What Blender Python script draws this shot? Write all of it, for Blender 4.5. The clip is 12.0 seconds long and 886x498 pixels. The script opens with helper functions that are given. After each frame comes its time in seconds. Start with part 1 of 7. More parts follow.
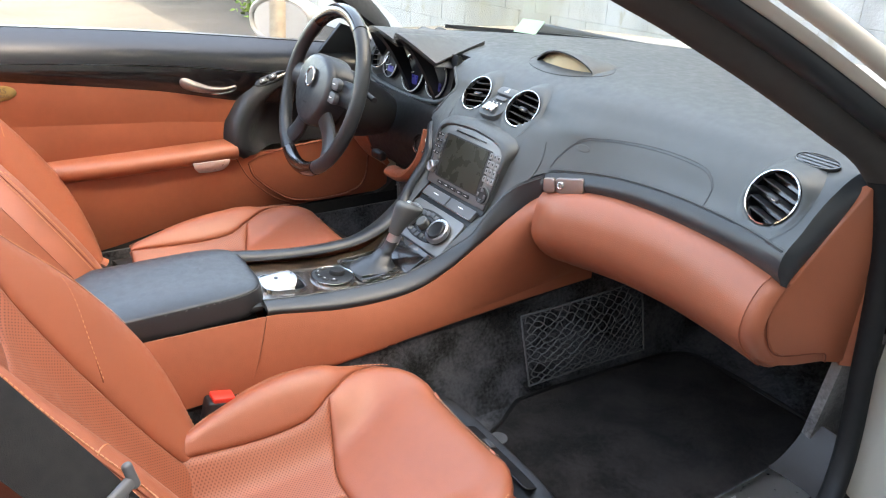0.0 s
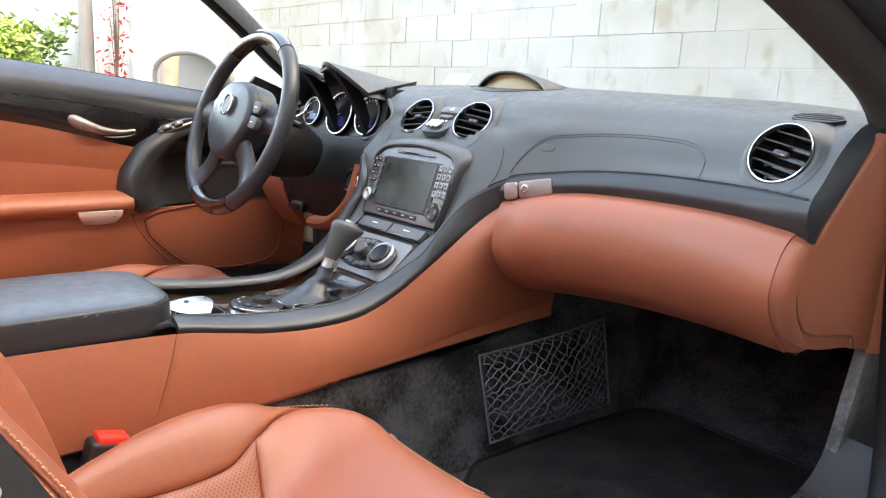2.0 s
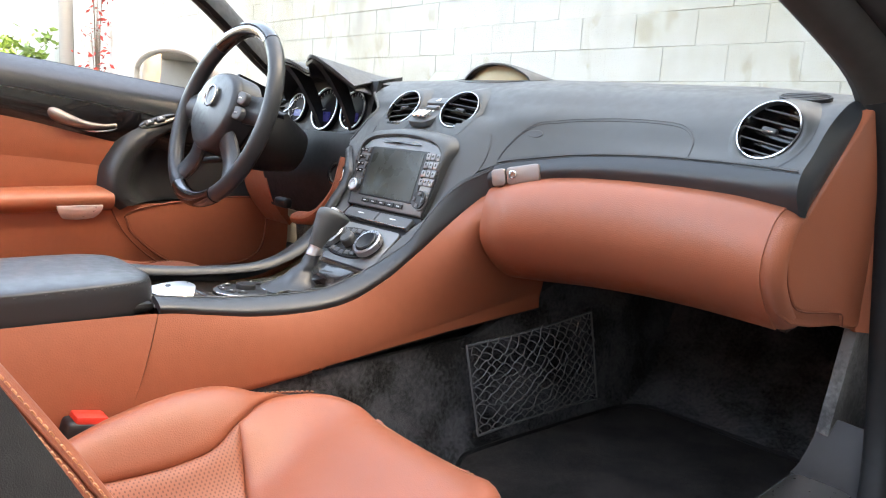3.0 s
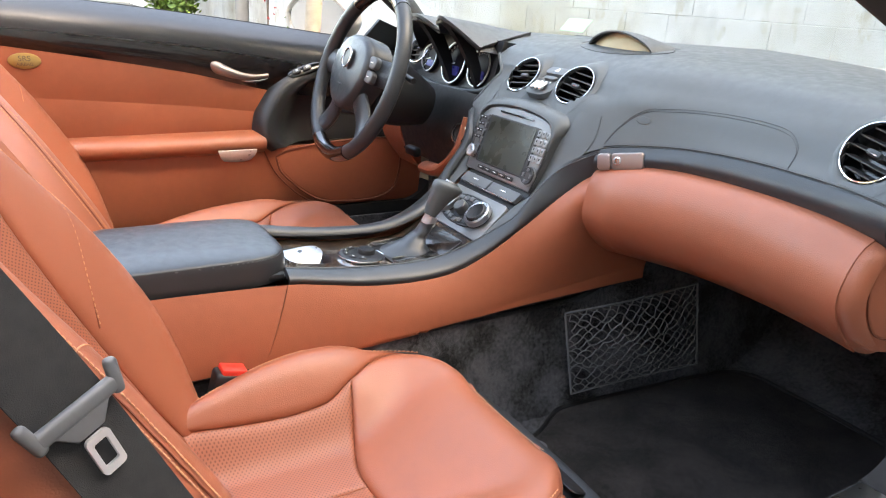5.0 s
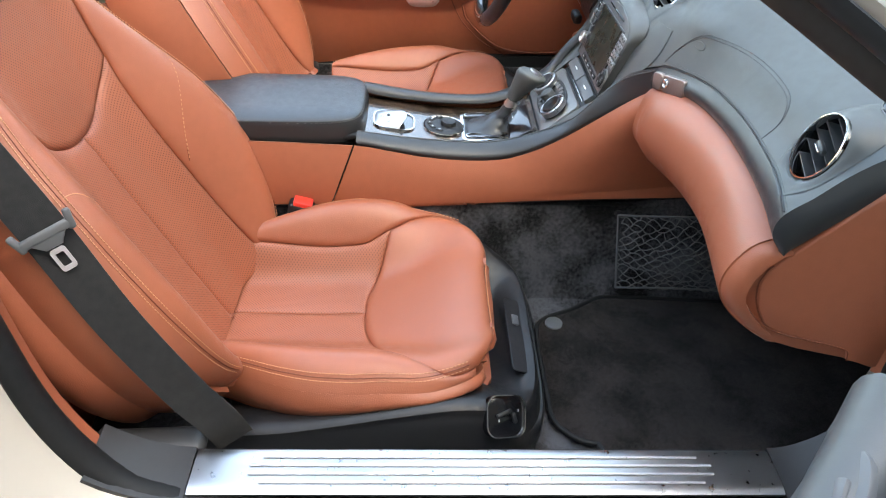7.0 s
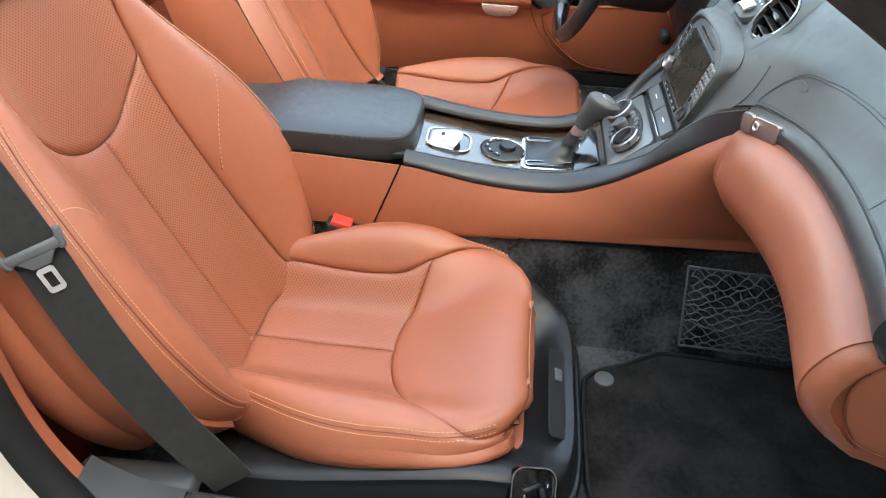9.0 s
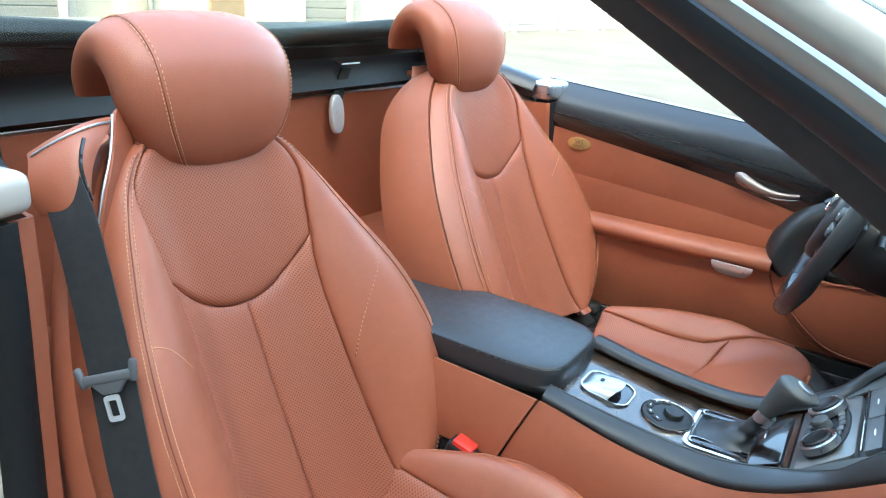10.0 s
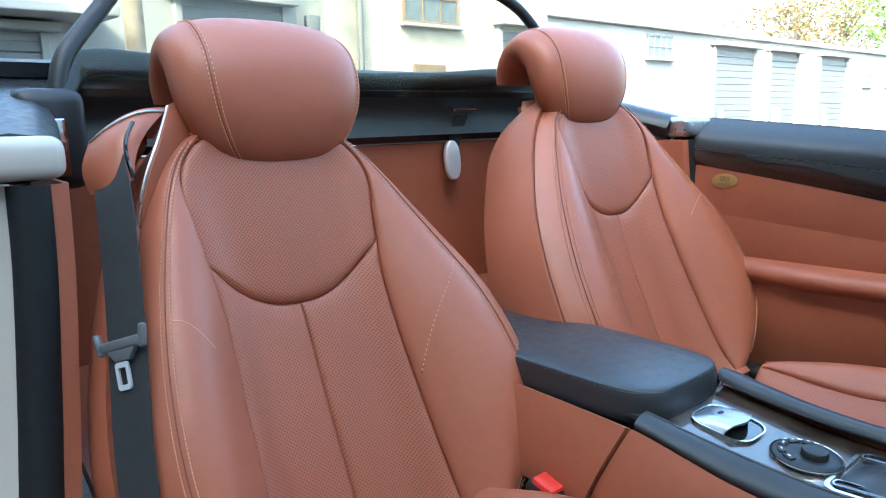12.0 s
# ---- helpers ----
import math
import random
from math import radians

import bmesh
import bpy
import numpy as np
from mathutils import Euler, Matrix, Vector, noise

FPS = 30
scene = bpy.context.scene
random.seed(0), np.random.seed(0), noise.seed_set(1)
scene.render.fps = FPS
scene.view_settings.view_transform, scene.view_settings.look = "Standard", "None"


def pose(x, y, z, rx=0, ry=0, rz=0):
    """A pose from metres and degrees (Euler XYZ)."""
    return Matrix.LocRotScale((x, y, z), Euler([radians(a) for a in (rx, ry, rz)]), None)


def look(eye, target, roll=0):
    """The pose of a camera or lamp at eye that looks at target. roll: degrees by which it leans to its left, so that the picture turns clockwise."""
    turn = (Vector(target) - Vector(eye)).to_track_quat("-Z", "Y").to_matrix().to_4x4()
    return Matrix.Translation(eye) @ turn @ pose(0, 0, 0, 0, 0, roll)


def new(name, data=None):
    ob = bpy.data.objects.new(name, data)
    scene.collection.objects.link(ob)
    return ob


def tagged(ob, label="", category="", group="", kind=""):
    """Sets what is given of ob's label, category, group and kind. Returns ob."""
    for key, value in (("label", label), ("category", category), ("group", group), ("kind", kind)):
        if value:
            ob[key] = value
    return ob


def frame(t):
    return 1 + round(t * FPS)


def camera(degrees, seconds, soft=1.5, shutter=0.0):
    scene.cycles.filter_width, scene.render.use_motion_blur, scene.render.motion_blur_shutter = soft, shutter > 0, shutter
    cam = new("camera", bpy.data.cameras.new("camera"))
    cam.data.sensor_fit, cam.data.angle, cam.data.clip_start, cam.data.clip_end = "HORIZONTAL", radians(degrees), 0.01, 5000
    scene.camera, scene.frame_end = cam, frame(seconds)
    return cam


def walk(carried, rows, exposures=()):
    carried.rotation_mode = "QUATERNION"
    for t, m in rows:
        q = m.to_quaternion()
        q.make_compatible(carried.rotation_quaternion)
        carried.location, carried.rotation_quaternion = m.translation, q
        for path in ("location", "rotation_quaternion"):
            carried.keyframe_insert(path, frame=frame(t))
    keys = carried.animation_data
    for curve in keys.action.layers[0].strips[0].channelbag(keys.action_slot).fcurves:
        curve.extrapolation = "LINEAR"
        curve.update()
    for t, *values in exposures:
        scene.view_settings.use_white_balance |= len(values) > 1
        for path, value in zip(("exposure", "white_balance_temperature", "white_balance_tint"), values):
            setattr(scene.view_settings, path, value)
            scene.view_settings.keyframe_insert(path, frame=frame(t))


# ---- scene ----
cam = camera(63.8, 12.0, soft=1.1)
PATH = [
    (0, (1.073, -0.817, 1.199), (-0.456, 0.175, 0.376), 2.1),
    (0.5, (1.05, -0.792, 1.191), (-0.473, 0.231, 0.396), 2.4),
    (1, (1.007, -0.787, 1.145), (-0.502, 0.282, 0.383), 2.7),
    (1.5, (0.96, -0.812, 1.007), (-0.525, 0.395, 0.424), 3.3),
    (2, (0.94, -0.829, 0.932), (-0.523, 0.474, 0.526), 3.4),
    (2.5, (0.935, -0.832, 0.88), (-0.504, 0.513, 0.536), 3.7),
    (4.5, (0.942, -0.822, 0.883), (-0.542, 0.443, 0.439), 3.8),
    (5, (1.013, -0.81, 1.033), (-0.601, 0.162, 0.361), 3.8),
    (5.5, (1.161, -0.762, 1.162), (-0.545, -0.174, 0.299), 3.3),
    (6, (1.234, -0.66, 1.208), (-0.47, -0.339, 0.212), 3.2),
    (6.5, (1.259, -0.47, 1.216), (-0.387, -0.319, 0.091), 2.5),
    (7, (1.22, -0.403, 1.245), (-0.376, -0.337, 0.042), 2.1),
    (9, (1.096, -0.357, 1.225), (-0.49, -0.499, 0.015), 2.8),
    (9.5, (1.094, -0.238, 1.213), (-0.532, -0.793, 0.19), 1.5),
    (10, (0.963, -0.19, 1.192), (-0.642, -1.159, 0.495), 4.5),
    (10.5, (0.865, -0.146, 1.117), (-0.588, -1.439, 0.649), 3.2),
    (11, (0.822, -0.084, 1.037), (-0.57, -1.472, 0.67), 1.1),
    (11.5, (0.807, -0.074, 1.013), (-0.528, -1.515, 0.637), -0.2),
    (12, (0.804, -0.07, 1.009), (-0.495, -1.545, 0.636), -1.0),
]
EXPOSURE = [(0, 4.1, 8300, 8), (2.5, 4.14, 8700, 11), (4.5, 4.26, 8600, 11), (5, 4.14, 8500, 10), (5.5, 3.96, 8100, 5), (7, 4.06, 8000, 4), (9, 4.08, 8200, 1), (9.5, 4.0, 6900, -4), (10.2, 3.74, 6300, -8), (10.9, 3.46, 5900, -7), (12, 3.4, 5700, -7)]
walk(cam, [(t, look(eye, target, roll)) for t, eye, target, roll in PATH], EXPOSURE)


# ---- light ----
world = bpy.data.worlds.new("sky")
scene.world = world
world.use_nodes = True
SUN_EL, SUN_AZ = 42.0, 65.0          # degrees; azimuth clockwise from +y
wn = world.node_tree.nodes
wn.clear()
sky = wn.new("ShaderNodeTexSky")
sky.sky_type, sky.sun_disc = "NISHITA", False
sky.sun_elevation, sky.sun_rotation = radians(SUN_EL), radians(SUN_AZ)
sky.dust_density, sky.air_density, sky.ozone_density = 4.0, 1.0, 0.6
wbg, wout = wn.new("ShaderNodeBackground"), wn.new("ShaderNodeOutputWorld")
wbg.inputs[1].default_value = 0.15
world.node_tree.links.new(sky.outputs[0], wbg.inputs[0])
world.node_tree.links.new(wbg.outputs[0], wout.inputs[0])
sun = new("sun", bpy.data.lights.new("sun", "SUN"))
sun.data.energy, sun.data.angle, sun.data.color = 1.25, radians(0.6), (1.0, 0.95, 0.87)
sd = Vector((math.sin(radians(SUN_AZ)) * math.cos(radians(SUN_EL)), math.cos(radians(SUN_AZ)) * math.cos(radians(SUN_EL)), math.sin(radians(SUN_EL))))
sun.matrix_world = look(sd * 30, (0, 0, 0))

# ---- materials ----


def nodes_of(name):
    m = bpy.data.materials.new(name)
    m.use_nodes = True
    nt = m.node_tree
    b = next(n for n in nt.nodes if n.type == "BSDF_PRINCIPLED")
    return m, nt, b


def add(nt, kind, **props):
    n = nt.nodes.new(kind)
    for k, v in props.items():
        if k == "operation":
            n.operation = v
        elif k == "blend_type":
            n.blend_type = v
        elif k == "data_type":
            n.data_type = v
        elif k == "feature":
            n.feature = v
    return n


def surface(name, colour, rough=0.5, metal=0.0, vary=0.12, scale=6.0, grain=300.0, bump=0.15, depth=0.0006, spec=0.5, coat=0.0, rough_vary=0.08, sheen=0.0, perf=0.0, cells=False, span=(0.45, 1.05)):
    """A principled surface with colour variation at two scales, gloss variation and fine relief; perf: pitch of punched holes in metres, on the UV map in metres."""
    m, nt, b = nodes_of(name)
    L = nt.links.new
    tc = nt.nodes.new("ShaderNodeTexCoord")
    big = add(nt, "ShaderNodeTexNoise")
    big.inputs["Scale"].default_value, big.inputs["Detail"].default_value = scale, 5
    L(tc.outputs["Object"], big.inputs["Vector"])
    fine = add(nt, "ShaderNodeTexNoise")
    fine.inputs["Scale"].default_value, fine.inputs["Detail"].default_value = scale * 14, 4
    L(tc.outputs["Object"], fine.inputs["Vector"])
    mix = add(nt, "ShaderNodeMath", operation="MULTIPLY_ADD")
    L(fine.outputs["Fac"], mix.inputs[0])
    mix.inputs[1].default_value = 0.5
    L(big.outputs["Fac"], mix.inputs[2])
    ramp = nt.nodes.new("ShaderNodeMapRange")
    ramp.inputs[1].default_value, ramp.inputs[2].default_value = span
    ramp.inputs[3].default_value, ramp.inputs[4].default_value = 1 - vary, 1 + vary
    L(mix.outputs[0], ramp.inputs[0])
    col = add(nt, "ShaderNodeVectorMath", operation="SCALE")
    col.inputs[0].default_value = colour
    L(ramp.outputs[0], col.inputs["Scale"])
    out = col.outputs[0]
    rr = nt.nodes.new("ShaderNodeMapRange")
    rr.inputs[1].default_value, rr.inputs[2].default_value = 0.3, 0.7
    rr.inputs[3].default_value, rr.inputs[4].default_value = max(0.02, rough - rough_vary), min(1, rough + rough_vary)
    L(fine.outputs["Fac"], rr.inputs[0])
    L(rr.outputs[0], b.inputs["Roughness"])
    if cells:
        tex = add(nt, "ShaderNodeTexVoronoi", feature="DISTANCE_TO_EDGE")
        h = tex.outputs["Distance"]
    else:
        tex = add(nt, "ShaderNodeTexNoise")
        tex.inputs["Detail"].default_value = 3
        h = tex.outputs["Fac"]
    tex.inputs["Scale"].default_value = grain
    L(tc.outputs["Object"], tex.inputs["Vector"])
    bp = nt.nodes.new("ShaderNodeBump")
    bp.inputs["Strength"].default_value, bp.inputs["Distance"].default_value = bump, depth
    if perf:
        uv = add(nt, "ShaderNodeVectorMath", operation="SCALE")
        L(tc.outputs["UV"], uv.inputs[0])
        uv.inputs["Scale"].default_value = 1 / perf
        dots = []
        for shift in (0.0, 0.5):
            mv = add(nt, "ShaderNodeVectorMath", operation="ADD")
            mv.inputs[1].default_value = (shift, shift, 0)
            L(uv.outputs[0], mv.inputs[0])
            fr = add(nt, "ShaderNodeVectorMath", operation="FRACTION")
            L(mv.outputs[0], fr.inputs[0])
            ds = add(nt, "ShaderNodeVectorMath", operation="DISTANCE")
            ds.inputs[1].default_value = (0.5, 0.5, 0)
            L(fr.outputs[0], ds.inputs[0])
            dots.append(ds.outputs["Value"])
        near = add(nt, "ShaderNodeMath", operation="MINIMUM")
        L(dots[0], near.inputs[0])
        L(dots[1], near.inputs[1])
        hole = nt.nodes.new("ShaderNodeMapRange")
        hole.inputs[1].default_value, hole.inputs[2].default_value = 0.13, 0.21
        L(near.outputs[0], hole.inputs[0])
        dk = add(nt, "ShaderNodeMix", data_type="RGBA")
        L(hole.outputs[0], dk.inputs[0])
        dk.inputs[6].default_value = (colour[0] * 0.45, colour[1] * 0.45, colour[2] * 0.45, 1)
        L(out, dk.inputs[7])
        out = dk.outputs[2]
        hh = add(nt, "ShaderNodeMath", operation="MULTIPLY_ADD")
        L(h, hh.inputs[0])
        hh.inputs[1].default_value = 0.25
        L(hole.outputs[0], hh.inputs[2])
        h = hh.outputs[0]
    L(h, bp.inputs["Height"])
    L(bp.outputs[0], b.inputs["Normal"])
    L(out, b.inputs["Base Color"])
    b.inputs["Metallic"].default_value = metal
    b.inputs["Specular IOR Level"].default_value = spec
    b.inputs["Coat Weight"].default_value = coat
    b.inputs["Coat Roughness"].default_value = 0.08
    b.inputs["Sheen Weight"].default_value = sheen
    return m


TAN = (0.352, 0.108, 0.057)
M_TAN = surface("tan_leather", TAN, 0.4, vary=0.1, scale=5, grain=380, bump=0.4, depth=0.0007, cells=True)
M_PERF = surface("perforated_tan_leather", TAN, 0.48, vary=0.07, scale=5, grain=420, bump=0.35, depth=0.0002, perf=0.0053)
M_DASH = surface("slate_leather", (0.072, 0.078, 0.08), 0.5, vary=0.05, scale=5, grain=500, bump=0.2, depth=0.0006, cells=True)
M_BLACK_LEATHER = surface("black_leather", (0.031, 0.034, 0.038), 0.36, vary=0.03, scale=6, grain=700, bump=0.22, depth=0.0006, cells=True)
M_PLASTIC = surface("black_plastic", (0.014, 0.0145, 0.016), 0.45, vary=0.12, grain=900, bump=0.25, depth=0.0003)
M_GLOSS = surface("gloss_black", (0.008, 0.008, 0.009), 0.12, vary=0.1, grain=60, bump=0.02, depth=0.0003, coat=0.6)
M_GREY = surface("grey_plastic", (0.1, 0.105, 0.11), 0.45, vary=0.1, grain=700, bump=0.2, depth=0.0003)
M_SLAT = surface("slat_plastic", (0.035, 0.037, 0.04), 0.4, vary=0.1, grain=700, bump=0.15, depth=0.0003)
M_CARPET = surface("black_carpet", (0.055, 0.057, 0.064), 0.95, span=(0.6, 0.9), vary=0.9, scale=11, grain=900, bump=1.0, depth=0.003, sheen=0.12, spec=0.1)
M_MAT = surface("mat_carpet", (0.0221, 0.0179, 0.0168), 0.95, span=(0.6, 0.9), vary=0.7, scale=11, grain=1100, bump=1.0, depth=0.003, sheen=0.06, spec=0.08)
M_CHROME = surface("chrome", (0.75, 0.75, 0.76), 0.12, metal=1.0, vary=0.03, grain=80, bump=0.02)
M_SATIN = surface("satin_silver", (0.6, 0.6, 0.61), 0.33, metal=1.0, vary=0.05, grain=600, bump=0.06)
M_STEEL = surface("brushed_steel", (0.5, 0.505, 0.51), 0.34, metal=1.0, vary=0.04, grain=400, bump=0.0)
M_LOCK = surface("bronze_satin", (0.36, 0.31, 0.29), 0.42, metal=0.9, vary=0.06, grain=600, bump=0.05)
M_PAINT = surface("cream_paint", (0.54, 0.495, 0.425), 0.3, rough_vary=0.01, vary=0.02, grain=1500, bump=0.03, depth=0.0002, coat=0.5)
M_PILLAR_CLOTH = surface("charcoal_pillar_cloth", (0.05, 0.046, 0.043), 0.85, vary=0.12, grain=1100, bump=0.3, depth=0.0003)
M_SEAL = surface("dark_seal_rubber", (0.024, 0.026, 0.028), 0.42, vary=0.12, grain=300, bump=0.15, depth=0.0004)
M_RUBBER = surface("black_rubber", (0.011, 0.0115, 0.012), 0.62, vary=0.15, grain=300, bump=0.2, depth=0.0006, spec=0.3)
M_BELT = surface("belt_webbing", (0.011, 0.011, 0.0115), 0.8, vary=0.1, grain=1400, bump=0.7, depth=0.0008, sheen=0.14)
M_GRIP = surface("grey_grip", (0.12, 0.125, 0.13), 0.5, vary=0.08)
M_FACE = surface("grey_metal_face", (0.2, 0.2, 0.2), 0.4, metal=0.5, vary=0.08, grain=500, bump=0.05)
M_RED = surface("red_plastic", (0.75, 0.045, 0.03), 0.35, vary=0.05)
M_THREAD = surface("tan_thread", (0.62, 0.3, 0.16), 0.7, vary=0.1)
M_FLEECE = surface("grey_fleece", (0.19, 0.188, 0.186), 0.95, span=(0.6, 0.9), vary=0.5, scale=16, grain=900, bump=1.0, depth=0.003, sheen=0.2, spec=0.1)
M_CORD = surface("black_cord", (0.12, 0.127, 0.137), 0.65, vary=0.2, grain=1500, bump=0.6)
M_GOLD = surface("gold_badge", (0.5, 0.34, 0.13), 0.35, metal=0.9, vary=0.1)
M_AMBER = surface("amber_mesh", (0.42, 0.33, 0.2), 0.45, metal=0.3, vary=0.15, grain=900, bump=0.5)
M_SCREEN = surface("dark_screen", (0.03, 0.03, 0.022), 0.28, vary=0.1, scale=3, bump=0.0, spec=0.3)
M_KEY = surface("silver_key", (0.3, 0.3, 0.3), 0.45, metal=0.4, vary=0.06, grain=600, bump=0.05)
M_DIAL = surface("dial_face", (0.01, 0.01, 0.016), 0.55, vary=0.1, grain=600, bump=0.05, spec=0.25)
M_RIB = surface("bright_rib", (0.82, 0.82, 0.83), 0.35, metal=0.6, vary=0.04)
# darkened tan for seam lines: the groove's shade is put into the colour
M_SEAM = surface("seam_shadow_tan", (0.2, 0.055, 0.028), 0.7, vary=0.1)
M_WHITE = surface("white_print", (0.8, 0.8, 0.8), 0.5, vary=0.02)
M_BLUE = surface("blue_dial", (0.06, 0.06, 0.3), 0.3, vary=0.2)
M_SILL = surface("grey_sill_plastic", (0.0315, 0.0323, 0.0338), 0.5, vary=0.12, grain=700, bump=0.3, depth=0.0003)
M_YELLOW = surface("yellow_sticker", (0.8, 0.62, 0.05), 0.5, vary=0.05)


def wood_material(name, low, high):
    m, nt, b = nodes_of(name)
    L = nt.links.new
    tc = nt.nodes.new("ShaderNodeTexCoord")
    n1 = add(nt, "ShaderNodeTexNoise")
    n1.inputs["Scale"].default_value, n1.inputs["Detail"].default_value, n1.inputs["Distortion"].default_value = 22, 6, 2.5
    L(tc.outputs["Object"], n1.inputs["Vector"])
    r = nt.nodes.new("ShaderNodeValToRGB")
    r.color_ramp.elements[0].color, r.color_ramp.elements[1].color = (*low, 1), (*high, 1)
    r.color_ramp.elements[0].position, r.color_ramp.elements[1].position = 0.35, 0.72
    L(n1.outputs["Fac"], r.inputs[0])
    L(r.outputs[0], b.inputs["Base Color"])
    b.inputs["Roughness"].default_value = 0.25
    b.inputs["Coat Weight"].default_value, b.inputs["Coat Roughness"].default_value = 0.8, 0.05
    return m


M_WOOD = wood_material("dark_burl_wood", (0.004, 0.003, 0.003), (0.022, 0.013, 0.01))
M_BURL = wood_material("brown_burl_wood", (0.012, 0.008, 0.006), (0.1, 0.066, 0.045))


def glass_material(name, tint=(0.95, 0.97, 0.96), see=0.93):
    m = bpy.data.materials.new(name)
    m.use_nodes = True
    nt = m.node_tree
    nt.nodes.clear()
    o, mx = nt.nodes.new("ShaderNodeOutputMaterial"), nt.nodes.new("ShaderNodeMixShader")
    tr, gl = nt.nodes.new("ShaderNodeBsdfTransparent"), nt.nodes.new("ShaderNodeBsdfGlossy")
    tr.inputs[0].default_value = (*tint, 1)
    gl.inputs["Roughness"].default_value = 0.02
    mx.inputs[0].default_value = 1 - see
    nt.links.new(tr.outputs[0], mx.inputs[1])
    nt.links.new(gl.outputs[0], mx.inputs[2])
    nt.links.new(mx.outputs[0], o.inputs[0])
    return m


M_GLASS = glass_material("windshield_glass", (0.95, 0.965, 0.95), 0.96)
M_MESH = glass_material("windbreak_mesh", (0.8, 0.79, 0.72), 0.98)
M_MIRROR = surface("mirror_glass", (0.9, 0.9, 0.9), 0.02, metal=1.0, vary=0.0, bump=0.0, rough_vary=0.0)

# ---- building helpers ----


def part(name, bm, mat, parent=None, label="", smooth=True, angle=40):
    """Links a bmesh as one mesh object, under a thing or a part."""
    bmesh.ops.recalc_face_normals(bm, faces=bm.faces)
    me = bpy.data.meshes.new(name)
    bm.to_mesh(me)
    bm.free()
    if mat:
        me.materials.append(mat)
    if smooth and len(me.polygons):
        me.shade_smooth()
        me.set_sharp_from_angle(angle=radians(angle))
    ob = new(name, me)
    if parent:
        ob.parent = parent
    if "stitch" in name:
        tagged(ob, label or "row of small stitches", kind="stuff")
    elif label:
        tagged(ob, label)
    return ob


def thing(name, label, category, at=(0, 0, 0), kind="", group=""):
    ob = new(name)
    ob.empty_display_size = 0.05
    ob.location = at
    return tagged(ob, label, category, group, kind)


def spline(*pts):
    """A smooth curve through (x, value) knots; values are numbers or tuples."""
    xs = [p[0] for p in pts]
    ys = np.array([np.atleast_1d(p[1]) for p in pts], float)
    n = len(xs)
    ms = np.zeros_like(ys)
    for i in range(n):
        a, b = max(i - 1, 0), min(i + 1, n - 1)
        ms[i] = (ys[b] - ys[a]) / (xs[b] - xs[a])

    def at(x):
        x = min(max(x, xs[0]), xs[-1])
        i = min(max(int(np.searchsorted(xs, x)) - 1, 0), n - 2)
        h = xs[i + 1] - xs[i]
        t = (x - xs[i]) / h
        v = (2 * t**3 - 3 * t**2 + 1) * ys[i] + (t**3 - 2 * t**2 + t) * h * ms[i] + (3 * t**2 - 2 * t**3) * ys[i + 1] + (t**3 - t**2) * h * ms[i + 1]
        return float(v[0]) if v.size == 1 else Vector(v)

    return at


def through_points(*pts):
    """A smooth curve through places, evenly run from 0 to 1 along its length."""
    d = [0.0]
    for a, b in zip(pts, pts[1:]):
        d.append(d[-1] + (Vector(b) - Vector(a)).length)
    return spline(*[(k / d[-1], p) for k, p in zip(d, pts)])


def ease(u):
    """Rows gathered towards both ends, to round off panel edges."""
    return 0.5 - 0.5 * math.cos(math.pi * u)


def sstep(a, b, x):
    t = min(max((x - a) / (b - a), 0.0), 1.0)
    return t * t * (3 - 2 * t)


def sheet(fn, nu, nv, th=0.0, wrap=False, gather=False):
    """A surface fn(u, v) as a closed shell th thick (behind its normal); wrap: closed in u. UVs in metres."""
    bm = bmesh.new()
    us = [i / nu for i in range(nu + (0 if wrap else 1))]
    vs = [j / nv for j in range(nv + 1)]
    g = ease if gather else (lambda q: q)
    P = [[Vector(fn(g(u), g(v))) for u in us] for v in vs]
    rows = [[bm.verts.new(p) for p in r] for r in P]
    uvl = bm.loops.layers.uv.new("uv")
    lu, lv = [[0.0] * (len(us) + 1) for _ in vs], [[0.0] * (len(us) + 1) for _ in vs]
    for j in range(len(vs)):
        mid = len(us) // 2
        for i in range(mid + 1, len(us)):
            lu[j][i] = lu[j][i - 1] + (P[j][i] - P[j][i - 1]).length
        for i in range(mid - 1, -1, -1):
            lu[j][i] = lu[j][i + 1] - (P[j][i] - P[j][i + 1]).length
        for i in range(len(us)):
            lv[j][i] = lv[j - 1][i] + (P[j][i] - P[j - 1][i]).length if j else 0.0
    n = len(us)
    for j in range(nv):
        for i in range(n if wrap else n - 1):
            k = (i + 1) % n
            f = bm.faces.new((rows[j][i], rows[j][k], rows[j + 1][k], rows[j + 1][i]))
            for lp, (a, c) in zip(f.loops, ((j, i), (j, k), (j + 1, k), (j + 1, i))):
                lp[uvl].uv = (lu[a][c], lv[a][c])
    if th:
        bm.normal_update()
        back = [[bm.verts.new(v.co - v.normal * th) for v in r] for r in rows]
        for j in range(nv):
            for i in range(n if wrap else n - 1):
                k = (i + 1) % n
                bm.faces.new((back[j][i], back[j + 1][i], back[j + 1][k], back[j][k]))
        for j in (0, nv):
            for i in range(n if wrap else n - 1):
                k = (i + 1) % n
                bm.faces.new((rows[j][i], rows[j][k], back[j][k], back[j][i]))
        if not wrap:
            for i in (0, n - 1):
                for j in range(nv):
                    bm.faces.new((rows[j][i], rows[j + 1][i], back[j + 1][i], back[j][i]))
    return bm


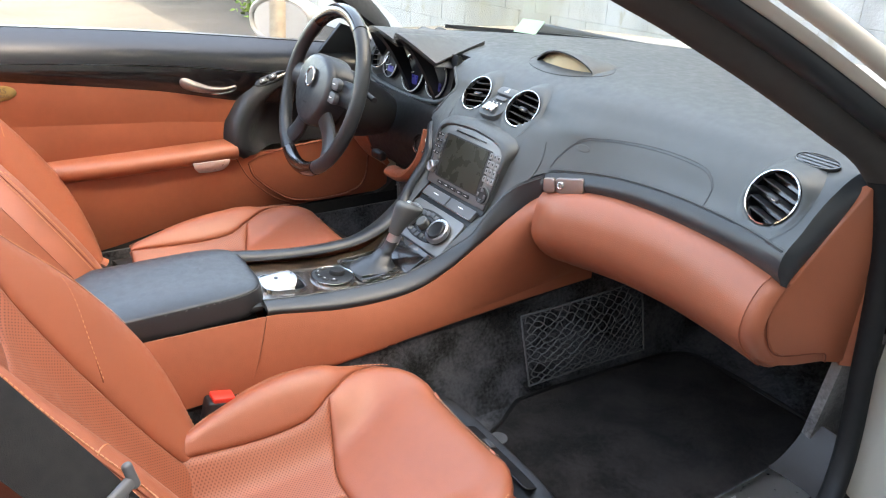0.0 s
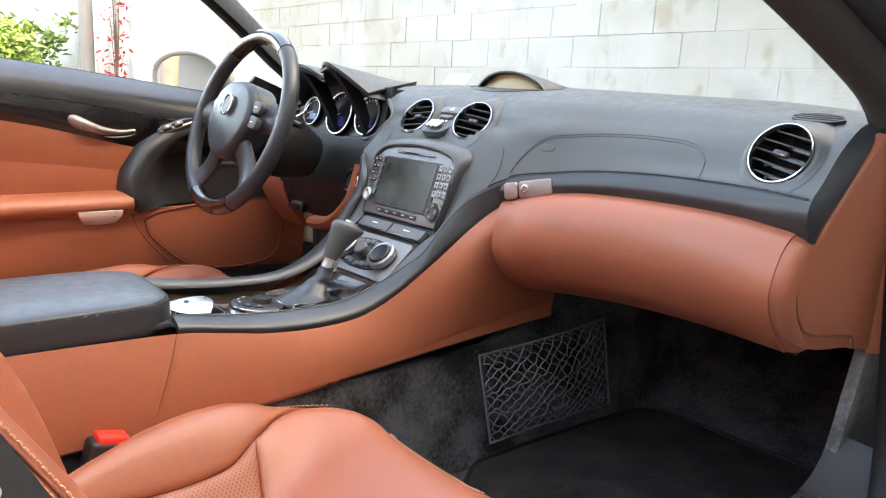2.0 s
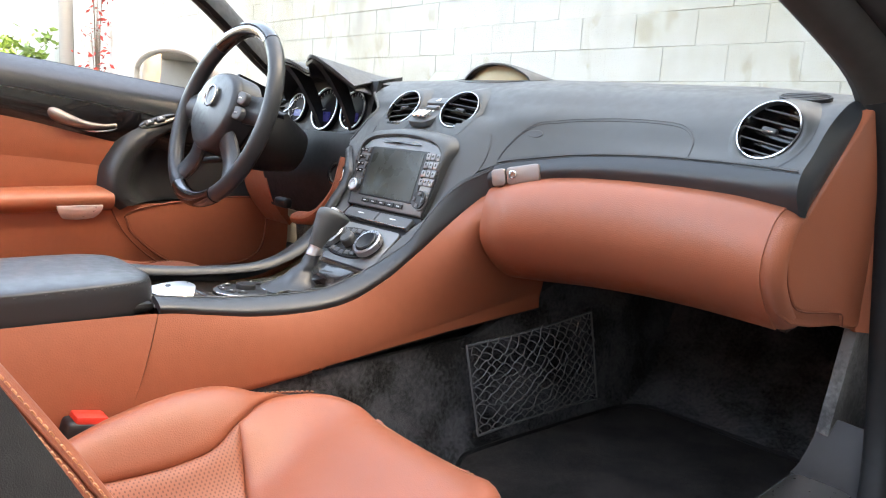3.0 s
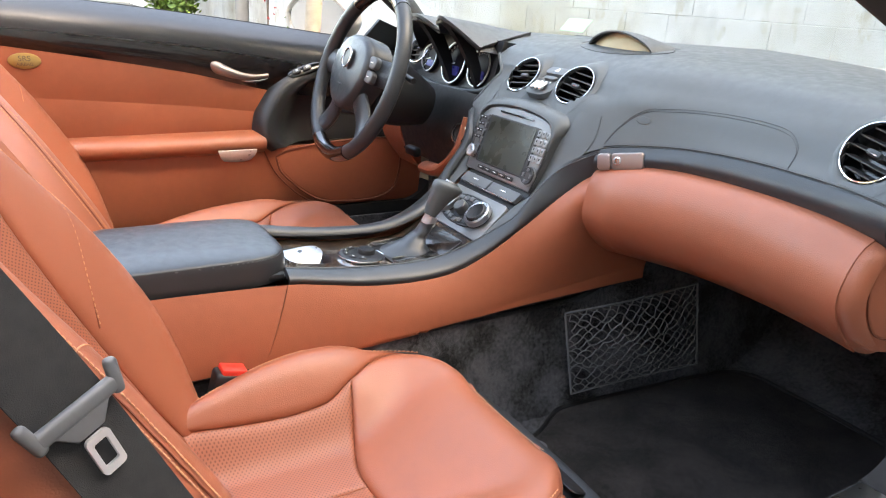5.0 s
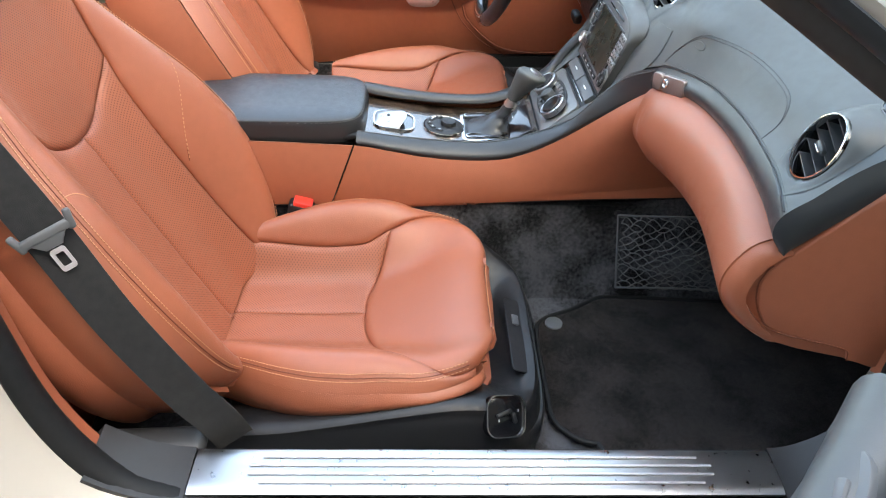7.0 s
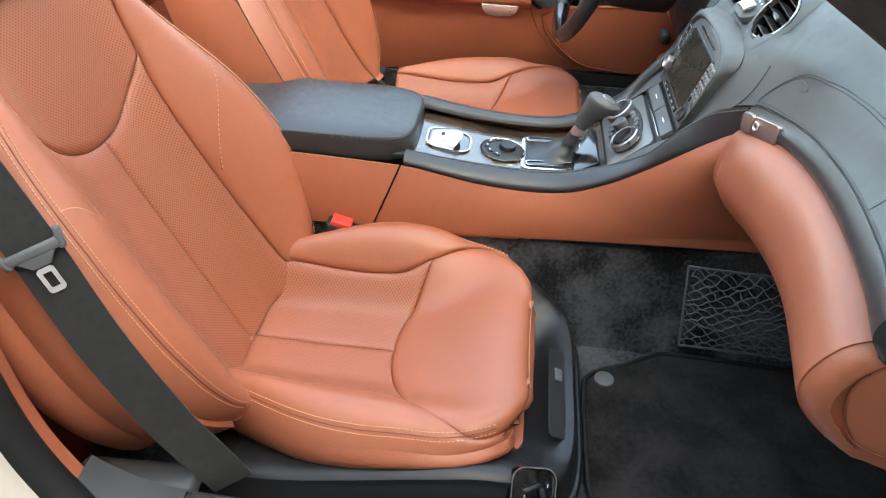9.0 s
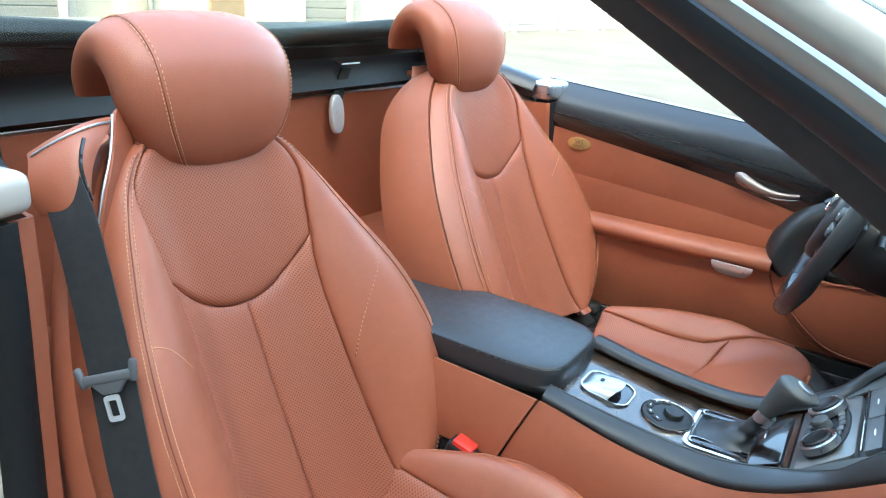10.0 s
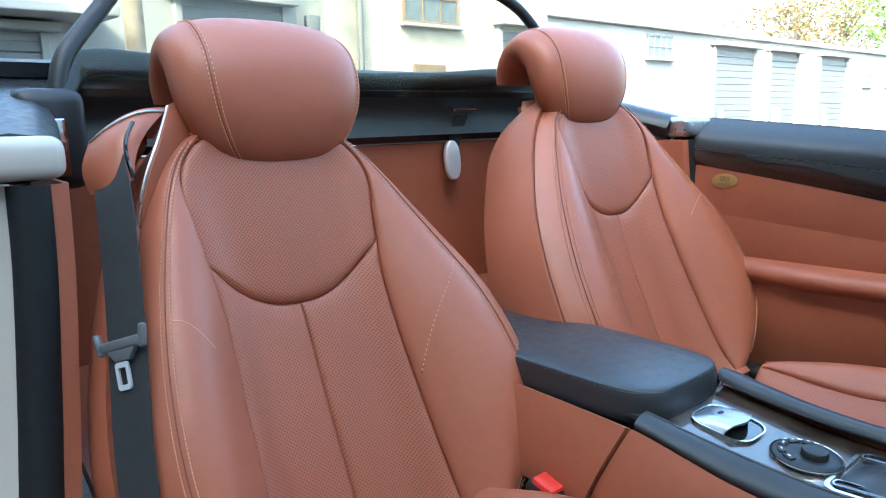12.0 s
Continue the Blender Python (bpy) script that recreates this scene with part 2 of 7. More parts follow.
def joined(*bms):
    """Several bmeshes as one."""
    out = bmesh.new()
    for b in bms:
        me = bpy.data.meshes.new("tmp")
        b.to_mesh(me)
        b.free()
        out.from_mesh(me)
        bpy.data.meshes.remove(me)
    return out


def moved(bm, m):
    bm.transform(m)
    return bm


def frame_at(place, ahead, up=(0, 0, 1)):
    """A pose whose z axis looks along ahead and whose y axis is near up."""
    z = Vector(ahead).normalized()
    x = Vector(up).cross(z).normalized()
    y = z.cross(x)
    return Matrix.Translation(place) @ Matrix((x, y, z)).transposed().to_4x4()


def rbox(sx, sy, sz, r=0.004, seg=3, m=None):
    bm = bmesh.new()
    bmesh.ops.create_cube(bm, size=1)
    bm.transform(Matrix.Diagonal((sx, sy, sz, 1)))
    r = min(r, 0.49 * min(sx, sy, sz))
    if r > 0:
        bmesh.ops.bevel(bm, geom=bm.edges[:], offset=r, segments=seg, affect="EDGES", profile=0.5)
    if m is not None:
        bm.transform(m)
    return bm


def plate(outline, depth, r=0.002, seg=2, m=None):
    """A flat plate with its outline in x and y, from z = -depth to 0, its upper rim rounded."""
    bm = bmesh.new()
    top = [bm.verts.new((x, y, 0)) for x, y in outline]
    f = bm.faces.new(top)
    if f.normal.z < 0 or f.calc_area() and (f.normal_update() or f.normal.z < 0):
        f.normal_flip()
    res = bmesh.ops.extrude_face_region(bm, geom=[f])
    vs = [e for e in res["geom"] if isinstance(e, bmesh.types.BMVert)]
    bmesh.ops.translate(bm, vec=(0, 0, -depth), verts=vs)
    if r > 0:
        edges = [e for e in bm.edges if all(abs(v.co.z) < 1e-7 for v in e.verts)]
        bmesh.ops.bevel(bm, geom=edges, offset=r, segments=seg, affect="EDGES", profile=0.5)
    if m is not None:
        bm.transform(m)
    return bm


def rounded(w, h, r, n=5):
    """The outline of a rounded rectangle about the origin."""
    out = []
    for cx, cy, a in ((w / 2 - r, h / 2 - r, 0), (r - w / 2, h / 2 - r, 90), (r - w / 2, r - h / 2, 180), (w / 2 - r, r - h / 2, 270)):
        for i in range(n + 1):
            t = radians(a + 90 * i / n)
            out.append((cx + r * math.cos(t), cy + r * math.sin(t)))
    return out


def oval(a, b, n=32, power=2.0):
    out = []
    for i in range(n):
        t = 2 * math.pi * i / n
        c, s = math.cos(t), math.sin(t)
        out.append((a * math.copysign(abs(c) ** (2 / power), c), b * math.copysign(abs(s) ** (2 / power), s)))
    return out


def lathe(profile, n=32, m=None):
    """A turned body from (radius, z) pairs about the z axis."""
    bm = bmesh.new()
    rows = []
    for r, z in profile:
        if r < 1e-6:
            rows.append([bm.verts.new((0, 0, z))])
        else:
            rows.append([bm.verts.new((r * math.cos(2 * math.pi * i / n), r * math.sin(2 * math.pi * i / n), z)) for i in range(n)])
    for a, b in zip(rows, rows[1:]):
        for i in range(n):
            k = (i + 1) % n
            if len(a) == 1 and len(b) == 1:
                continue
            if len(a) == 1:
                bm.faces.new((a[0], b[i], b[k]))
            elif len(b) == 1:
                bm.faces.new((a[i], a[k], b[0]))
            else:
                bm.faces.new((a[i], a[k], b[k], b[i]))
    if m is not None:
        bm.transform(m)
    return bm


def tube(fn, r, n=40, sides=10, closed=False, flat=None, ends=True):
    """A tube along fn(t), t from 0 to 1; r: radius or function; flat: (a, b) half axes of an oval section, with its first axis near flat's third item."""
    bm = bmesh.new()
    pts = [Vector(fn(i / n)) for i in range(n if closed else n + 1)]
    rows, count = [], len(pts)
    ref = Vector(flat[2]) if flat else Vector((0.13, 0.21, 0.97))
    for i, p in enumerate(pts):
        a = pts[(i - 1) % count] if closed or i else p
        b = pts[(i + 1) % count] if closed or i < count - 1 else p
        d = (b - a).normalized()
        u = (ref - d * ref.dot(d)).normalized()
        w = d.cross(u)
        ra, rb = (flat[0], flat[1]) if flat else ((r(i / n),) * 2 if callable(r) else (r, r))
        rows.append([bm.verts.new(p + u * ra * math.cos(2 * math.pi * k / sides) + w * rb * math.sin(2 * math.pi * k / sides)) for k in range(sides)])
    for i in range(count if closed else count - 1):
        A, B = rows[i], rows[(i + 1) % count]
        for k in range(sides):
            l = (k + 1) % sides
            bm.faces.new((A[k], A[l], B[l], B[k]))
    if not closed and ends:
        bm.faces.new(rows[0][::-1])
        bm.faces.new(rows[-1])
    return bm


def stitches(fn, length, normal, pitch=0.0054, long=0.0039, wide=0.0014, high=0.0009):
    """Separate thread stitches along fn(t); normal(t) points out of the leather."""
    bm = bmesh.new()
    n = max(2, int(length / pitch))
    for i in range(n):
        t = (i + 0.5) / n
        p, q = Vector(fn(t)), Vector(fn(min(t + 0.4 / n, 1.0)))
        d = q - p
        if d.length < 1e-7:
            continue
        d.normalize()
        up = Vector(normal(t)).normalized()
        s = d.cross(up).normalized()
        quad = []
        for e, o, hgt in ((-1, -1, 0), (-1, 1, 0), (1, 1, 0), (1, -1, 0), (-0.7, -0.6, 1), (-0.7, 0.6, 1), (0.7, 0.6, 1), (0.7, -0.6, 1)):
            quad.append(bm.verts.new(p + d * e * long / 2 + s * o * wide / 2 + up * (hgt * high - 0.0002)))
        for a in ((4, 5, 6, 7), (0, 1, 5, 4), (1, 2, 6, 5), (2, 3, 7, 6), (3, 0, 4, 7)):
            bm.faces.new([quad[k] for k in a])
    return bm


def lettering(text, size, depth, mat, name, parent, m, label=""):
    cu = bpy.data.curves.new(name, "FONT")
    cu.body, cu.size, cu.extrude, cu.align_x, cu.align_y = text, size, depth, "CENTER", "CENTER"
    tmp = new("tmp_text", cu)
    me = bpy.data.meshes.new_from_object(tmp.evaluated_get(bpy.context.evaluated_depsgraph_get()))
    bpy.data.objects.remove(tmp)
    me.materials.append(mat)
    ob = new(name, me)
    ob.parent, ob.matrix_local = parent, m
    if label:
        tagged(ob, label)
    return ob

# ---- the yard: ground, block wall, buildings ----
M_ASPHALT = surface("asphalt", (0.055, 0.051, 0.043), 0.9, vary=0.4, scale=0.8, grain=60, bump=0.8, depth=0.01)
# for the added east wall; tone set by the light it bounces
M_SHADE_WALL = surface("shade_wall_plain", (0.37, 0.33, 0.28), 0.9, vary=0.2, scale=0.7, grain=40, bump=0.4, depth=0.01)


def stained_paint(name, white, stain, bare):
    """Old white paint with ochre stains and bare patches."""
    m = surface(name, white, 0.85, vary=0.12, scale=2.2, grain=70, bump=0.7, depth=0.006)
    nt = m.node_tree
    b = next(n for n in nt.nodes if n.type == "BSDF_PRINCIPLED")
    src = b.inputs["Base Color"].links[0].from_socket
    geo = nt.nodes.new("ShaderNodeNewGeometry")
    for size, detail, lo, hi, col, amount in ((0.6, 6, 0.45, 0.68, stain, 0.7), (1.9, 8, 0.54, 0.66, bare, 0.6), (5.0, 8, 0.56, 0.64, stain, 0.55)):
        sq = add(nt, "ShaderNodeVectorMath", operation="MULTIPLY")
        sq.inputs[1].default_value = (1.0, 1.0, 0.6)
        nt.links.new(geo.outputs["Position"], sq.inputs[0])
        n = add(nt, "ShaderNodeTexNoise")
        n.inputs["Scale"].default_value, n.inputs["Detail"].default_value, n.inputs["Roughness"].default_value = size, detail, 0.65
        nt.links.new(sq.outputs[0], n.inputs["Vector"])
        r = nt.nodes.new("ShaderNodeMapRange")
        r.inputs[1].default_value, r.inputs[2].default_value, r.inputs[4].default_value = lo, hi, amount
        nt.links.new(n.outputs["Fac"], r.inputs[0])
        mx = add(nt, "ShaderNodeMix", data_type="RGBA")
        nt.links.new(r.outputs[0], mx.inputs[0])
        nt.links.new(src, mx.inputs[6])
        mx.inputs[7].default_value = (*col, 1)
        src = mx.outputs[2]
    nt.links.new(src, b.inputs["Base Color"])
    return m


M_BLOCK = stained_paint("painted_block", (0.53, 0.53, 0.51), (0.33, 0.29, 0.19), (0.32, 0.31, 0.29))
M_STUCCO = surface("white_stucco", (0.37, 0.36, 0.34), 0.9, vary=0.07, scale=1.1, grain=40, bump=0.4, depth=0.01)
M_SHUTTER = surface("grey_shutter", (0.17, 0.172, 0.168), 0.5, vary=0.06, scale=3)
M_BRICK = surface("whitewashed_brick", (0.52, 0.475, 0.39), 0.9, vary=0.22, scale=3.5, grain=60, bump=0.7, depth=0.006)
M_BROWN = surface("brown_frame", (0.2, 0.14, 0.08), 0.7, vary=0.2)
M_PANE = surface("dull_pane", (0.13, 0.15, 0.16), 0.2, vary=0.2, coat=0.3)
M_POLE = surface("weathered_pole", (0.33, 0.27, 0.2), 0.9, vary=0.3, scale=8)
M_LEAF = surface("green_leaf", (0.12, 0.2, 0.035), 0.6, vary=0.5, scale=9)
M_LEAF_GOLD = surface("autumn_leaf", (0.13, 0.085, 0.025), 0.6, vary=0.5, scale=3)
M_LEAF_RED = surface("red_leaf", (0.4, 0.03, 0.02), 0.6, vary=0.4, scale=9)
M_BARK = surface("bark", (0.13, 0.1, 0.075), 0.95, vary=0.3, scale=9, grain=60, bump=1, depth=0.01)

bm = bmesh.new()
bmesh.ops.create_grid(bm, x_segments=60, y_segments=60, size=1)
for v in bm.verts:
    v.co.x, v.co.y = (math.copysign(abs(c) ** 3 * 400 + abs(c) * 12, c) for c in (v.co.x, v.co.y))
    v.co.z = 0.02 * noise.noise((v.co.x * 0.4, v.co.y * 0.4, 0)) if abs(v.co.x) < 30 else 0
tagged(part("ground", bm, M_ASPHALT), "worn grey asphalt yard with cracks", "ground", kind="structure")

WALL_Y = 3.0
wall = tagged(part("wall_north", rbox(40, 0.19, 3.6, 0, m=pose(-9, WALL_Y + 0.11, 1.8)), M_BLOCK, smooth=False), "white painted concrete block wall, stained and peeling", "wall", kind="structure")
# unseen wall added on the east so that the car lies in its shadow
closing = tagged(part("shade_wall_east", rbox(0.3, 60, 7.5, 0.02, m=pose(3.8, -14, 3.75)), M_SHADE_WALL, smooth=False), "plain unseen wall added to keep the sun off the car", "wall", kind="structure")


def building(name, label, x0, x1, y, h, mat, deep=8.0, roof=0.25):
    b = thing(name, label, "building", ((x0 + x1) / 2, y - deep / 2, 0), kind="structure")
    w = x1 - x0
    part("wall", rbox(w, deep, h, 0.02, m=pose(0, 0, h / 2)), mat, b, smooth=False)
    part("roof", rbox(w + 0.3, deep + 0.3, roof, 0.03, m=pose(0, 0, h + roof / 2 + 0.003)), M_STUCCO, b, "pale flat roof coping", smooth=False)
    return b


def roller_door(parent, x, y, w, h, z0=0.0, mat=M_SHUTTER):
    d = part("roller_door", joined(*[rbox(w, 0.03, h / 14 - 0.012, 0.006, 1, m=pose(x, y, z0 + h * (k + 0.5) / 14)) for k in range(14)]), mat, parent, "closed grey roller door", smooth=False)
    fr = joined(rbox(0.1, 0.12, h + 0.1, 0.01, 1, m=pose(x - w / 2 - 0.05, y + 0.02, z0 + h / 2 + 0.05)), rbox(0.1, 0.12, h + 0.1, 0.01, 1, m=pose(x + w / 2 + 0.05, y + 0.02, z0 + h / 2 + 0.05)), rbox(w + 0.4, 0.3, 0.1, 0.01, 1, m=pose(x, y + 0.1, z0 + h + 0.15)))
    part("door_frame", fr, M_STUCCO, d, smooth=False)
    return d


def grid_window(parent, x, y, z, w, h, cols, rows, mat=M_BROWN):
    win = part("window", rbox(w, 0.04, h, 0.004, 1, m=pose(x, y, z)), M_PANE, parent, "small-paned steel window", smooth=False)
    bars = [rbox(0.035, 0.07, h + 0.06, 0.005, 1, m=pose(x - w / 2 + w * k / cols, y + 0.01, z)) for k in range(cols + 1)]
    bars += [rbox(w + 0.06, 0.06, 0.035, 0.005, 1, m=pose(x, y + 0.012, z - h / 2 + h * k / rows)) for k in range(rows + 1)]
    part("window_frame", joined(*bars), mat, win, smooth=False)
    part("window_sill", rbox(w + 0.2, 0.14, 0.06, 0.01, 1, m=pose(x, y + 0.06, z - h / 2 - 0.06)), M_STUCCO, win, smooth=False)
    return win


RY = -10.5
row = building("garage_row", "long low white garage building with roller doors", -46, -11.2, RY, 3.02, M_STUCCO, roof=0.14)
cx, cy = row.location.x, row.location.y
for dx, dw in ((-19.85, 2.4), (-23.1, 2.0), (-27.15, 2.4), (-36.0, 2.4), (-39.5, 2.4)):
    roller_door(row, dx - cx, RY - cy + 0.03, dw, 2.66)
for wx, wz, ww, wh in ((-15.85, 2.6, 1.1, 0.52), (-30.7, 2.05, 0.8, 0.45), (-33.2, 2.05, 0.8, 0.45)):
    grid_window(row, wx - cx, RY - cy + 0.02, wz, ww, wh, 4, 2, M_SHUTTER)
for k in range(9):
    bx = (-18.3, -21.6, -24.8, -25.5, -29.0, -21.9, -34.5, -37.7, -41)[k]
    post = part("bollard", lathe([(0.07, 0), (0.07, 0.95), (0.05, 1.0), (0, 1.02)], 12, pose(bx, RY + 0.5, 0)), M_STUCCO)
    tagged(post, "short white steel bollard beside garage doors", "bollard", group="bollards")
brickb = building("brick_workshop", "whitewashed brick workshop with a brown window", -11.2, -5.0, RY + 0.25, 5.2, M_BRICK, roof=0.2)
cx, cy = brickb.location.x, brickb.location.y
grid_window(brickb, -7.95 - cx, RY + 0.25 - cy + 0.02, 3.05, 1.25, 0.85, 3, 2)
part("door", rbox(0.75, 0.06, 1.9, 0.01, 1, m=pose(-7.9 - cx, RY + 0.27 - cy, 0.95)), M_BROWN, brickb, "weathered tan wooden door", smooth=False)
roller_door(brickb, -10.4 - cx, RY + 0.28 - cy, 1.3, 2.6)
part("drain_pipe", tube(lambda t: (-6.35 - cx, RY + 0.33 - cy, 0.1 + 4.8 * t), 0.05, 6, 10), M_SHUTTER, brickb)
shed = building("corner_garage", "white corner garage with a grey roller door and eaves", -5.0, 3.4, RY + 0.6, 4.6, M_STUCCO, roof=0.3)
cx, cy = shed.location.x, shed.location.y
roller_door(shed, -0.4 - cx, RY + 0.63 - cy, 2.1, 1.95)
roller_door(shed, -3.95 - cx, RY + 0.63 - cy, 1.5, 2.5)
part("eave", rbox(3.4, 0.9, 0.12, 0.02, m=pose(-0.45 - cx, RY + 1.0 - cy, 2.25)), M_STUCCO, shed, "projecting white eave", smooth=False)
part("electric_meter", rbox(0.22, 0.15, 0.4, 0.03, 2, m=pose(-5.35 - cx, RY + 0.45 - cy, 2.35)), M_SHUTTER, shed)


def post_thing(name, label, x, y, h, r, mat):
    return tagged(part(name, tube(lambda t: (x + 0.06 * t, y, h * t), lambda t: r * (1 - 0.2 * t), 8, 12), mat), label, "pole")


post_thing("utility_pole", "brown weathered wooden utility pole", -2.05, RY + 2.2, 8.0, 0.11, M_POLE)
post_thing("utility_pole", "pale steel pole before the block wall", -12.0, WALL_Y - 0.35, 6.5, 0.12, M_SHUTTER)


def leafy(bm, rng, centre, spread, count, size):
    """Small folded leaves scattered round a centre."""
    for _ in range(count):
        p = Vector(centre) + Vector((rng.gauss(0, 1) * spread[0], rng.gauss(0, 1) * spread[1], rng.gauss(0, 1) * spread[2]))
        d = Vector((rng.gauss(0, 1), rng.gauss(0, 1), rng.gauss(0, 0.7))).normalized()
        s = d.orthogonal().normalized()
        s.rotate(Matrix.Rotation(rng.random() * 6.28, 3, d))
        k = size * (0.6 + 0.8 * rng.random())
        up = d.cross(s) * k * 0.12
        q = [bm.verts.new(p + o) for o in (-d * k, s * k * 0.45 + up, d * k, -s * k * 0.45 + up)]
        bm.faces.new((q[0], q[1], q[2]))
        bm.faces.new((q[0], q[2], q[3]))


def tree(x, y, h, mat, seed, label, crown=(2.0, 2.0, 1.5)):
    rng = random.Random(seed)
    t = thing("tree", label, "tree", (x, y, 0))
    limbs = [tube(lambda u: (0.3 * u * u, 0.1 * u, h * 0.8 * u), lambda u: 0.22 * (1 - 0.8 * u), 8, 8)]
    lv = bmesh.new()
    for k in range(34):
        a, z0 = rng.random() * 6.28, h * (0.35 + 0.4 * rng.random())
        tip = Vector((math.cos(a) * crown[0] * (0.4 + rng.random()), math.sin(a) * crown[1] * (0.4 + rng.random()), z0 + crown[2] * (0.3 + 1.3 * rng.random())))
        root = Vector((0.1, 0, z0))
        if k < 14:
            limbs.append(tube(lambda u: root.lerp(tip, u) + Vector((0, 0, 0.25 * math.sin(3.1 * u))), lambda u: 0.07 * (1 - 0.85 * u), 6, 6))
        leafy(lv, rng, tip, (0.55, 0.55, 0.4), 80, 0.12)
    part("trunk", joined(*limbs), M_BARK, t)
    part("crown", lv, mat, t, smooth=False)
    return t


for k, (tx, ty, th) in enumerate(((-42, -18, 8.2), (-46, -17, 8.2), (-52, -15, 8.0), (-58, -10, 8.5), (-64, -5, 9.0))):
    tree(tx, ty, th, M_LEAF_GOLD if k % 2 == 0 else M_LEAF, 40 + k, "tall tree with thinning yellow-green autumn leaves", (2.6, 2.6, 1.8))
tree(-24, -26, 7.6, M_LEAF, 77, "distant green tree above the garage roof", (2.0, 2.0, 1.4))


def bush(x, y, h, mat, seed, name, label, spread=0.5, count=900, size=0.07):
    rng = random.Random(seed)
    b = thing(name, label, "plant", (x, y, 0))
    stems, lv = [], bmesh.new()
    for k in range(16):
        tip = Vector((rng.gauss(0, spread), rng.gauss(0, spread * 0.4), h * (0.45 + 0.55 * rng.random())))
        stems.append(tube(lambda u: Vector((tip.x * u * u, tip.y * u * u, tip.z * u)), lambda u: 0.012 * (1 - 0.7 * u), 6, 5))
        for q in range(5):
            u = 0.4 + 0.15 * q
            leafy(lv, rng, (tip.x * u * u, tip.y * u * u, tip.z * u), (0.11, 0.11, 0.11), count // 80, size)
    part("stem", joined(*stems), M_BARK, b)
    part("foliage", lv, mat, b, smooth=False)
    return b


bush(-14.2, WALL_Y - 0.9, 2.1, M_LEAF, 5, "bush", "tall green shrub growing at the foot of the wall", 0.7, 2400, 0.08)
bush(-16.4, WALL_Y - 0.8, 1.6, M_LEAF, 6, "bush", "yellow-green shrub beside the block wall", 0.8, 2000, 0.08)
bush(-11.0, WALL_Y - 0.2, 3.0, M_LEAF_RED, 7, "vine", "thin red autumn vine climbing the wall", 0.1, 220, 0.048)
for k, (gx, gy) in enumerate(((-8.8, 2.55),)):
    bush(gx, gy, 0.35, M_LEAF, 20 + k, "weeds", "low green weeds growing through asphalt", 0.25, 700, 0.05)

# ---- car body ----
body = thing("car_body", "cream open roadster body with tan and black cabin", "car", (0, -0.4, 0), kind="structure")
BODY_INV = Matrix.Translation((0, 0.4, 0))


def bpart(name, bm, mat, label="", parent=None, smooth=True, angle=40):
    """A part of the car body, given in the car's own coordinates."""
    return part(name, bm if parent else moved(bm, BODY_INV), mat, parent or body, label, smooth, angle)


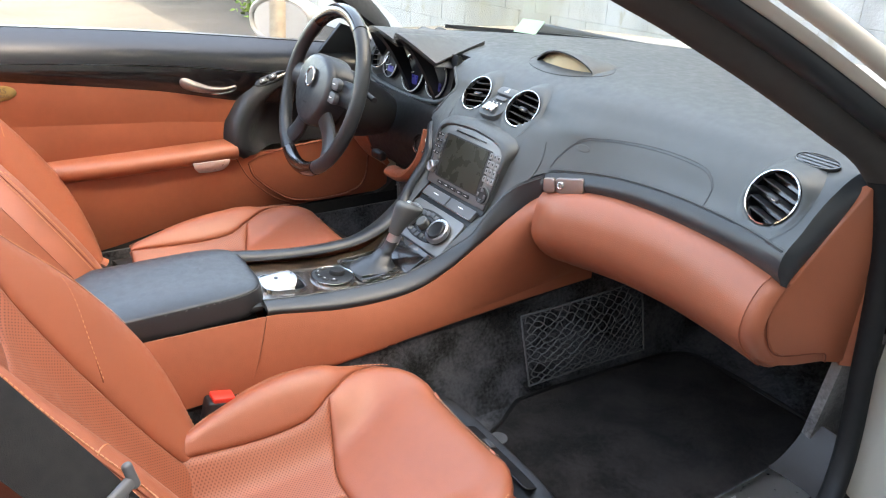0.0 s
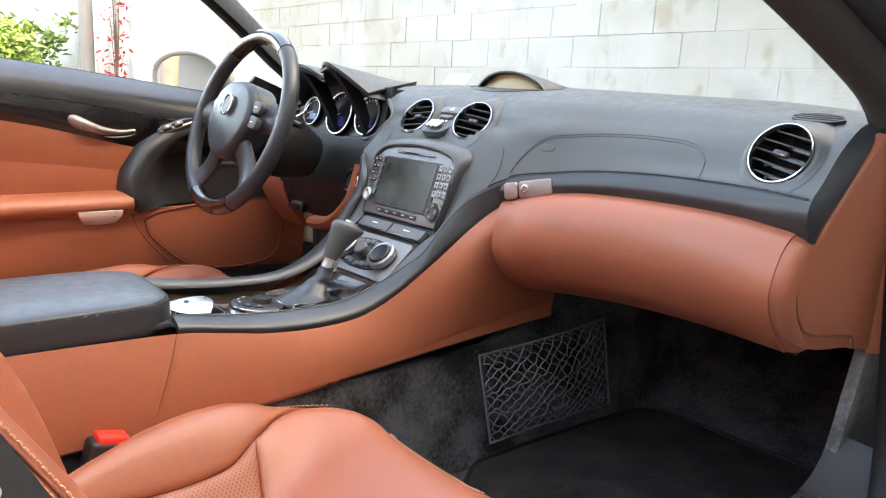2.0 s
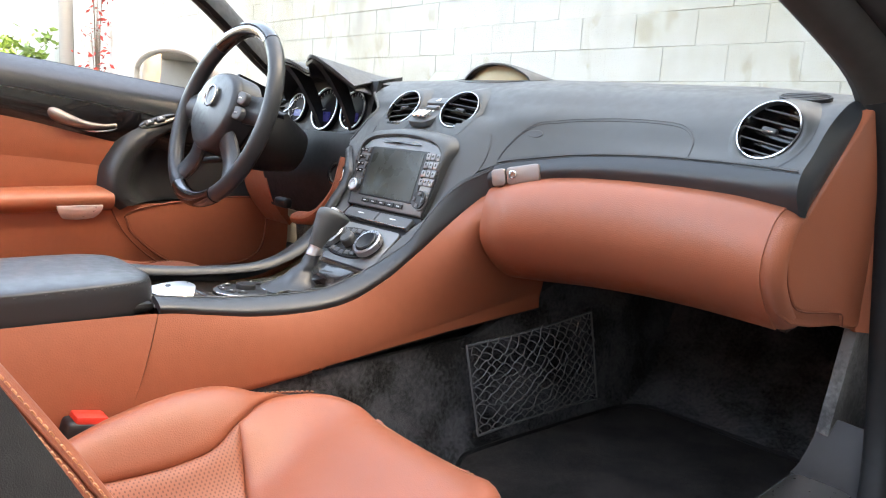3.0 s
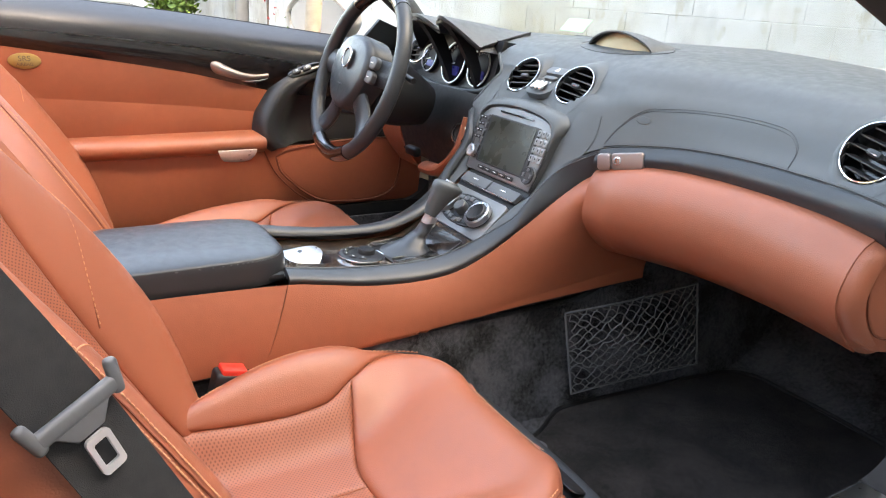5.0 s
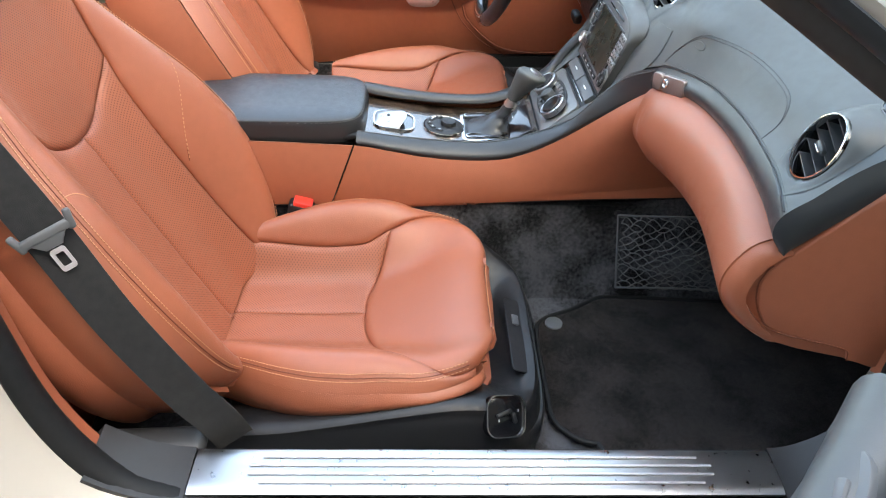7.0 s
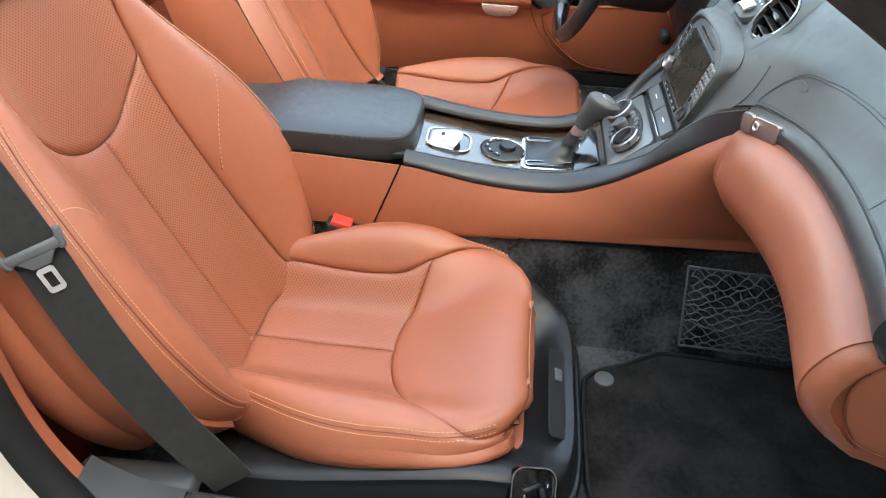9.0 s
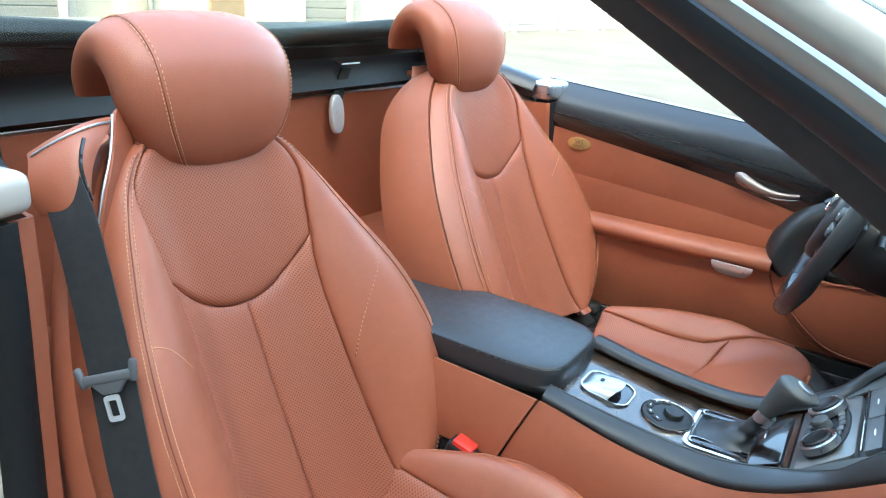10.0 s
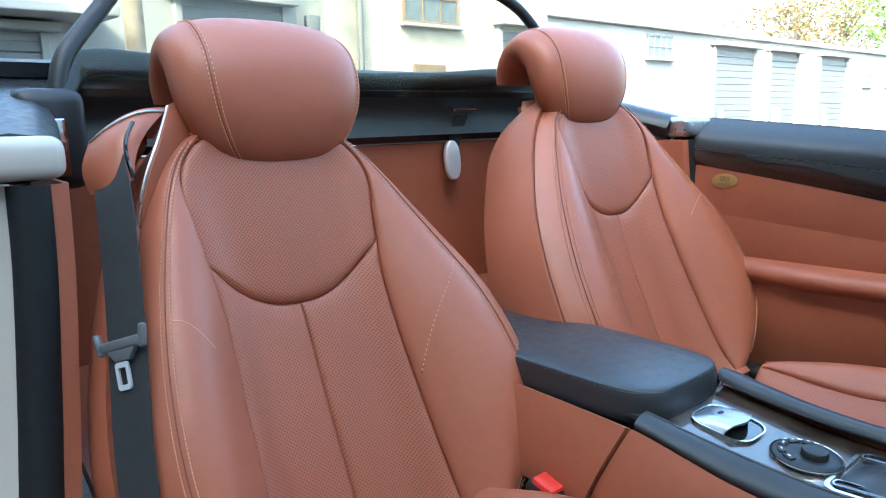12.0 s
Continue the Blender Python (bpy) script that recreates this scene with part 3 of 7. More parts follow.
# floor, tunnel and toe board carpets on both sides
for sx in (1, -1):
    rows = through_points((0.62, -0.98, 0.342), (0.62, -0.3, 0.342), (0.62, 0.2, 0.342), (0.62, 0.40, 0.352), (0.62, 0.50, 0.41), (0.62, 0.60, 0.57), (0.62, 0.62, 0.75))

    def floor_fn(u, v):
        p = rows(v)
        return (sx * (0.15 + (0.635 - 0.15) * u), p.y, p.z + 0.002 * noise.noise((u * 9, v * 14, sx)))

    bpart("floor_carpet", sheet(floor_fn, 14, 40, 0.02), M_CARPET, "black cut-pile floor carpet")
    side = spline((0.0, 0.136), (0.35, 0.146), (0.8, 0.163), (1.0, 0.178))

    def tunnel_fn(u, v):
        y = -0.98 + 1.58 * v
        w = 0.03 * max(0.0, (y + 0.1) / 0.6) * (0.4 + 0.6 * u)
        top = 0.53 + 0.02 * max(0, v - 0.5) + max(0, y) * 0.35
        return (sx * (side(u) + w + 0.003 * noise.noise((u * 5, v * 9, 3))), y, top + (0.342 - top) * u)

    bpart("tunnel_carpet", sheet(tunnel_fn, 10, 50, 0.02), M_CARPET, "black fleece tunnel carpet")
    bpart("sill_carpet", sheet(lambda u, v: (sx * (0.612 + 0.022 * u), -0.78 + 1.25 * v, 0.34 + 0.135 * u), 6, 20, 0.012), M_CARPET)
    bpart("footwell_side", sheet(lambda u, v: (sx * (0.632 + 0.02 * u + 0.01 * math.sin(3 * v)), 0.125 + 0.47 * v, 0.46 + 0.21 * u), 8, 16, 0.015), M_FLEECE, "grey fleece kick panel")
    # sill with its scuff plate
    sill = bpart("sill", joined(
        sheet(lambda u, v: (sx * (0.636 + 0.075 * u), -0.80 + 0.93 * v, 0.474 - 0.004 * u), 4, 20, 0.03),
        sheet(lambda u, v: (sx * (0.711 + 0.03 * math.sin(u * 1.5) + 0.05 * u), -0.95 + 1.35 * v, 0.466 - 0.055 * u), 6, 20, 0.02)), M_RUBBER, "black rubber door sill")
    bpart("sill_panel", sheet(lambda u, v: (sx * (0.788 + 0.05 * math.sin(u * 2.2)), -0.98 + 1.45 * v, 0.41 - 0.24 * u), 8, 20, 0.02), M_PAINT, "cream painted rocker panel")
    scuff = bpart("scuff_plate", sheet(lambda u, v: (sx * (0.641 + 0.066 * u), -0.682 + 0.737 * v, 0.4855 - 0.003 * (2 * u - 1) ** 6), 12, 4, 0.008), M_STEEL, "brushed steel scuff plate with raised ribs")
    for k in range(4):
        rib = rbox(0.0032, 0.6 - 0.03 * abs(k - 1.5), 0.0028, 0.0012, 2, m=pose(sx * (0.655 + 0.0125 * k), -0.32, 0.487))
        bpart("rib", moved(rib, BODY_INV), M_RIB, parent=scuff)
    bpart("sill_end", sheet(lambda u, v: (sx * (0.638 + 0.075 * u * (1 - 0.3 * v * v)), 0.057 + 0.085 * v, 0.484 + 0.055 * v * v - 0.004 * u), 6, 10, 0.02), M_SILL, "grey plastic sill end cap")
    bpart("sill_end", joined(
        sheet(lambda u, v: (sx * (0.638 + 0.078 * u), -0.79 + 0.105 * v, 0.484 + 0.045 * (1 - v) ** 2 - 0.004 * u), 6, 8, 0.02),
        rbox(0.045, 0.15, 0.03, 0.014, 3, m=pose(sx * 0.622, -0.755, 0.468, 0, 0, sx * 3))), M_SILL, "grey plastic rear sill cover")
    # door seal up the rear of the opening
    seal = through_points((0.722, -0.45, 0.462), (0.702, -0.655, 0.462), (0.695, -0.76, 0.49), (0.681, -0.824, 0.58), (0.661, -0.86, 0.72), (0.646, -0.879, 0.86), (0.642, -0.886, 0.945))
    bpart("door_seal", tube(lambda t: Vector((sx * seal(t).x, seal(t).y, seal(t).z)), 0.02, 40, 12, flat=(0.015, 0.021, (0, 1, 0.2))), M_RUBBER, "black rubber door seal")
    sealf = through_points((0.724, -0.46, 0.46), (0.73, -0.05, 0.458), (0.73, 0.045, 0.47), (0.716, 0.098, 0.525), (0.698, 0.114, 0.66), (0.678, 0.114, 0.83), (0.66, 0.085, 0.935))
    bpart("door_seal", tube(lambda t: Vector((sx * sealf(t).x, sealf(t).y, sealf(t).z)), 0.02, 40, 12, flat=(0.012, 0.016, (0, 1, 0.2))), M_RUBBER, "black rubber door seal")
    # rear jamb and quarter trim
    def jamb(u, v):
        s = seal(0.25 + 0.75 * v)
        return (sx * (s.x + 0.012 + 0.13 * u), s.y - 0.012 - 0.085 * math.sin(u * 1.5) * (0.5 + 0.5 * v), s.z - 0.012 * u - 0.02 * (1 - v) * u)

    bpart("door_jamb", sheet(jamb, 10, 24, 0.012), M_PAINT, "cream painted rear door jamb")
    def quarter(u, v):
        s = seal(0.25 + 0.75 * v)
        back_ = sstep(0.08, 1.0, u)
        return (sx * (s.x - 0.012 - 0.026 * sstep(0.0, 0.14, u) - 0.02 * back_), s.y + 0.004 - 0.006 * u - 0.34 * back_, s.z)

    bpart("quarter_trim", sheet(quarter, 24, 24, 0.006 * sx), M_TAN, "tan leather quarter trim")
    capm = pose(sx * 0.653, -0.905, 0.972, 0, 0, sx * 8)
    cap = bpart("pillar_cap", rbox(0.092, 0.07, 0.044, 0.014, 4, m=capm), M_PAINT if sx > 0 else M_SATIN, "pale metal lock pillar cap")
    # windscreen pillars
    pil = through_points((0.648, 0.11, 0.90), (0.64, 0.06, 0.95), (0.622, 0.0, 0.988), (0.581, -0.1, 1.05), (0.54, -0.2, 1.106), (0.516, -0.27, 1.14), (0.488, -0.38, 1.195), (0.45, -0.53, 1.262))

    def pillar_strip(a, c, bulge):
        """A strip along the pillar between two points of its section, each (outwards, up)."""
        def fn(u, v):
            p, d = pil(v), pil(min(v + 0.01, 1)) - pil(max(v - 0.01, 0))
            w = Vector((c[0] - a[0], 0, c[1] - a[1]))
            n = -d.cross(w).normalized()
            q_ = p + Vector((a[0], 0, a[1])) + w * u + n * bulge * math.sin(math.pi * u) ** 0.7
            return Vector((sx * q_.x, q_.y, q_.z))
        return sheet(fn, 12, 40, 0.014 * sx)

    bpart("pillar_trim", pillar_strip((0.0, 0.0), (0.042, 0.026), 0.011), M_PILLAR_CLOTH, "charcoal fabric windscreen pillar trim")
    bpart("pillar_seal", pillar_strip((0.043, 0.026), (0.07, 0.043), 0.009), M_SEAL, "dark rubber pillar seal")
    bpart("pillar", pillar_strip((0.069, 0.045), (0.079, 0.056), 0.002), M_PAINT, "cream painted windscreen pillar")
    bpart("pillar_lining", pillar_strip((0.002, 0.002), (0.04, 0.06), -0.004), M_PLASTIC, "black pillar lining")
    bpart("pillar_face", tube(lambda t: Vector((sx * (pil(t).x + 0.088), pil(t).y + 0.012, pil(t).z + 0.067)), 0.03, 30, 12, flat=(0.013, 0.012, (1, 0, 0.3))), M_PAINT, "cream painted outer pillar")
    bpart("pillar_foot", sheet(lambda u, v: (sx * (0.655 + 0.03 * u), 0.115 + 0.09 * v, 0.80 + 0.14 * u), 4, 4, 0.02), M_PLASTIC)
    # front hinge pillar and wing
    def wing(u, v):
        y = 0.17 + 1.35 * v
        return (sx * (0.73 + 0.14 * math.sin(u * 1.57) - 0.10 * v * v), y, 0.93 - 0.12 * v * v - 0.62 * (1 - math.cos(u * 1.57)))

    bpart("front_wing", sheet(wing, 14, 20, 0.012), M_PAINT, "cream painted front wing")
    bpart("hinge_pillar", sheet(lambda u, v: (sx * (0.70 + 0.17 * u), 0.128 + 0.03 * u + 0.02 * math.sin(v * 3), 0.44 + 0.49 * v), 6, 8, 0.012), M_PAINT, "cream painted hinge pillar")
    def flank(u, v):
        y = -0.98 - 1.25 * v
        return (sx * (0.70 + 0.17 * math.sin(u * 1.57) - 0.08 * v * v), y, 0.975 + 0.03 * math.sin(v * 3.1) - 0.7 * (1 - math.cos(u * 1.57)))

    bpart("rear_wing", sheet(flank, 14, 20, 0.012), M_PAINT, "cream painted rear wing")

bpart("bonnet", sheet(lambda u, v: ((2 * u - 1) * (0.735 - 0.1 * v * v), 0.50 + 1.05 * v + 0.2 * (1 - v) * (1 - (2 * u - 1) ** 2), 0.915 + 0.03 * math.sin(u * 3.14) - 0.15 * v * v), 20, 14, 0.012), M_PAINT, "cream painted bonnet")
bpart("cowl", sheet(lambda u, v: ((2 * u - 1) * 0.68, 0.30 + 0.14 * v + 0.30 * (1 - (2 * u - 1) ** 2), 0.952 - 0.015 * v), 20, 6, 0.01), M_PLASTIC, "black plastic cowl below the windscreen")
bpart("rear_deck", sheet(lambda u, v: ((2 * u - 1) * 0.72, -1.33 - 0.9 * v, 1.03 + 0.03 * math.sin(u * 3.14) - 0.05 * v * v), 20, 14, 0.012), M_PAINT, "cream painted rear deck")
bpart("firewall", rbox(1.4, 0.02, 0.65, 0.005, m=pose(0, 0.635, 0.62)), M_PLASTIC)
# added panel that blocks light from above, to darken the footwell
bpart("footwell_light_block", sheet(lambda u, v: ((2 * u - 1) * 0.70, 0.24 + 0.39 * v, 0.702 + 0.02 * v), 12, 8, 0.012), M_PLASTIC, "black panel added below the dashboard to keep light out of the footwell")
bpart("floor_pan", rbox(1.42, 1.75, 0.03, 0.005, m=pose(0, -0.30, 0.25)), M_PLASTIC)
bpart("windscreen_header", tube(lambda t: ((2 * t - 1) * 0.50, -0.545 - 0.03 * math.sin(3.14 * t), 1.285 + 0.03 * math.sin(3.14 * t)), 0.03, 30, 12, flat=(0.05, 0.022, (0, 1, 0.4))), M_PLASTIC, "black windscreen header")


def screen_fn(u, v):
    p = pil(v)
    return ((2 * u - 1) * (p.x + 0.03), p.y + 0.07 + 0.44 * (1 - (2 * u - 1) ** 2) * (1 - v), p.z + 0.03)


glass = bpart("windscreen", sheet(screen_fn, 16, 12, 0.004), M_GLASS, "clear curved windscreen glass")
stick = bpart("inspection_sticker", moved(rbox(0.07, 0.002, 0.045, 0.0008, 1, m=pose(-0.345, 0.33, 0.985, -50, 0, 12)), BODY_INV), surface("green_sticker", (0.3, 0.45, 0.3), 0.5), "pale green square windscreen sticker", parent=glass)
# rear bulkhead
back = bpart("rear_bulkhead", joined(
    sheet(lambda u, v: ((2 * u - 1) * 0.60, -1.235 - 0.03 * math.cos((2 * u - 1) * 1.5) + 0.02 * v, 0.60 + 0.35 * v), 24, 8, 0.02),
    sheet(lambda u, v: ((2 * u - 1) * 0.60, -0.93 - 0.31 * v, 0.62 - 0.03 * (1 - v) - 0.06 * (1 - v) ** 4), 24, 8, 0.02),
    sheet(lambda u, v: ((2 * u - 1) * 0.60, -0.93, 0.30 + 0.235 * v), 12, 4, 0.02)), M_TAN, "tan leather rear bulkhead and ledge")
bpart("rear_shelf", joined(
    sheet(lambda u, v: ((2 * u - 1) * 0.62, -1.225 - 0.02 * math.sin(3.14 * v), 0.953 + 0.115 * v), 24, 8, 0.03),
    sheet(lambda u, v: ((2 * u - 1) * 0.62, -1.22 - 0.14 * v, 1.07 + 0.012 * math.sin(3.14 * v) - 0.03 * v * v), 24, 8, 0.02)), M_PLASTIC, "black padded rear shelf")
for sx in (1, -1):
    bpart("side_rail", tube(through_points((sx * 0.645, -0.93, 0.97), (sx * 0.62, -1.05, 1.0), (sx * 0.59, -1.2, 1.03), (sx * 0.57, -1.3, 1.04)), 0.03, 16, 12, flat=(0.028, 0.05, (0, 0, 1))), M_BLACK_LEATHER, "black side rail cover")
# padded roll-over bar cover beside the shelf
for sx in (1, -1):
    bpart("bar_cover", tube(through_points((sx * 0.55, -1.13, 0.96), (sx * 0.545, -1.14, 1.03), (sx * 0.50, -1.17, 1.085), (sx * 0.40, -1.2, 1.088), (sx * 0.2, -1.215, 1.075), (0, -1.215, 1.07)), 0.02, 30, 12, flat=(0.017, 0.02, (0, 1, 0))), M_PLASTIC, "black roll bar cover")
    bpart("bar_mount", rbox(0.085, 0.07, 0.13, 0.018, 3, m=pose(sx * 0.565, -1.12, 0.985)), M_PLASTIC)
    bpart("mount_trim", rbox(0.04, 0.012, 0.075, 0.004, 2, m=pose(sx * 0.572, -1.079, 0.975)), M_CHROME, "chrome trim strip")

# windbreak: hoop with its mesh
wb = thing("wind_deflector", "black tubular hoop wind deflector with sheer mesh", "wind deflector", (0, -1.2, 1.05))
hoop = through_points((0.545, 0.06, -0.01), (0.53, 0.05, 0.04), (0.47, 0.02, 0.11), (0.40, 0, 0.185), (0.30, -0.02, 0.235), (0.1, -0.03, 0.265), (-0.1, -0.03, 0.265), (-0.30, -0.02, 0.235), (-0.42, 0, 0.19), (-0.5, 0.02, 0.11), (-0.535, 0.05, 0.04), (-0.545, 0.06, -0.01))
part("hoop", tube(hoop, 0.0125, 70, 12), M_PLASTIC, wb)


def mesh_fn(u, v):
    p = hoop(0.5 * u * 0.999 + 0.0005)
    return (p.x * (1 - 2 * v), p.y, p.z)


mesh_pane = part("mesh", sheet(mesh_fn, 30, 12, 0.0015), M_MESH, wb, "sheer see-through mesh panel")
mesh_pane.visible_shadow = False
# belt hook on the bulkhead
hook = thing("luggage_strap", "black strap with oval chrome hook on rear bulkhead", "strap", (-0.222, -1.216, 0.932))
part("strap", sheet(lambda u, v: (-0.035 + (u - 0.5) * 0.034 + 0.03 * v, 0.012 - 0.003 * math.sin(v * 3), 0.075 - 0.075 * v), 4, 10, 0.002), M_BELT, hook)
part("clasp", plate(oval(0.021, 0.042, 28, 2.3), 0.01, 0.004, 3, frame_at((0.0, 0.022, -0.02), (0, 1, 0.1))), M_RIB, hook, "oval chrome clasp")
part("bracket", joined(tube(lambda t: (-0.065 + 0.06 * t, 0.02, 0.085), 0.004, 4, 8), tube(lambda t: (-0.065, 0.02 - 0.03 * t, 0.085 + 0.012 * t), 0.004, 4, 8), tube(lambda t: (-0.005, 0.02 - 0.03 * t, 0.085 + 0.012 * t), 0.004, 4, 8)), M_CHROME, hook)

# ---- seats ----


class Pad:
    """A seat pad: a surface over w (across) and s (along), with an insert, a U-shaped end pad and two bolsters."""

    def __init__(self, line, wi, wo, rise, low, high, crown, dip):
        self.inner, self.inner_rise, self.cx = 0, 1.0, 0.0
        self.line, self.wi, self.wo, self.rise, self.low, self.high, self.crown, self.dip = line, wi, wo, rise, low, high, crown, dip

    def base(self, w, s):
        p, tilt = self.line(s)
        W, I = self.wo(s), self.wi(s)
        k = min(abs(w) / W, 1.0)
        lifted = self.inner_rise if w * self.inner > 0 else 1.0
        d = lifted * self.rise(s) * sstep(I * 0.55, I + (W - I) * 0.62, abs(w)) - 0.03 * max(0.0, (k - 0.72) / 0.28) ** 2.4
        d -= self.dip * (1 - min(1, (w / I) ** 2)) if abs(w) < I else 0
        return p, tilt, d

    def at(self, w, s, lift=0.0):
        (y, z), tilt, d = self.base(w, s)
        turn = (0.17 if w * self.inner > 0 or self.inner > 0 else -0.05) * abs(self.inner) * (self.cx == 0)
        return Vector((self.cx + w * (1 + turn * sstep(0.1, 0.25, abs(w))), y + math.cos(tilt) * (d + lift), z + math.sin(tilt) * (d + lift)))

    def normal(self, w, s):
        a, b = self.at(w + 0.002, s) - self.at(w - 0.002, s), self.at(w, s + 0.002) - self.at(w, s - 0.002)
        n = a.cross(b).normalized()
        _, tilt = self.line(s)
        return n if n.y * math.cos(tilt) + n.z * math.sin(tilt) > 0 else -n

    def panel(self, wfn, sfn, nu, nv, puff=0.008, groove=0.007, th=0.012, rolled=False):
        """A cushioned panel over wfn(u, v), sfn(u, v) whose rim sinks into the seam."""

        def fn(u, v):
            s = sfn(u, v)
            w = wfn(u, s)
            e = (u if rolled else min(u, 1 - u)) * 2, min(v, 1 - v) * 2
            rim = min(1.0, e[0] * 6.0), min(1.0, e[1] * 9.0)
            k = math.sqrt(max(0.0, 1 - (1 - rim[0]) ** 2)) * math.sqrt(max(0.0, 1 - (1 - rim[1]) ** 2))
            swell = math.sin(math.pi * u) ** 0.8 * math.sin(math.pi * v) ** 0.5
            return self.at(w, s) + self.normal(w, s) * (puff * swell + groove * (k - 1))

        mid = fn(0.5, 0.5)
        face = (fn(0.52, 0.5) - mid).cross(fn(0.5, 0.52) - mid)
        out = self.normal(wfn(0.5, sfn(0.5, 0.5)), sfn(0.5, 0.5))
        bm = sheet(fn, nu, nv, th if face.dot(out) > 0 else -th, gather=True)
        uvl = bm.loops.layers.uv.active
        for f in bm.faces:
            for lp in f.loops:
                c = lp.vert.co
                lp[uvl].uv = (c.x, c.z * 1.1) if abs(out.y) > abs(out.z) else (c.x, c.y)
        return bm


def run_of(start, leans):
    """A curve in y and z from start, with its lean (degrees back from upright) given at lengths along it."""
    pts, (y, z), s = [], start, 0.0
    while s < 0.75:
        a = radians(leans(s))
        pts.append((s, (y, z), a))
        y, z, s = y - math.sin(a) * 0.01, z + math.cos(a) * 0.01, s + 0.01

    def at(q):
        i = min(max(q / 0.01, 0), len(pts) - 1.001)
        k, t = int(i), i - int(i)
        (y0, z0), (y1, z1) = pts[k][1], pts[k + 1][1]
        return (y0 + (y1 - y0) * t, z0 + (z1 - z0) * t), pts[k][2] + (pts[k + 1][2] - pts[k][2]) * t

    return at


def car_seat(label, x, dy, dz, side, slide=0.0, raised=0.0):
    """A leather sports seat; side: 1 where its outer flank faces +x."""
    seat = thing("bucket_seat", label, "seat", (x, dy, dz), group="front seats")
    # backrest
    back = Pad(run_of((-0.70, 0.455), spline((0, 25), (0.2, 25), (0.4, 21), (0.62, 13), (0.75, 8))),
               spline((0, 0.125), (0.2, 0.116), (0.36, 0.112), (0.45, 0.122), (0.53, 0.128), (0.585, 0.09)),
               spline((0, 0.17), (0.05, 0.215), (0.12, 0.248), (0.2, 0.258), (0.32, 0.24), (0.45, 0.194), (0.54, 0.15), (0.59, 0.1)),
               spline((0, 0.06), (0.15, 0.078), (0.3, 0.066), (0.42, 0.04), (0.52, 0.018), (0.6, 0.0)), 0, 0.59, 0, 0.006)
    back.inner = -side
    bib = lambda w: 0.355 + 0.062 * min(1.3, abs(w) / 0.118) ** 2.4
    b = thing_part = part("backrest", joined(
        sheet(lambda u, v: back.at((2 * u - 1) * back.wo(0.6 * v) * 0.97, 0.6 * v, -0.022 - 0.085 * (1 - v * 0.45)), 20, 24, 0.012)), M_TAN, seat)
    for name, lo, hi in (("left", -1, 0), ("right", 0, 1)):
        part("insert", back.panel(lambda u, s: (lo + (hi - lo) * u) * back.wi(s), lambda u, v: -0.02 + (bib((lo + (hi - lo) * u) * 0.118) + 0.02) * v, 18, 40, 0.004, 0.005), M_PERF, b, "perforated tan leather insert")
    part("shoulder_panel", back.panel(lambda u, s: (2 * u - 1) * back.wi(s), lambda u, v: bib((2 * u - 1) * 0.118) + (0.588 - 0.02 * (2 * u - 1) ** 2 - bib((2 * u - 1) * 0.118)) * v, 30, 30, 0.008, 0.007), M_PERF, b, "U-shaped perforated shoulder panel")
    for sg in (-1, 1):
        part("bolster", back.panel(lambda u, s: sg * (back.wi(s) + (back.wo(s) - back.wi(s)) * u), lambda u, v: -0.01 + 0.595 * v, 24, 48, 0.004, 0.007, rolled=True), M_TAN, b)

        def flank(u, v):
            s = -0.01 + 0.60 * v
            p = back.at(sg * back.wo(s), s)
            _, tl = back.line(s)
            wide = sg != side
            r = (0.02 if wide else 0.009) * math.sin(u * 2.6) * (1 - 0.6 * v)
            dpt = ((0.15 if wide else 0.095) - 0.05 * v) * u * math.sqrt(max(0.0, 1 - max(0.0, (v - 0.82) / 0.18) ** 2))
            return p + Vector((sg * r, -math.cos(tl) * dpt - 0.002, -math.sin(tl) * dpt))

        part("side_panel", sheet(flank, 12, 40, 0.008), M_TAN, b)

        def shell(u, v):
            s = 0.03 + 0.50 * v
            p = flank(1.0, (s + 0.01) / 0.60)
            _, tl = back.line(s)
            far = (0.035 + 0.10 * (1 - v) ** 1.2) * math.sin(math.pi * min(1, 0.06 + v)) ** 0.35 * (1 - sstep(0.55, 1.0, v)) ** 0.7
            out = 0.014 * math.sin(math.pi * min(u * 1.15, 1)) - 0.035 * u ** 3
            return p + Vector((sg * out, -math.cos(tl) * far * u, -math.sin(tl) * far * u * 0.6))

        if sg == side:
            part("back_shell", sheet(shell, 14, 36, 0.008), M_TAN, b, "rounded tan leather outer shell")
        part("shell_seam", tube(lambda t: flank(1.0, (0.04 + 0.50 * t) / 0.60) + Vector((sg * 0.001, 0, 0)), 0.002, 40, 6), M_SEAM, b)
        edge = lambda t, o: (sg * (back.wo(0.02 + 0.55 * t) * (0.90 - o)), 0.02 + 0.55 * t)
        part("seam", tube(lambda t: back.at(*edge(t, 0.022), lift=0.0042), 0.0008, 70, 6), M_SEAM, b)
        for o in (0.0, 0.044):
            part("stitching", stitches(lambda t: back.at(*edge(t, o), lift=0.0048) , 0.62, lambda t: back.normal(*edge(t, o))), M_THREAD, b)
        # cross seam over the bolster
        cross = (lambda t: (sg * (0.122 + 0.072 * t - 0.006 * math.sin(3.1 * t)), 0.225 + 0.14 * t)) if sg != side else (lambda t: (sg * (0.15 + 0.046 * t), 0.318 + 0.04 * math.sin(t * 1.57)))
        part("seam", tube(lambda t: back.at(*cross(t), lift=0.0026) + Vector((0, 0, -0.003)), 0.0009, 30, 6), M_SEAM, b)
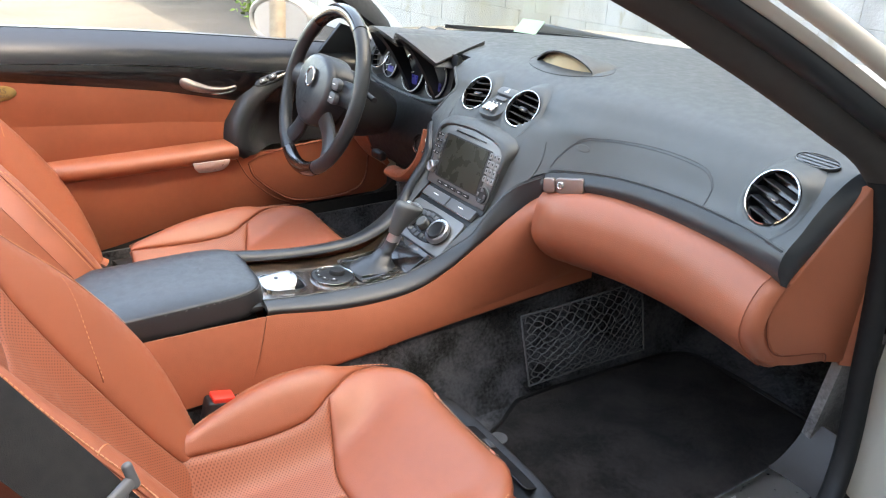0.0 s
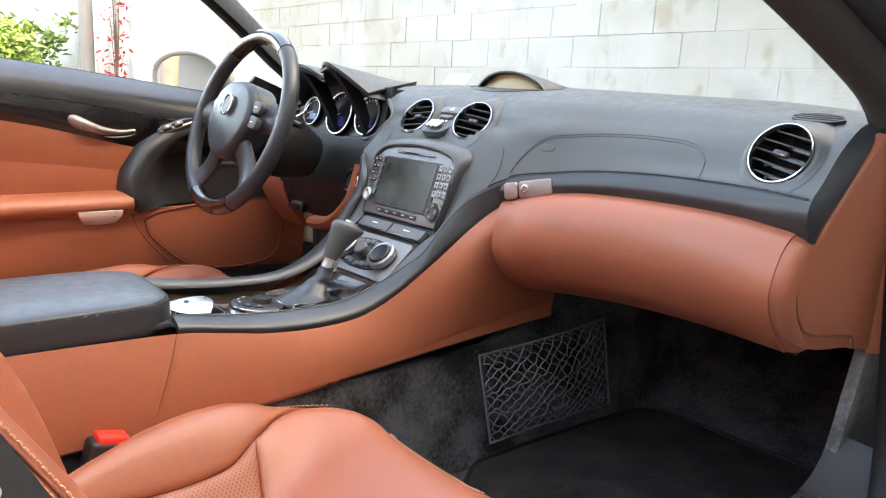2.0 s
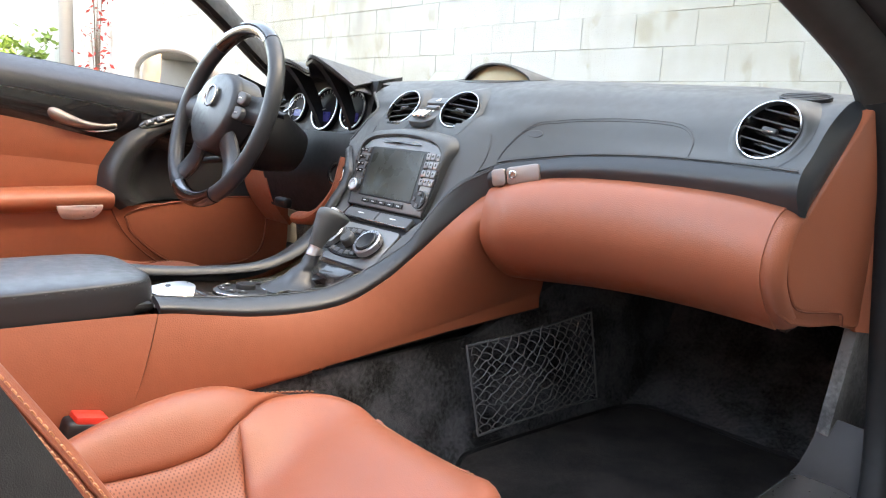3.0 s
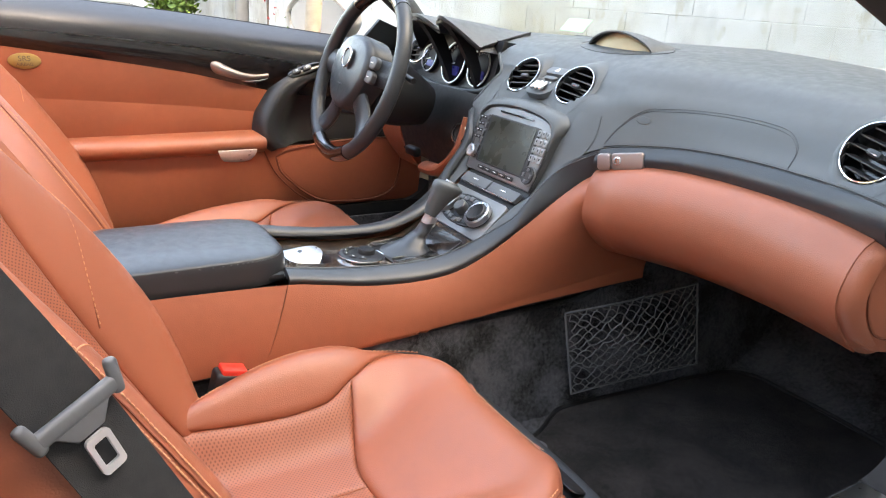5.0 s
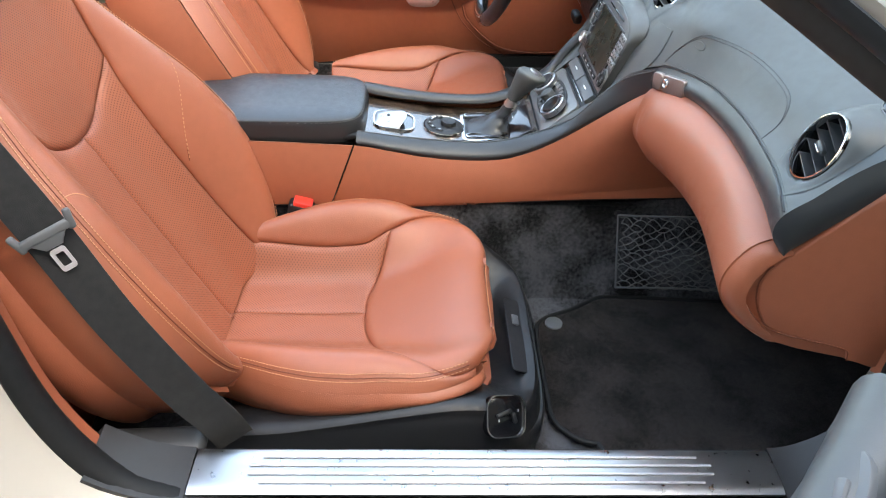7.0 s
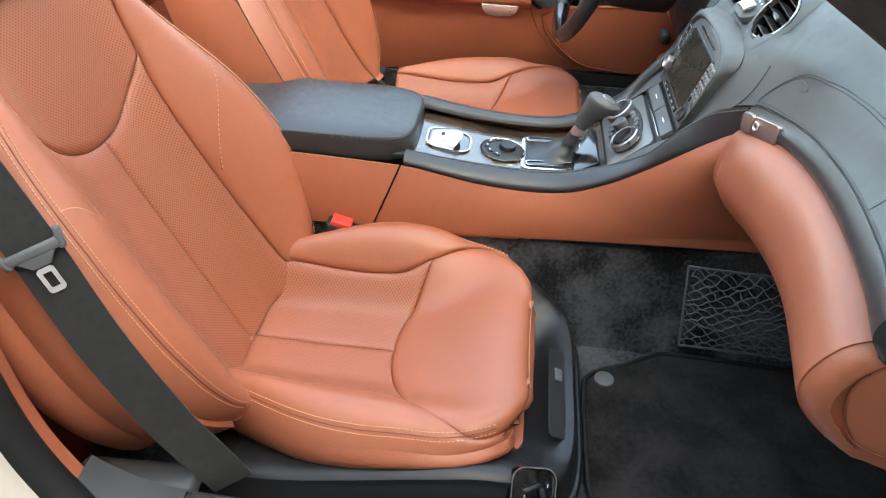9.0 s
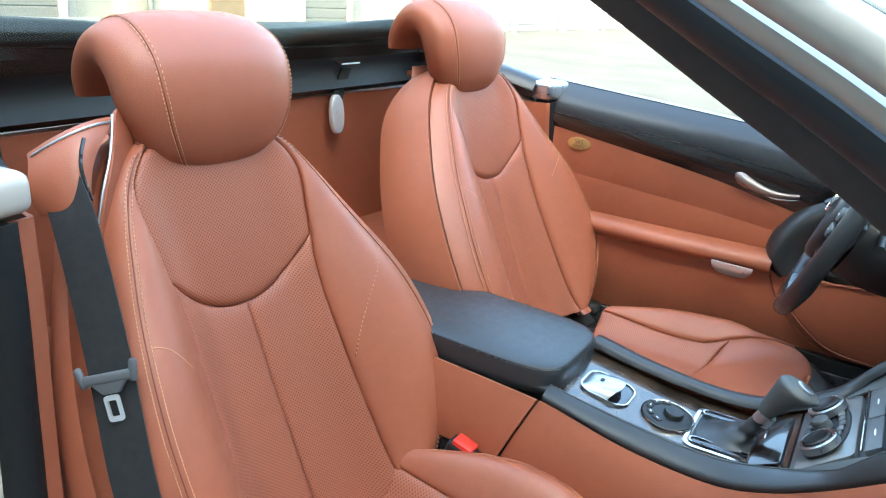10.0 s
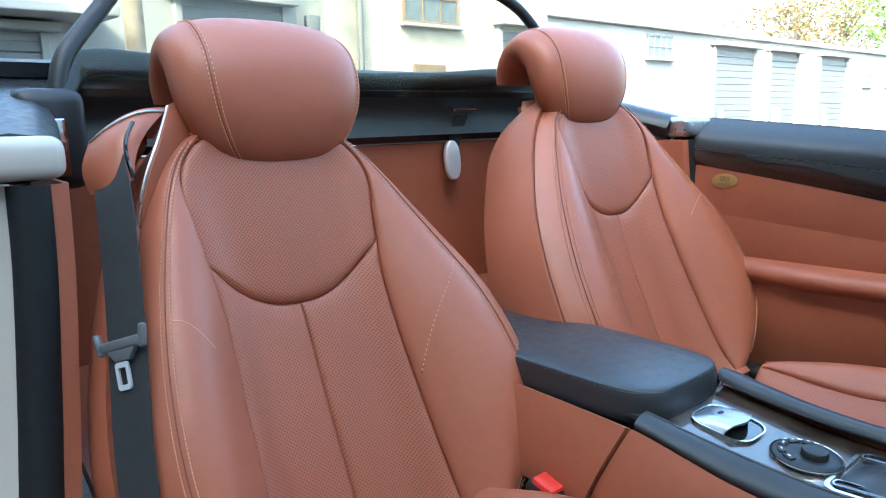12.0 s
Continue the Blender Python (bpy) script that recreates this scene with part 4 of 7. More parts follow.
        part("stitching", stitches(lambda t: back.at(*cross(t), lift=0.0036), 0.13, lambda t: back.normal(*cross(t))), M_THREAD, b)
    top = back.at(0, 0.585)
    part("top_roll", sheet(lambda u, v: back.at((2 * u - 1) * 0.095, 0.57 + 0.02 * math.sin(v * 1.57), -0.006 - 0.075 * v * v - 0.012 * (2 * u - 1) ** 2), 20, 10, 0.01), M_TAN, b)
    # headrest
    head = part("headrest", headrest_mesh(), M_TAN, seat)
    hm = Matrix.Translation((-0.02 * side, -0.948, 1.038))
    head.data.transform(hm)
    for sg in (-1, 1):
        for o in (0.0, 0.012):
            turn = 0.13 + o if sg > 0 else 0.42 - o
            fn = lambda t: hm @ headrest_point(turn, 0.66 - 0.60 * t, 0.0012)
            part("stitching", stitches(fn, 0.25, lambda t: fn(t) - hm @ Vector((0, HEAD(0.66 - 0.60 * t)[0], HEAD(0.66 - 0.60 * t)[1]))), M_THREAD, head)
        mid_turn = 0.136 if sg > 0 else 0.414
        part("seam", tube(lambda t: hm @ headrest_point(mid_turn, 0.66 - 0.60 * t, 0.0004), 0.0007, 40, 6), M_SEAM, head)
        part("headrest_post", tube(lambda t: top + Vector((sg * 0.065, -0.075 + 0.01 * t, -0.03 + 0.085 * t)), 0.006, 6, 10), M_CHROME, head, "slim chrome post")
    # cushion
    cush = Pad(run_of((-0.71, 0.447), spline((0, 86), (0.2, 86), (0.3, 91), (0.42, 96), (0.75, 110))), None, None, None, 0, 0, 0, 0)
    far = lambda y_: y_ + slide
    prof = spline(*[(k, (far(y_), z_ + raised)) for k, y_, z_ in ((0, -0.715, 0.452), (0.21, -0.505, 0.452), (0.30, -0.415, 0.474), (0.38, -0.335, 0.502), (0.42, -0.297, 0.5), (0.45, -0.282, 0.478))])
    cush.line = lambda s: (tuple(prof(s)), math.atan2(prof(min(s + 0.004, 0.45)).x - prof(max(s - 0.004, 0.0)).x, -(prof(min(s + 0.004, 0.45)).y - prof(max(s - 0.004, 0.0)).y)))
    cush.wi = spline((0, 0.112), (0.22, 0.12), (0.28, 0.142), (0.32, 0.167), (0.355, 0.19), (0.39, 0.176), (0.42, 0.144), (0.44, 0.103), (0.45, 0.068))
    cush.wo = spline((0, 0.145), (0.06, 0.172), (0.12, 0.197), (0.18, 0.212), (0.26, 0.217), (0.31, 0.213), (0.35, 0.204), (0.39, 0.182), (0.42, 0.148), (0.44, 0.106), (0.45, 0.07))
    cush.rise = spline((0, 0.05), (0.15, 0.066), (0.26, 0.062), (0.34, 0.03), (0.45, 0.0))
    cush.dip = 0.005
    cush.inner, cush.inner_rise, cush.cx = -side, 1.5, -0.016 * side
    ubib = lambda w: 0.222 + 0.055 * min(1.2, abs(w) / 0.12) ** 2.6
    c = part("cushion", sheet(lambda u, v: Vector(((2 * u - 1) * cush.wo(0.43 * v) * 0.9, prof(0.43 * v).x, 0.435 + raised)), 20, 20, 0.02), M_TAN, seat)
    for lo, hi in ((-1, 0), (0, 1)):
        part("insert", cush.panel(lambda u, s: (lo + (hi - lo) * u) * cush.wi(s), lambda u, v: ubib((lo + (hi - lo) * u) * 0.12) * v, 18, 28, 0.004, 0.005), M_PERF, c, "perforated tan leather insert")
    part("thigh_pad", cush.panel(lambda u, s: (2 * u - 1) * cush.wi(s), lambda u, v: ubib((2 * u - 1) * 0.12) + (0.442 - ubib((2 * u - 1) * 0.12)) * v, 30, 26, 0.007, 0.006), M_TAN, c)
    for sg in (-1, 1):
        part("bolster", cush.panel(lambda u, s: sg * (cush.wi(s) + (cush.wo(s) - cush.wi(s)) * u), lambda u, v: 0.40 * v, 24, 36, 0.004, 0.006, rolled=True), M_TAN, c)
        rim = lambda t, o: (sg * cush.wo(0.385 * t) * (0.955 - o), 0.385 * t)
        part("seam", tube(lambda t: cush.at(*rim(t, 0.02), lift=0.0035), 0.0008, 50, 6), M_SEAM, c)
        for o in (0.0, 0.04):
            part("stitching", stitches(lambda t: cush.at(*rim(t, o), lift=0.004), 0.42, lambda t: cush.normal(*rim(t, o))), M_THREAD, c)

    low = spline(*[(k, z_ + raised) for k, z_ in ((0, 0.42), (0.115, 0.43), (0.2, 0.447), (0.28, 0.463), (0.36, 0.472), (0.42, 0.463), (0.45, 0.458))])

    def skirt(u, v):
        # round the front from one side to the other
        s = 0.44 * min(1, min(u, 1 - u) / 0.4)
        sgn = -1 if u < 0.5 else 1
        k = min(1.0, abs(u - 0.5) / 0.1)
        w = sgn * cush.wo(s) * k
        p = cush.at(w, s)
        out = Vector((sgn * k, 1 - 0.6 * k, 0)) * (0.010 * math.sin(v * 2.8))
        return Vector((p.x, p.y, p.z * (1 - v) + low(s) * v)) + out

    part("skirt", sheet(skirt, 80, 10, 0.01), M_TAN, c)
    part("stitching", stitches(lambda t: cush.at((2 * t - 1) * 0.09, 0.43, 0.004), 0.18, lambda t: cush.normal((2 * t - 1) * 0.09, 0.43)), M_THREAD, c)
    # plastic base with its switch and runner
    ring = through_points(*[Vector((side * x_, far(y_), 0)) for x_, y_ in ((0.212, -0.745), (0.216, -0.62), (0.216, -0.47), (0.209, -0.35), (0.19, -0.268), (0.14, -0.228), (0, -0.22), (-0.14, -0.228), (-0.185, -0.27), (-0.2, -0.35), (-0.204, -0.55), (-0.2, -0.745))])

    def base_fn(u, v):
        p = ring(u)
        top = low(min(0.45, max(0.0, p.y - slide + 0.715))) + 0.004 - 0.03 * sstep(-0.30, -0.215, p.y - slide)
        k = spline((0, 0.3), (0.25, 0.93), (0.42, 1.0), (0.6, 1.055), (0.8, 1.1), (1, 1.08))(v)
        z = spline((0, min(top - 0.05, 0.4)), (0.12, top - 0.03), (0.25, top - 0.004), (0.42, top - 0.016), (0.6, top - 0.045), (0.8, 0.385), (1, 0.345))(v)
        return Vector((p.x * k, -0.48 + (p.y + 0.48) * (1 + (k - 1) * 0.5), z))

    base = part("seat_base", joined(
        sheet(base_fn, 90, 24, 0.006 * side)), M_PLASTIC, seat, "black plastic seat base")
    part("seat_frame", rbox(0.30, 0.40, 0.08, 0.02, 2, m=pose(0, -0.49, 0.38)), M_PLASTIC, seat)
    for rx_ in (0.14, -0.14):
        part("runner", rbox(0.04, 0.5, 0.03, 0.008, 2, m=pose(rx_, -0.5, 0.345 - dz)), M_PLASTIC, seat)
    sw = frame_at((side * 0.205, -0.278, 0.452), (side * 0.62, 0.42, 0.66), (0, 1, 0))
    pan = part("switch_panel", plate(rounded(0.058, 0.062, 0.016), 0.012, 0.002, 2, sw), M_GLOSS, base)
    part("bezel", ring_plate(rounded(0.06, 0.064, 0.017), 0.0018, 0.0025, sw), M_CHROME, pan, "thin chrome bezel")
    part("switch", joined(rbox(0.007, 0.026, 0.006, 0.0025, 2, m=sw @ pose(-0.004, -0.004, 0.003, 0, 0, 20)), rbox(0.016, 0.007, 0.007, 0.003, 2, m=sw @ pose(0.002, 0.012, 0.003, 0, 0, 20))), M_PLASTIC, pan)
    for mx_, my_ in ((0.006, -0.012), (-0.008, 0.02)):
        part("switch_mark", rbox(0.004, 0.0012, 0.0006, 0, m=sw @ pose(mx_, my_, 0.0012)), M_WHITE, pan, smooth=False)
    lev = frame_at((0.02 * side, far(-0.243), 0.4375), (0, 0.35, 0.93), (0, 1, 0))
    part("cover", plate(rounded(0.17, 0.03, 0.008), 0.0016, 0.001, 1, lev), M_PLASTIC, base)
    part("catch", rbox(0.024, 0.012, 0.004, 0.0015, 1, m=lev @ pose(-0.03, 0, 0.002)), M_GREY, base)
    return seat, back


# the headrest's spine in y and z, with its half thickness and half width
HEAD = spline(*[(k / 9, c) for k, c in enumerate((
    (0.004, -0.088, 0.014, 0.045), (0.012, -0.070, 0.034, 0.094), (0.014, -0.040, 0.043, 0.118), (0.012, -0.003, 0.046, 0.131), (0.0, 0.034, 0.047, 0.134),
    (-0.028, 0.055, 0.044, 0.131), (-0.058, 0.053, 0.037, 0.127), (-0.08, 0.037, 0.028, 0.124), (-0.094, 0.014, 0.020, 0.121), (-0.1, -0.010, 0.010, 0.116)))])


def headrest_point(a, v, lift=0.0):
    """a round the cushion in turns (0: one side, a quarter: outer face), v along the spine from below the front."""
    h, g = HEAD(v), HEAD(min(v + 0.01, 1)) - HEAD(max(v - 0.01, 0))
    n = Vector((0, g[1], -g[0])).normalized()
    c, d = math.cos(a * 2 * math.pi), math.sin(a * 2 * math.pi)
    x, y = math.copysign(abs(c) ** 0.74, c) * h[3], math.copysign(abs(d) ** 0.82, d) * h[2]
    return Vector((x, h[0], h[1])) + n * (y + math.copysign(lift, d))


def headrest_mesh():
    shell = sheet(lambda u, v: headrest_point(u, v), 56, 60, 0, wrap=True)
    bmesh.ops.holes_fill(shell, edges=[e for e in shell.edges if e.is_boundary], sides=100)
    return shell


def ring_plate(outline, width, depth, m):
    """A thin raised frame round an outline."""
    bm = bmesh.new()
    pts = [Vector((x, y, 0)) for x, y in outline]
    n = len(pts)
    c = sum(pts, Vector()) / n
    rows = []
    for off, z in ((0, 0), (0, depth), (-width, depth), (-width, 0)):
        rows.append([bm.verts.new(p + (p - c).normalized() * off + Vector((0, 0, z))) for p in pts])
    for a, b in zip(rows, rows[1:] + rows[:1]):
        for i in range(n):
            bm.faces.new((a[i], a[(i + 1) % n], b[(i + 1) % n], b[i]))
    bm.transform(m)
    return bm


SEAT_X = 0.355
DRIVER_Y = -0.025
seat_p, back_p = car_seat("tan leather passenger sports seat with black plastic base", SEAT_X, 0, 0, 1)
seat_d, back_d = car_seat("tan leather driver's seat behind the steering wheel", -0.365, DRIVER_Y, 0.035, -1, 0.115, 0.015)

# ---- dashboard ----
dash = thing("dashboard", "slate leather dashboard with tan lower trim and round vents", "dashboard", (0, 0, 0.6))
DI = Matrix.Translation((0, 0, -0.6))


def dpart(name, bm, mat, label="", parent=None, smooth=True, angle=40):
    """A part of the dashboard, given in the car's coordinates."""
    return part(name, moved(bm, DI), mat, parent or dash, label, smooth, angle)


# the front face: depth and height of the band's edges, then depth at three heights above it, across the car
zb = spline((0.1, 0.75), (0.19, 0.782), (0.253, 0.799), (0.316, 0.808), (0.379, 0.8115), (0.441, 0.813), (0.504, 0.813), (0.567, 0.811), (0.635, 0.804))
yb = spline((0.1, -0.06), (0.19, -0.035), (0.253, -0.018), (0.316, -0.007), (0.379, -0.003), (0.441, -0.005), (0.504, -0.01), (0.567, -0.017), (0.635, -0.026))
zs = spline((0.1, 0.675), (0.119, 0.715), (0.1234, 0.7526), (0.1305, 0.773), (0.147, 0.793), (0.187, 0.8195), (0.251, 0.834), (0.3125, 0.8435), (0.374, 0.849), (0.44, 0.852), (0.5, 0.8525), (0.563, 0.852), (0.635, 0.849))
ys = spline((0.1, -0.152), (0.119, -0.12), (0.1234, -0.09), (0.1305, -0.0757), (0.147, -0.0634), (0.187, -0.038), (0.251, -0.0165), (0.3125, -0.006), (0.374, -0.003), (0.44, -0.004), (0.5, -0.009), (0.563, -0.018), (0.635, -0.038))
y_mid = spline((0.0, -0.024), (0.1, -0.03), (0.147, -0.022), (0.187, -0.013), (0.234, -0.003), (0.3, 0.008), (0.38, 0.013), (0.45, 0.013), (0.52, 0.008), (0.573, 0.001), (0.635, -0.012))
y_hi = spline((0.0, 0.002), (0.066, 0.006), (0.147, 0.002), (0.187, 0.001), (0.23, 0.006), (0.27, 0.017), (0.32, 0.026), (0.38, 0.03), (0.45, 0.03), (0.52, 0.027), (0.573, 0.021), (0.635, 0.014))
y_top = spline((-0.64, 0.012), (-0.165, 0.014), (0.0, 0.022), (0.15, 0.02), (0.23, 0.03), (0.3, 0.045), (0.38, 0.053), (0.45, 0.053), (0.55, 0.047), (0.635, 0.043))


def dash_fn(x, v):
    """The dashboard's upper skin: v from the band's lower edge (0) to the windscreen (1)."""
    a, t = abs(x), y_top(x)
    fall = lambda k: -0.012 * sstep(0.45, 0.66, a) * k - 0.03 * a * sstep(0.4, 1, k)
    prof = spline((0, (yb(a), zb(a))), (0.07, (0.5 * (yb(a) + ys(a)) - 0.009, 0.5 * (zb(a) + zs(a)))), (0.14, (ys(a), zs(a))), (0.25, (y_mid(a), 0.872)), (0.33, (y_hi(a), 0.897)), (0.42, (t, 0.917)),
                  (0.55, (t + 0.037, 0.943 + fall(0.55))), (0.7, (t + 0.1, 0.962 + fall(0.7))), (0.85, (0.25, 0.972 + fall(0.85))), (1.0, (0.56 - 0.36 * (x / 0.66) ** 2, 0.966 + fall(1.0))))
    p = prof(v)
    return Vector((x, p.x, p.y))


def dash_at(x, z):
    """The place on the front face above the band at that height."""
    lo, hi = 0.14, 0.55
    for _ in range(22):
        m = 0.5 * (lo + hi)
        lo, hi = (m, hi) if dash_fn(x, m).z < z else (lo, m)
    return dash_fn(x, lo)


def dash_normal(x, z):
    a, b = dash_at(x + 0.004, z) - dash_at(x - 0.004, z), dash_at(x, z + 0.004) - dash_at(x, z - 0.004)
    return a.cross(b).normalized()


def dash_top(x, y):
    """The place on the top of the dashboard that far forward."""
    lo, hi = 0.42, 1.0
    for _ in range(22):
        m = 0.5 * (lo + hi)
        lo, hi = (m, hi) if dash_fn(x, m).y < y else (lo, m)
    return dash_fn(x, lo)


VENTS = [((0.066, 0.897), 0.0355, (0.12, -0.8, 0.58), -8), ((-0.078, 0.897), 0.0355, (0.02, -0.8, 0.58), 8), ((0.573, 0.893), 0.0365, (-0.1, -0.9, 0.42), -12), ((-0.535, 0.905), 0.036, (0.1, -0.88, 0.46), 8)]


def holed(bm):
    """The skin with the vents' openings cut through it."""
    for (x, z), r, _, _ in VENTS[:3]:
        c = dash_at(x, z)
        bmesh.ops.delete(bm, geom=[f for f in bm.faces if (f.calc_center_median() - c).length < r * 1.16], context="FACES")
    return bm


X0 = 0.147
dpart("upper_pad", holed(sheet(lambda u, v: dash_fn(X0 + (0.634 - X0) * u, 0.146 + 0.854 * v), 80, 90, 0.006)), M_DASH, "slate grey-blue leather dashboard pad")
dpart("upper_pad", holed(sheet(lambda u, v: dash_fn(-X0 + 2 * X0 * u, 0.225 + 0.775 * v), 50, 90, 0.006)), M_DASH)
# beside the cluster the skin's edge bows round the dials
cluster_x = lambda v: -0.207 + 0.045 * math.sin(math.pi * min(max((v - 0.17) / 0.3, 0.0), 1.0))
dpart("upper_pad", sheet(lambda u, v: dash_fn(cluster_x(0.146 + 0.854 * v) * (1 - u) - X0 * u, 0.146 + 0.854 * v), 12, 90, 0.006), M_DASH)
dpart("cluster_edge", tube(lambda t: dash_fn(cluster_x(0.16 + 0.32 * t), 0.16 + 0.32 * t) + Vector((0, 0.002, 0)), 0.004, 40, 8), M_DASH)
dpart("upper_pad", sheet(lambda u, v: dash_fn(-0.63 + 0.428 * u, 0.60 + 0.40 * v), 30, 24, 0.012), M_DASH)
dpart("lower_band", sheet(lambda u, v: dash_fn(0.184 + 0.45 * u, 0.002 + 0.142 * v), 50, 14, 0.008), M_BLACK_LEATHER, "black leather band with stitched seam")
dpart("dash_end", sheet(lambda u, v: dash_fn(0.634, 0.002 + 0.62 * v).lerp(Vector((0.636, -0.022, 0.803)).lerp(Vector((0.655, 0.085, 0.932)), v), u) + Vector((0.005 * math.sin(math.pi * u), 0, 0)), 8, 30, 0.008), M_BLACK_LEATHER)
dpart("dash_left", sheet(lambda u, v: Vector((-0.63 + 0.10 * u, -0.01 + 0.06 * v, 0.80 + 0.145 * v)), 10, 20, 0.012), M_DASH)
part_seam = lambda t: dash_fn(0.19 + 0.44 * t, 0.15)
dpart("seam", tube(lambda t: part_seam(t) + Vector((0, -0.0003, 0.001)), 0.0009, 60, 6), M_PLASTIC)
dpart("stitching", stitches(lambda t: dash_fn(0.19 + 0.44 * t, 0.163), 0.45, lambda t: (0, -0.9, 0.4), pitch=0.005, wide=0.001, high=0.0006), M_DASH)


# airbag lid outline pressed into the pad
LID = through_points((0.189, 0.829, 0), (0.197, 0.85, 0), (0.213, 0.872, 0), (0.235, 0.886, 0), (0.262, 0.8905, 0), (0.294, 0.8945, 0), (0.36, 0.898, 0), (0.425, 0.897, 0), (0.458, 0.892, 0), (0.477, 0.878, 0), (0.4835, 0.856, 0))
for inset in (0.0, 0.0035):
    dpart("airbag_seam", tube(lambda t: dash_at(LID(t).x, LID(t).y + inset) + Vector((0, -0.0002, 0.0001)), 0.00045, 90, 6), M_BLACK_LEATHER, "stitched airbag cover outline")
dpart("airbag_badge", plate(oval(0.013, 0.006, 24), 0.001, 0.0005, 1, frame_at(dash_at(0.234, 0.873) + dash_normal(0.234, 0.873) * 0.0009, dash_normal(0.234, 0.873))), M_DASH, "embossed oval mark")


# glovebox roll and end panel
def roll_fn(x, v):
    top = zb(x)
    bot = spline((0.18, (0.03, 0.652)), (0.231, (0.046, 0.654)), (0.334, (0.053, 0.664)), (0.438, (0.043, 0.672)), (0.527, (0.025, 0.677)), (0.63, (0.0, 0.68)))(x)
    mid = 0.5 * (top + bot.y)
    bulge = 0.012 + 0.02 * sstep(0.188, 0.25, x) - 0.006 * math.sin(math.pi * sstep(0.3, 0.62, x))
    y0 = yb(x)
    fwd = spline((0, y0 + 0.004), (0.12, y0 - 0.5 * bulge), (0.3, y0 - bulge), (0.5, y0 - bulge), (0.72, 0.72 * (y0 - bulge * 0.8) + 0.28 * bot.x), (0.88, 0.3 * y0 + 0.7 * bot.x - 0.004), (1, bot.x))(v)
    z = spline((0, top - 0.002), (0.12, top - 0.012), (0.3, top - 0.04), (0.5, mid - 0.004), (0.72, bot.y + 0.03), (0.88, bot.y + 0.008), (1, bot.y))(v)
    return Vector((x, fwd, z))


glove = dpart("glovebox", sheet(lambda u, v: roll_fn(0.188 + 0.432 * u, v), 40, 30, 0.012), M_TAN, "padded tan leather glovebox lid")
dpart("glovebox_floor", sheet(lambda u, v: roll_fn(0.188 + 0.44 * u, 1.0) + Vector((0, 0.25 * v, 0.02 * v)), 20, 6, 0.012), M_PLASTIC)
dpart("end_roll", sheet(lambda u, v: roll_fn(0.618 + 0.010 * math.sin(u * 1.57), v) + Vector((0, 0.014 * (1 - math.cos(u * 1.57)), 0)), 6, 30, 0.01), M_TAN)
def end_plate(outline, x, depth):
    """A flat piece closing the dashboard's end, leaning out towards the door."""
    bm = plate(outline, depth, 0.003, 2, Matrix(((0, 0, 1, x), (1, 0, 0, 0), (0, 1, 0, 0), (0, 0, 0, 1))))
    for v in bm.verts:
        v.co.x += 0.25 * v.co.y
    return bm


outer_edge = [(0.113, 0.935), (0.075, 0.915), (0.018, 0.845), (-0.016, 0.803), (-0.044, 0.786), (-0.053, 0.765), (-0.05, 0.728), (-0.03, 0.693), (-0.006, 0.68), (0.03, 0.674), (0.078, 0.672), (0.113, 0.664)]
inner_edge = [(0.115, 0.937), (0.073, 0.924), (0.03, 0.866), (-0.004, 0.816), (-0.030, 0.779), (-0.034, 0.757), (-0.027, 0.727), (-0.012, 0.703), (0.008, 0.695), (0.077, 0.687), (0.082, 0.672), (0.115, 0.668)]
kick = dpart("end_panel", end_plate(inner_edge, 0.641, 0.012), M_TAN, "tan leather dashboard end panel")
dpart("end_lip", end_plate(outer_edge, 0.638, 0.014), M_TAN, "stitched tan leather edge")
oc = through_points(*[(0.6405 + 0.25 * a_, a_, b_) for a_, b_ in [(-0.026, 0.786)] + inner_edge[4:11]])
dpart("end_seam", tube(oc, 0.0009, 50, 6), M_SEAM)
dpart("end_return", sheet(lambda u, v: (0.667 + 0.014 * u, 0.11 + 0.012 * math.sin(u * 1.57), 0.662 + 0.27 * v), 8, 8, 0.008), M_TAN)
# glovebox lock
lock_n = Vector((0.27, -0.95, 0.08))
lm = frame_at(dash_fn(0.229, 0.066) + lock_n * 0.0005, lock_n) @ pose(0, 0, 0, 0, 0, 12)
lock = dpart("glovebox_lock", plate(rounded(0.054, 0.026, 0.006), 0.008, 0.002, 3, lm @ pose(0.012, 0, 0.003)), M_LOCK, "satin metal glovebox lock")
dpart("catch", plate(rounded(0.023, 0.026, 0.006), 0.008, 0.002, 3, lm @ pose(-0.0285, 0, 0.003)), M_LOCK, parent=lock)
dpart("keyhole", joined(lathe([(0.0065, 0), (0.0065, 0.002), (0.0052, 0.003), (0.004, 0.001), (0, 0.001)], 20, lm @ pose(-0.004, 0.001, 0.003)), rbox(0.0016, 0.006, 0.001, 0, m=lm @ pose(-0.004, 0.001, 0.0046))), M_CHROME, parent=lock)


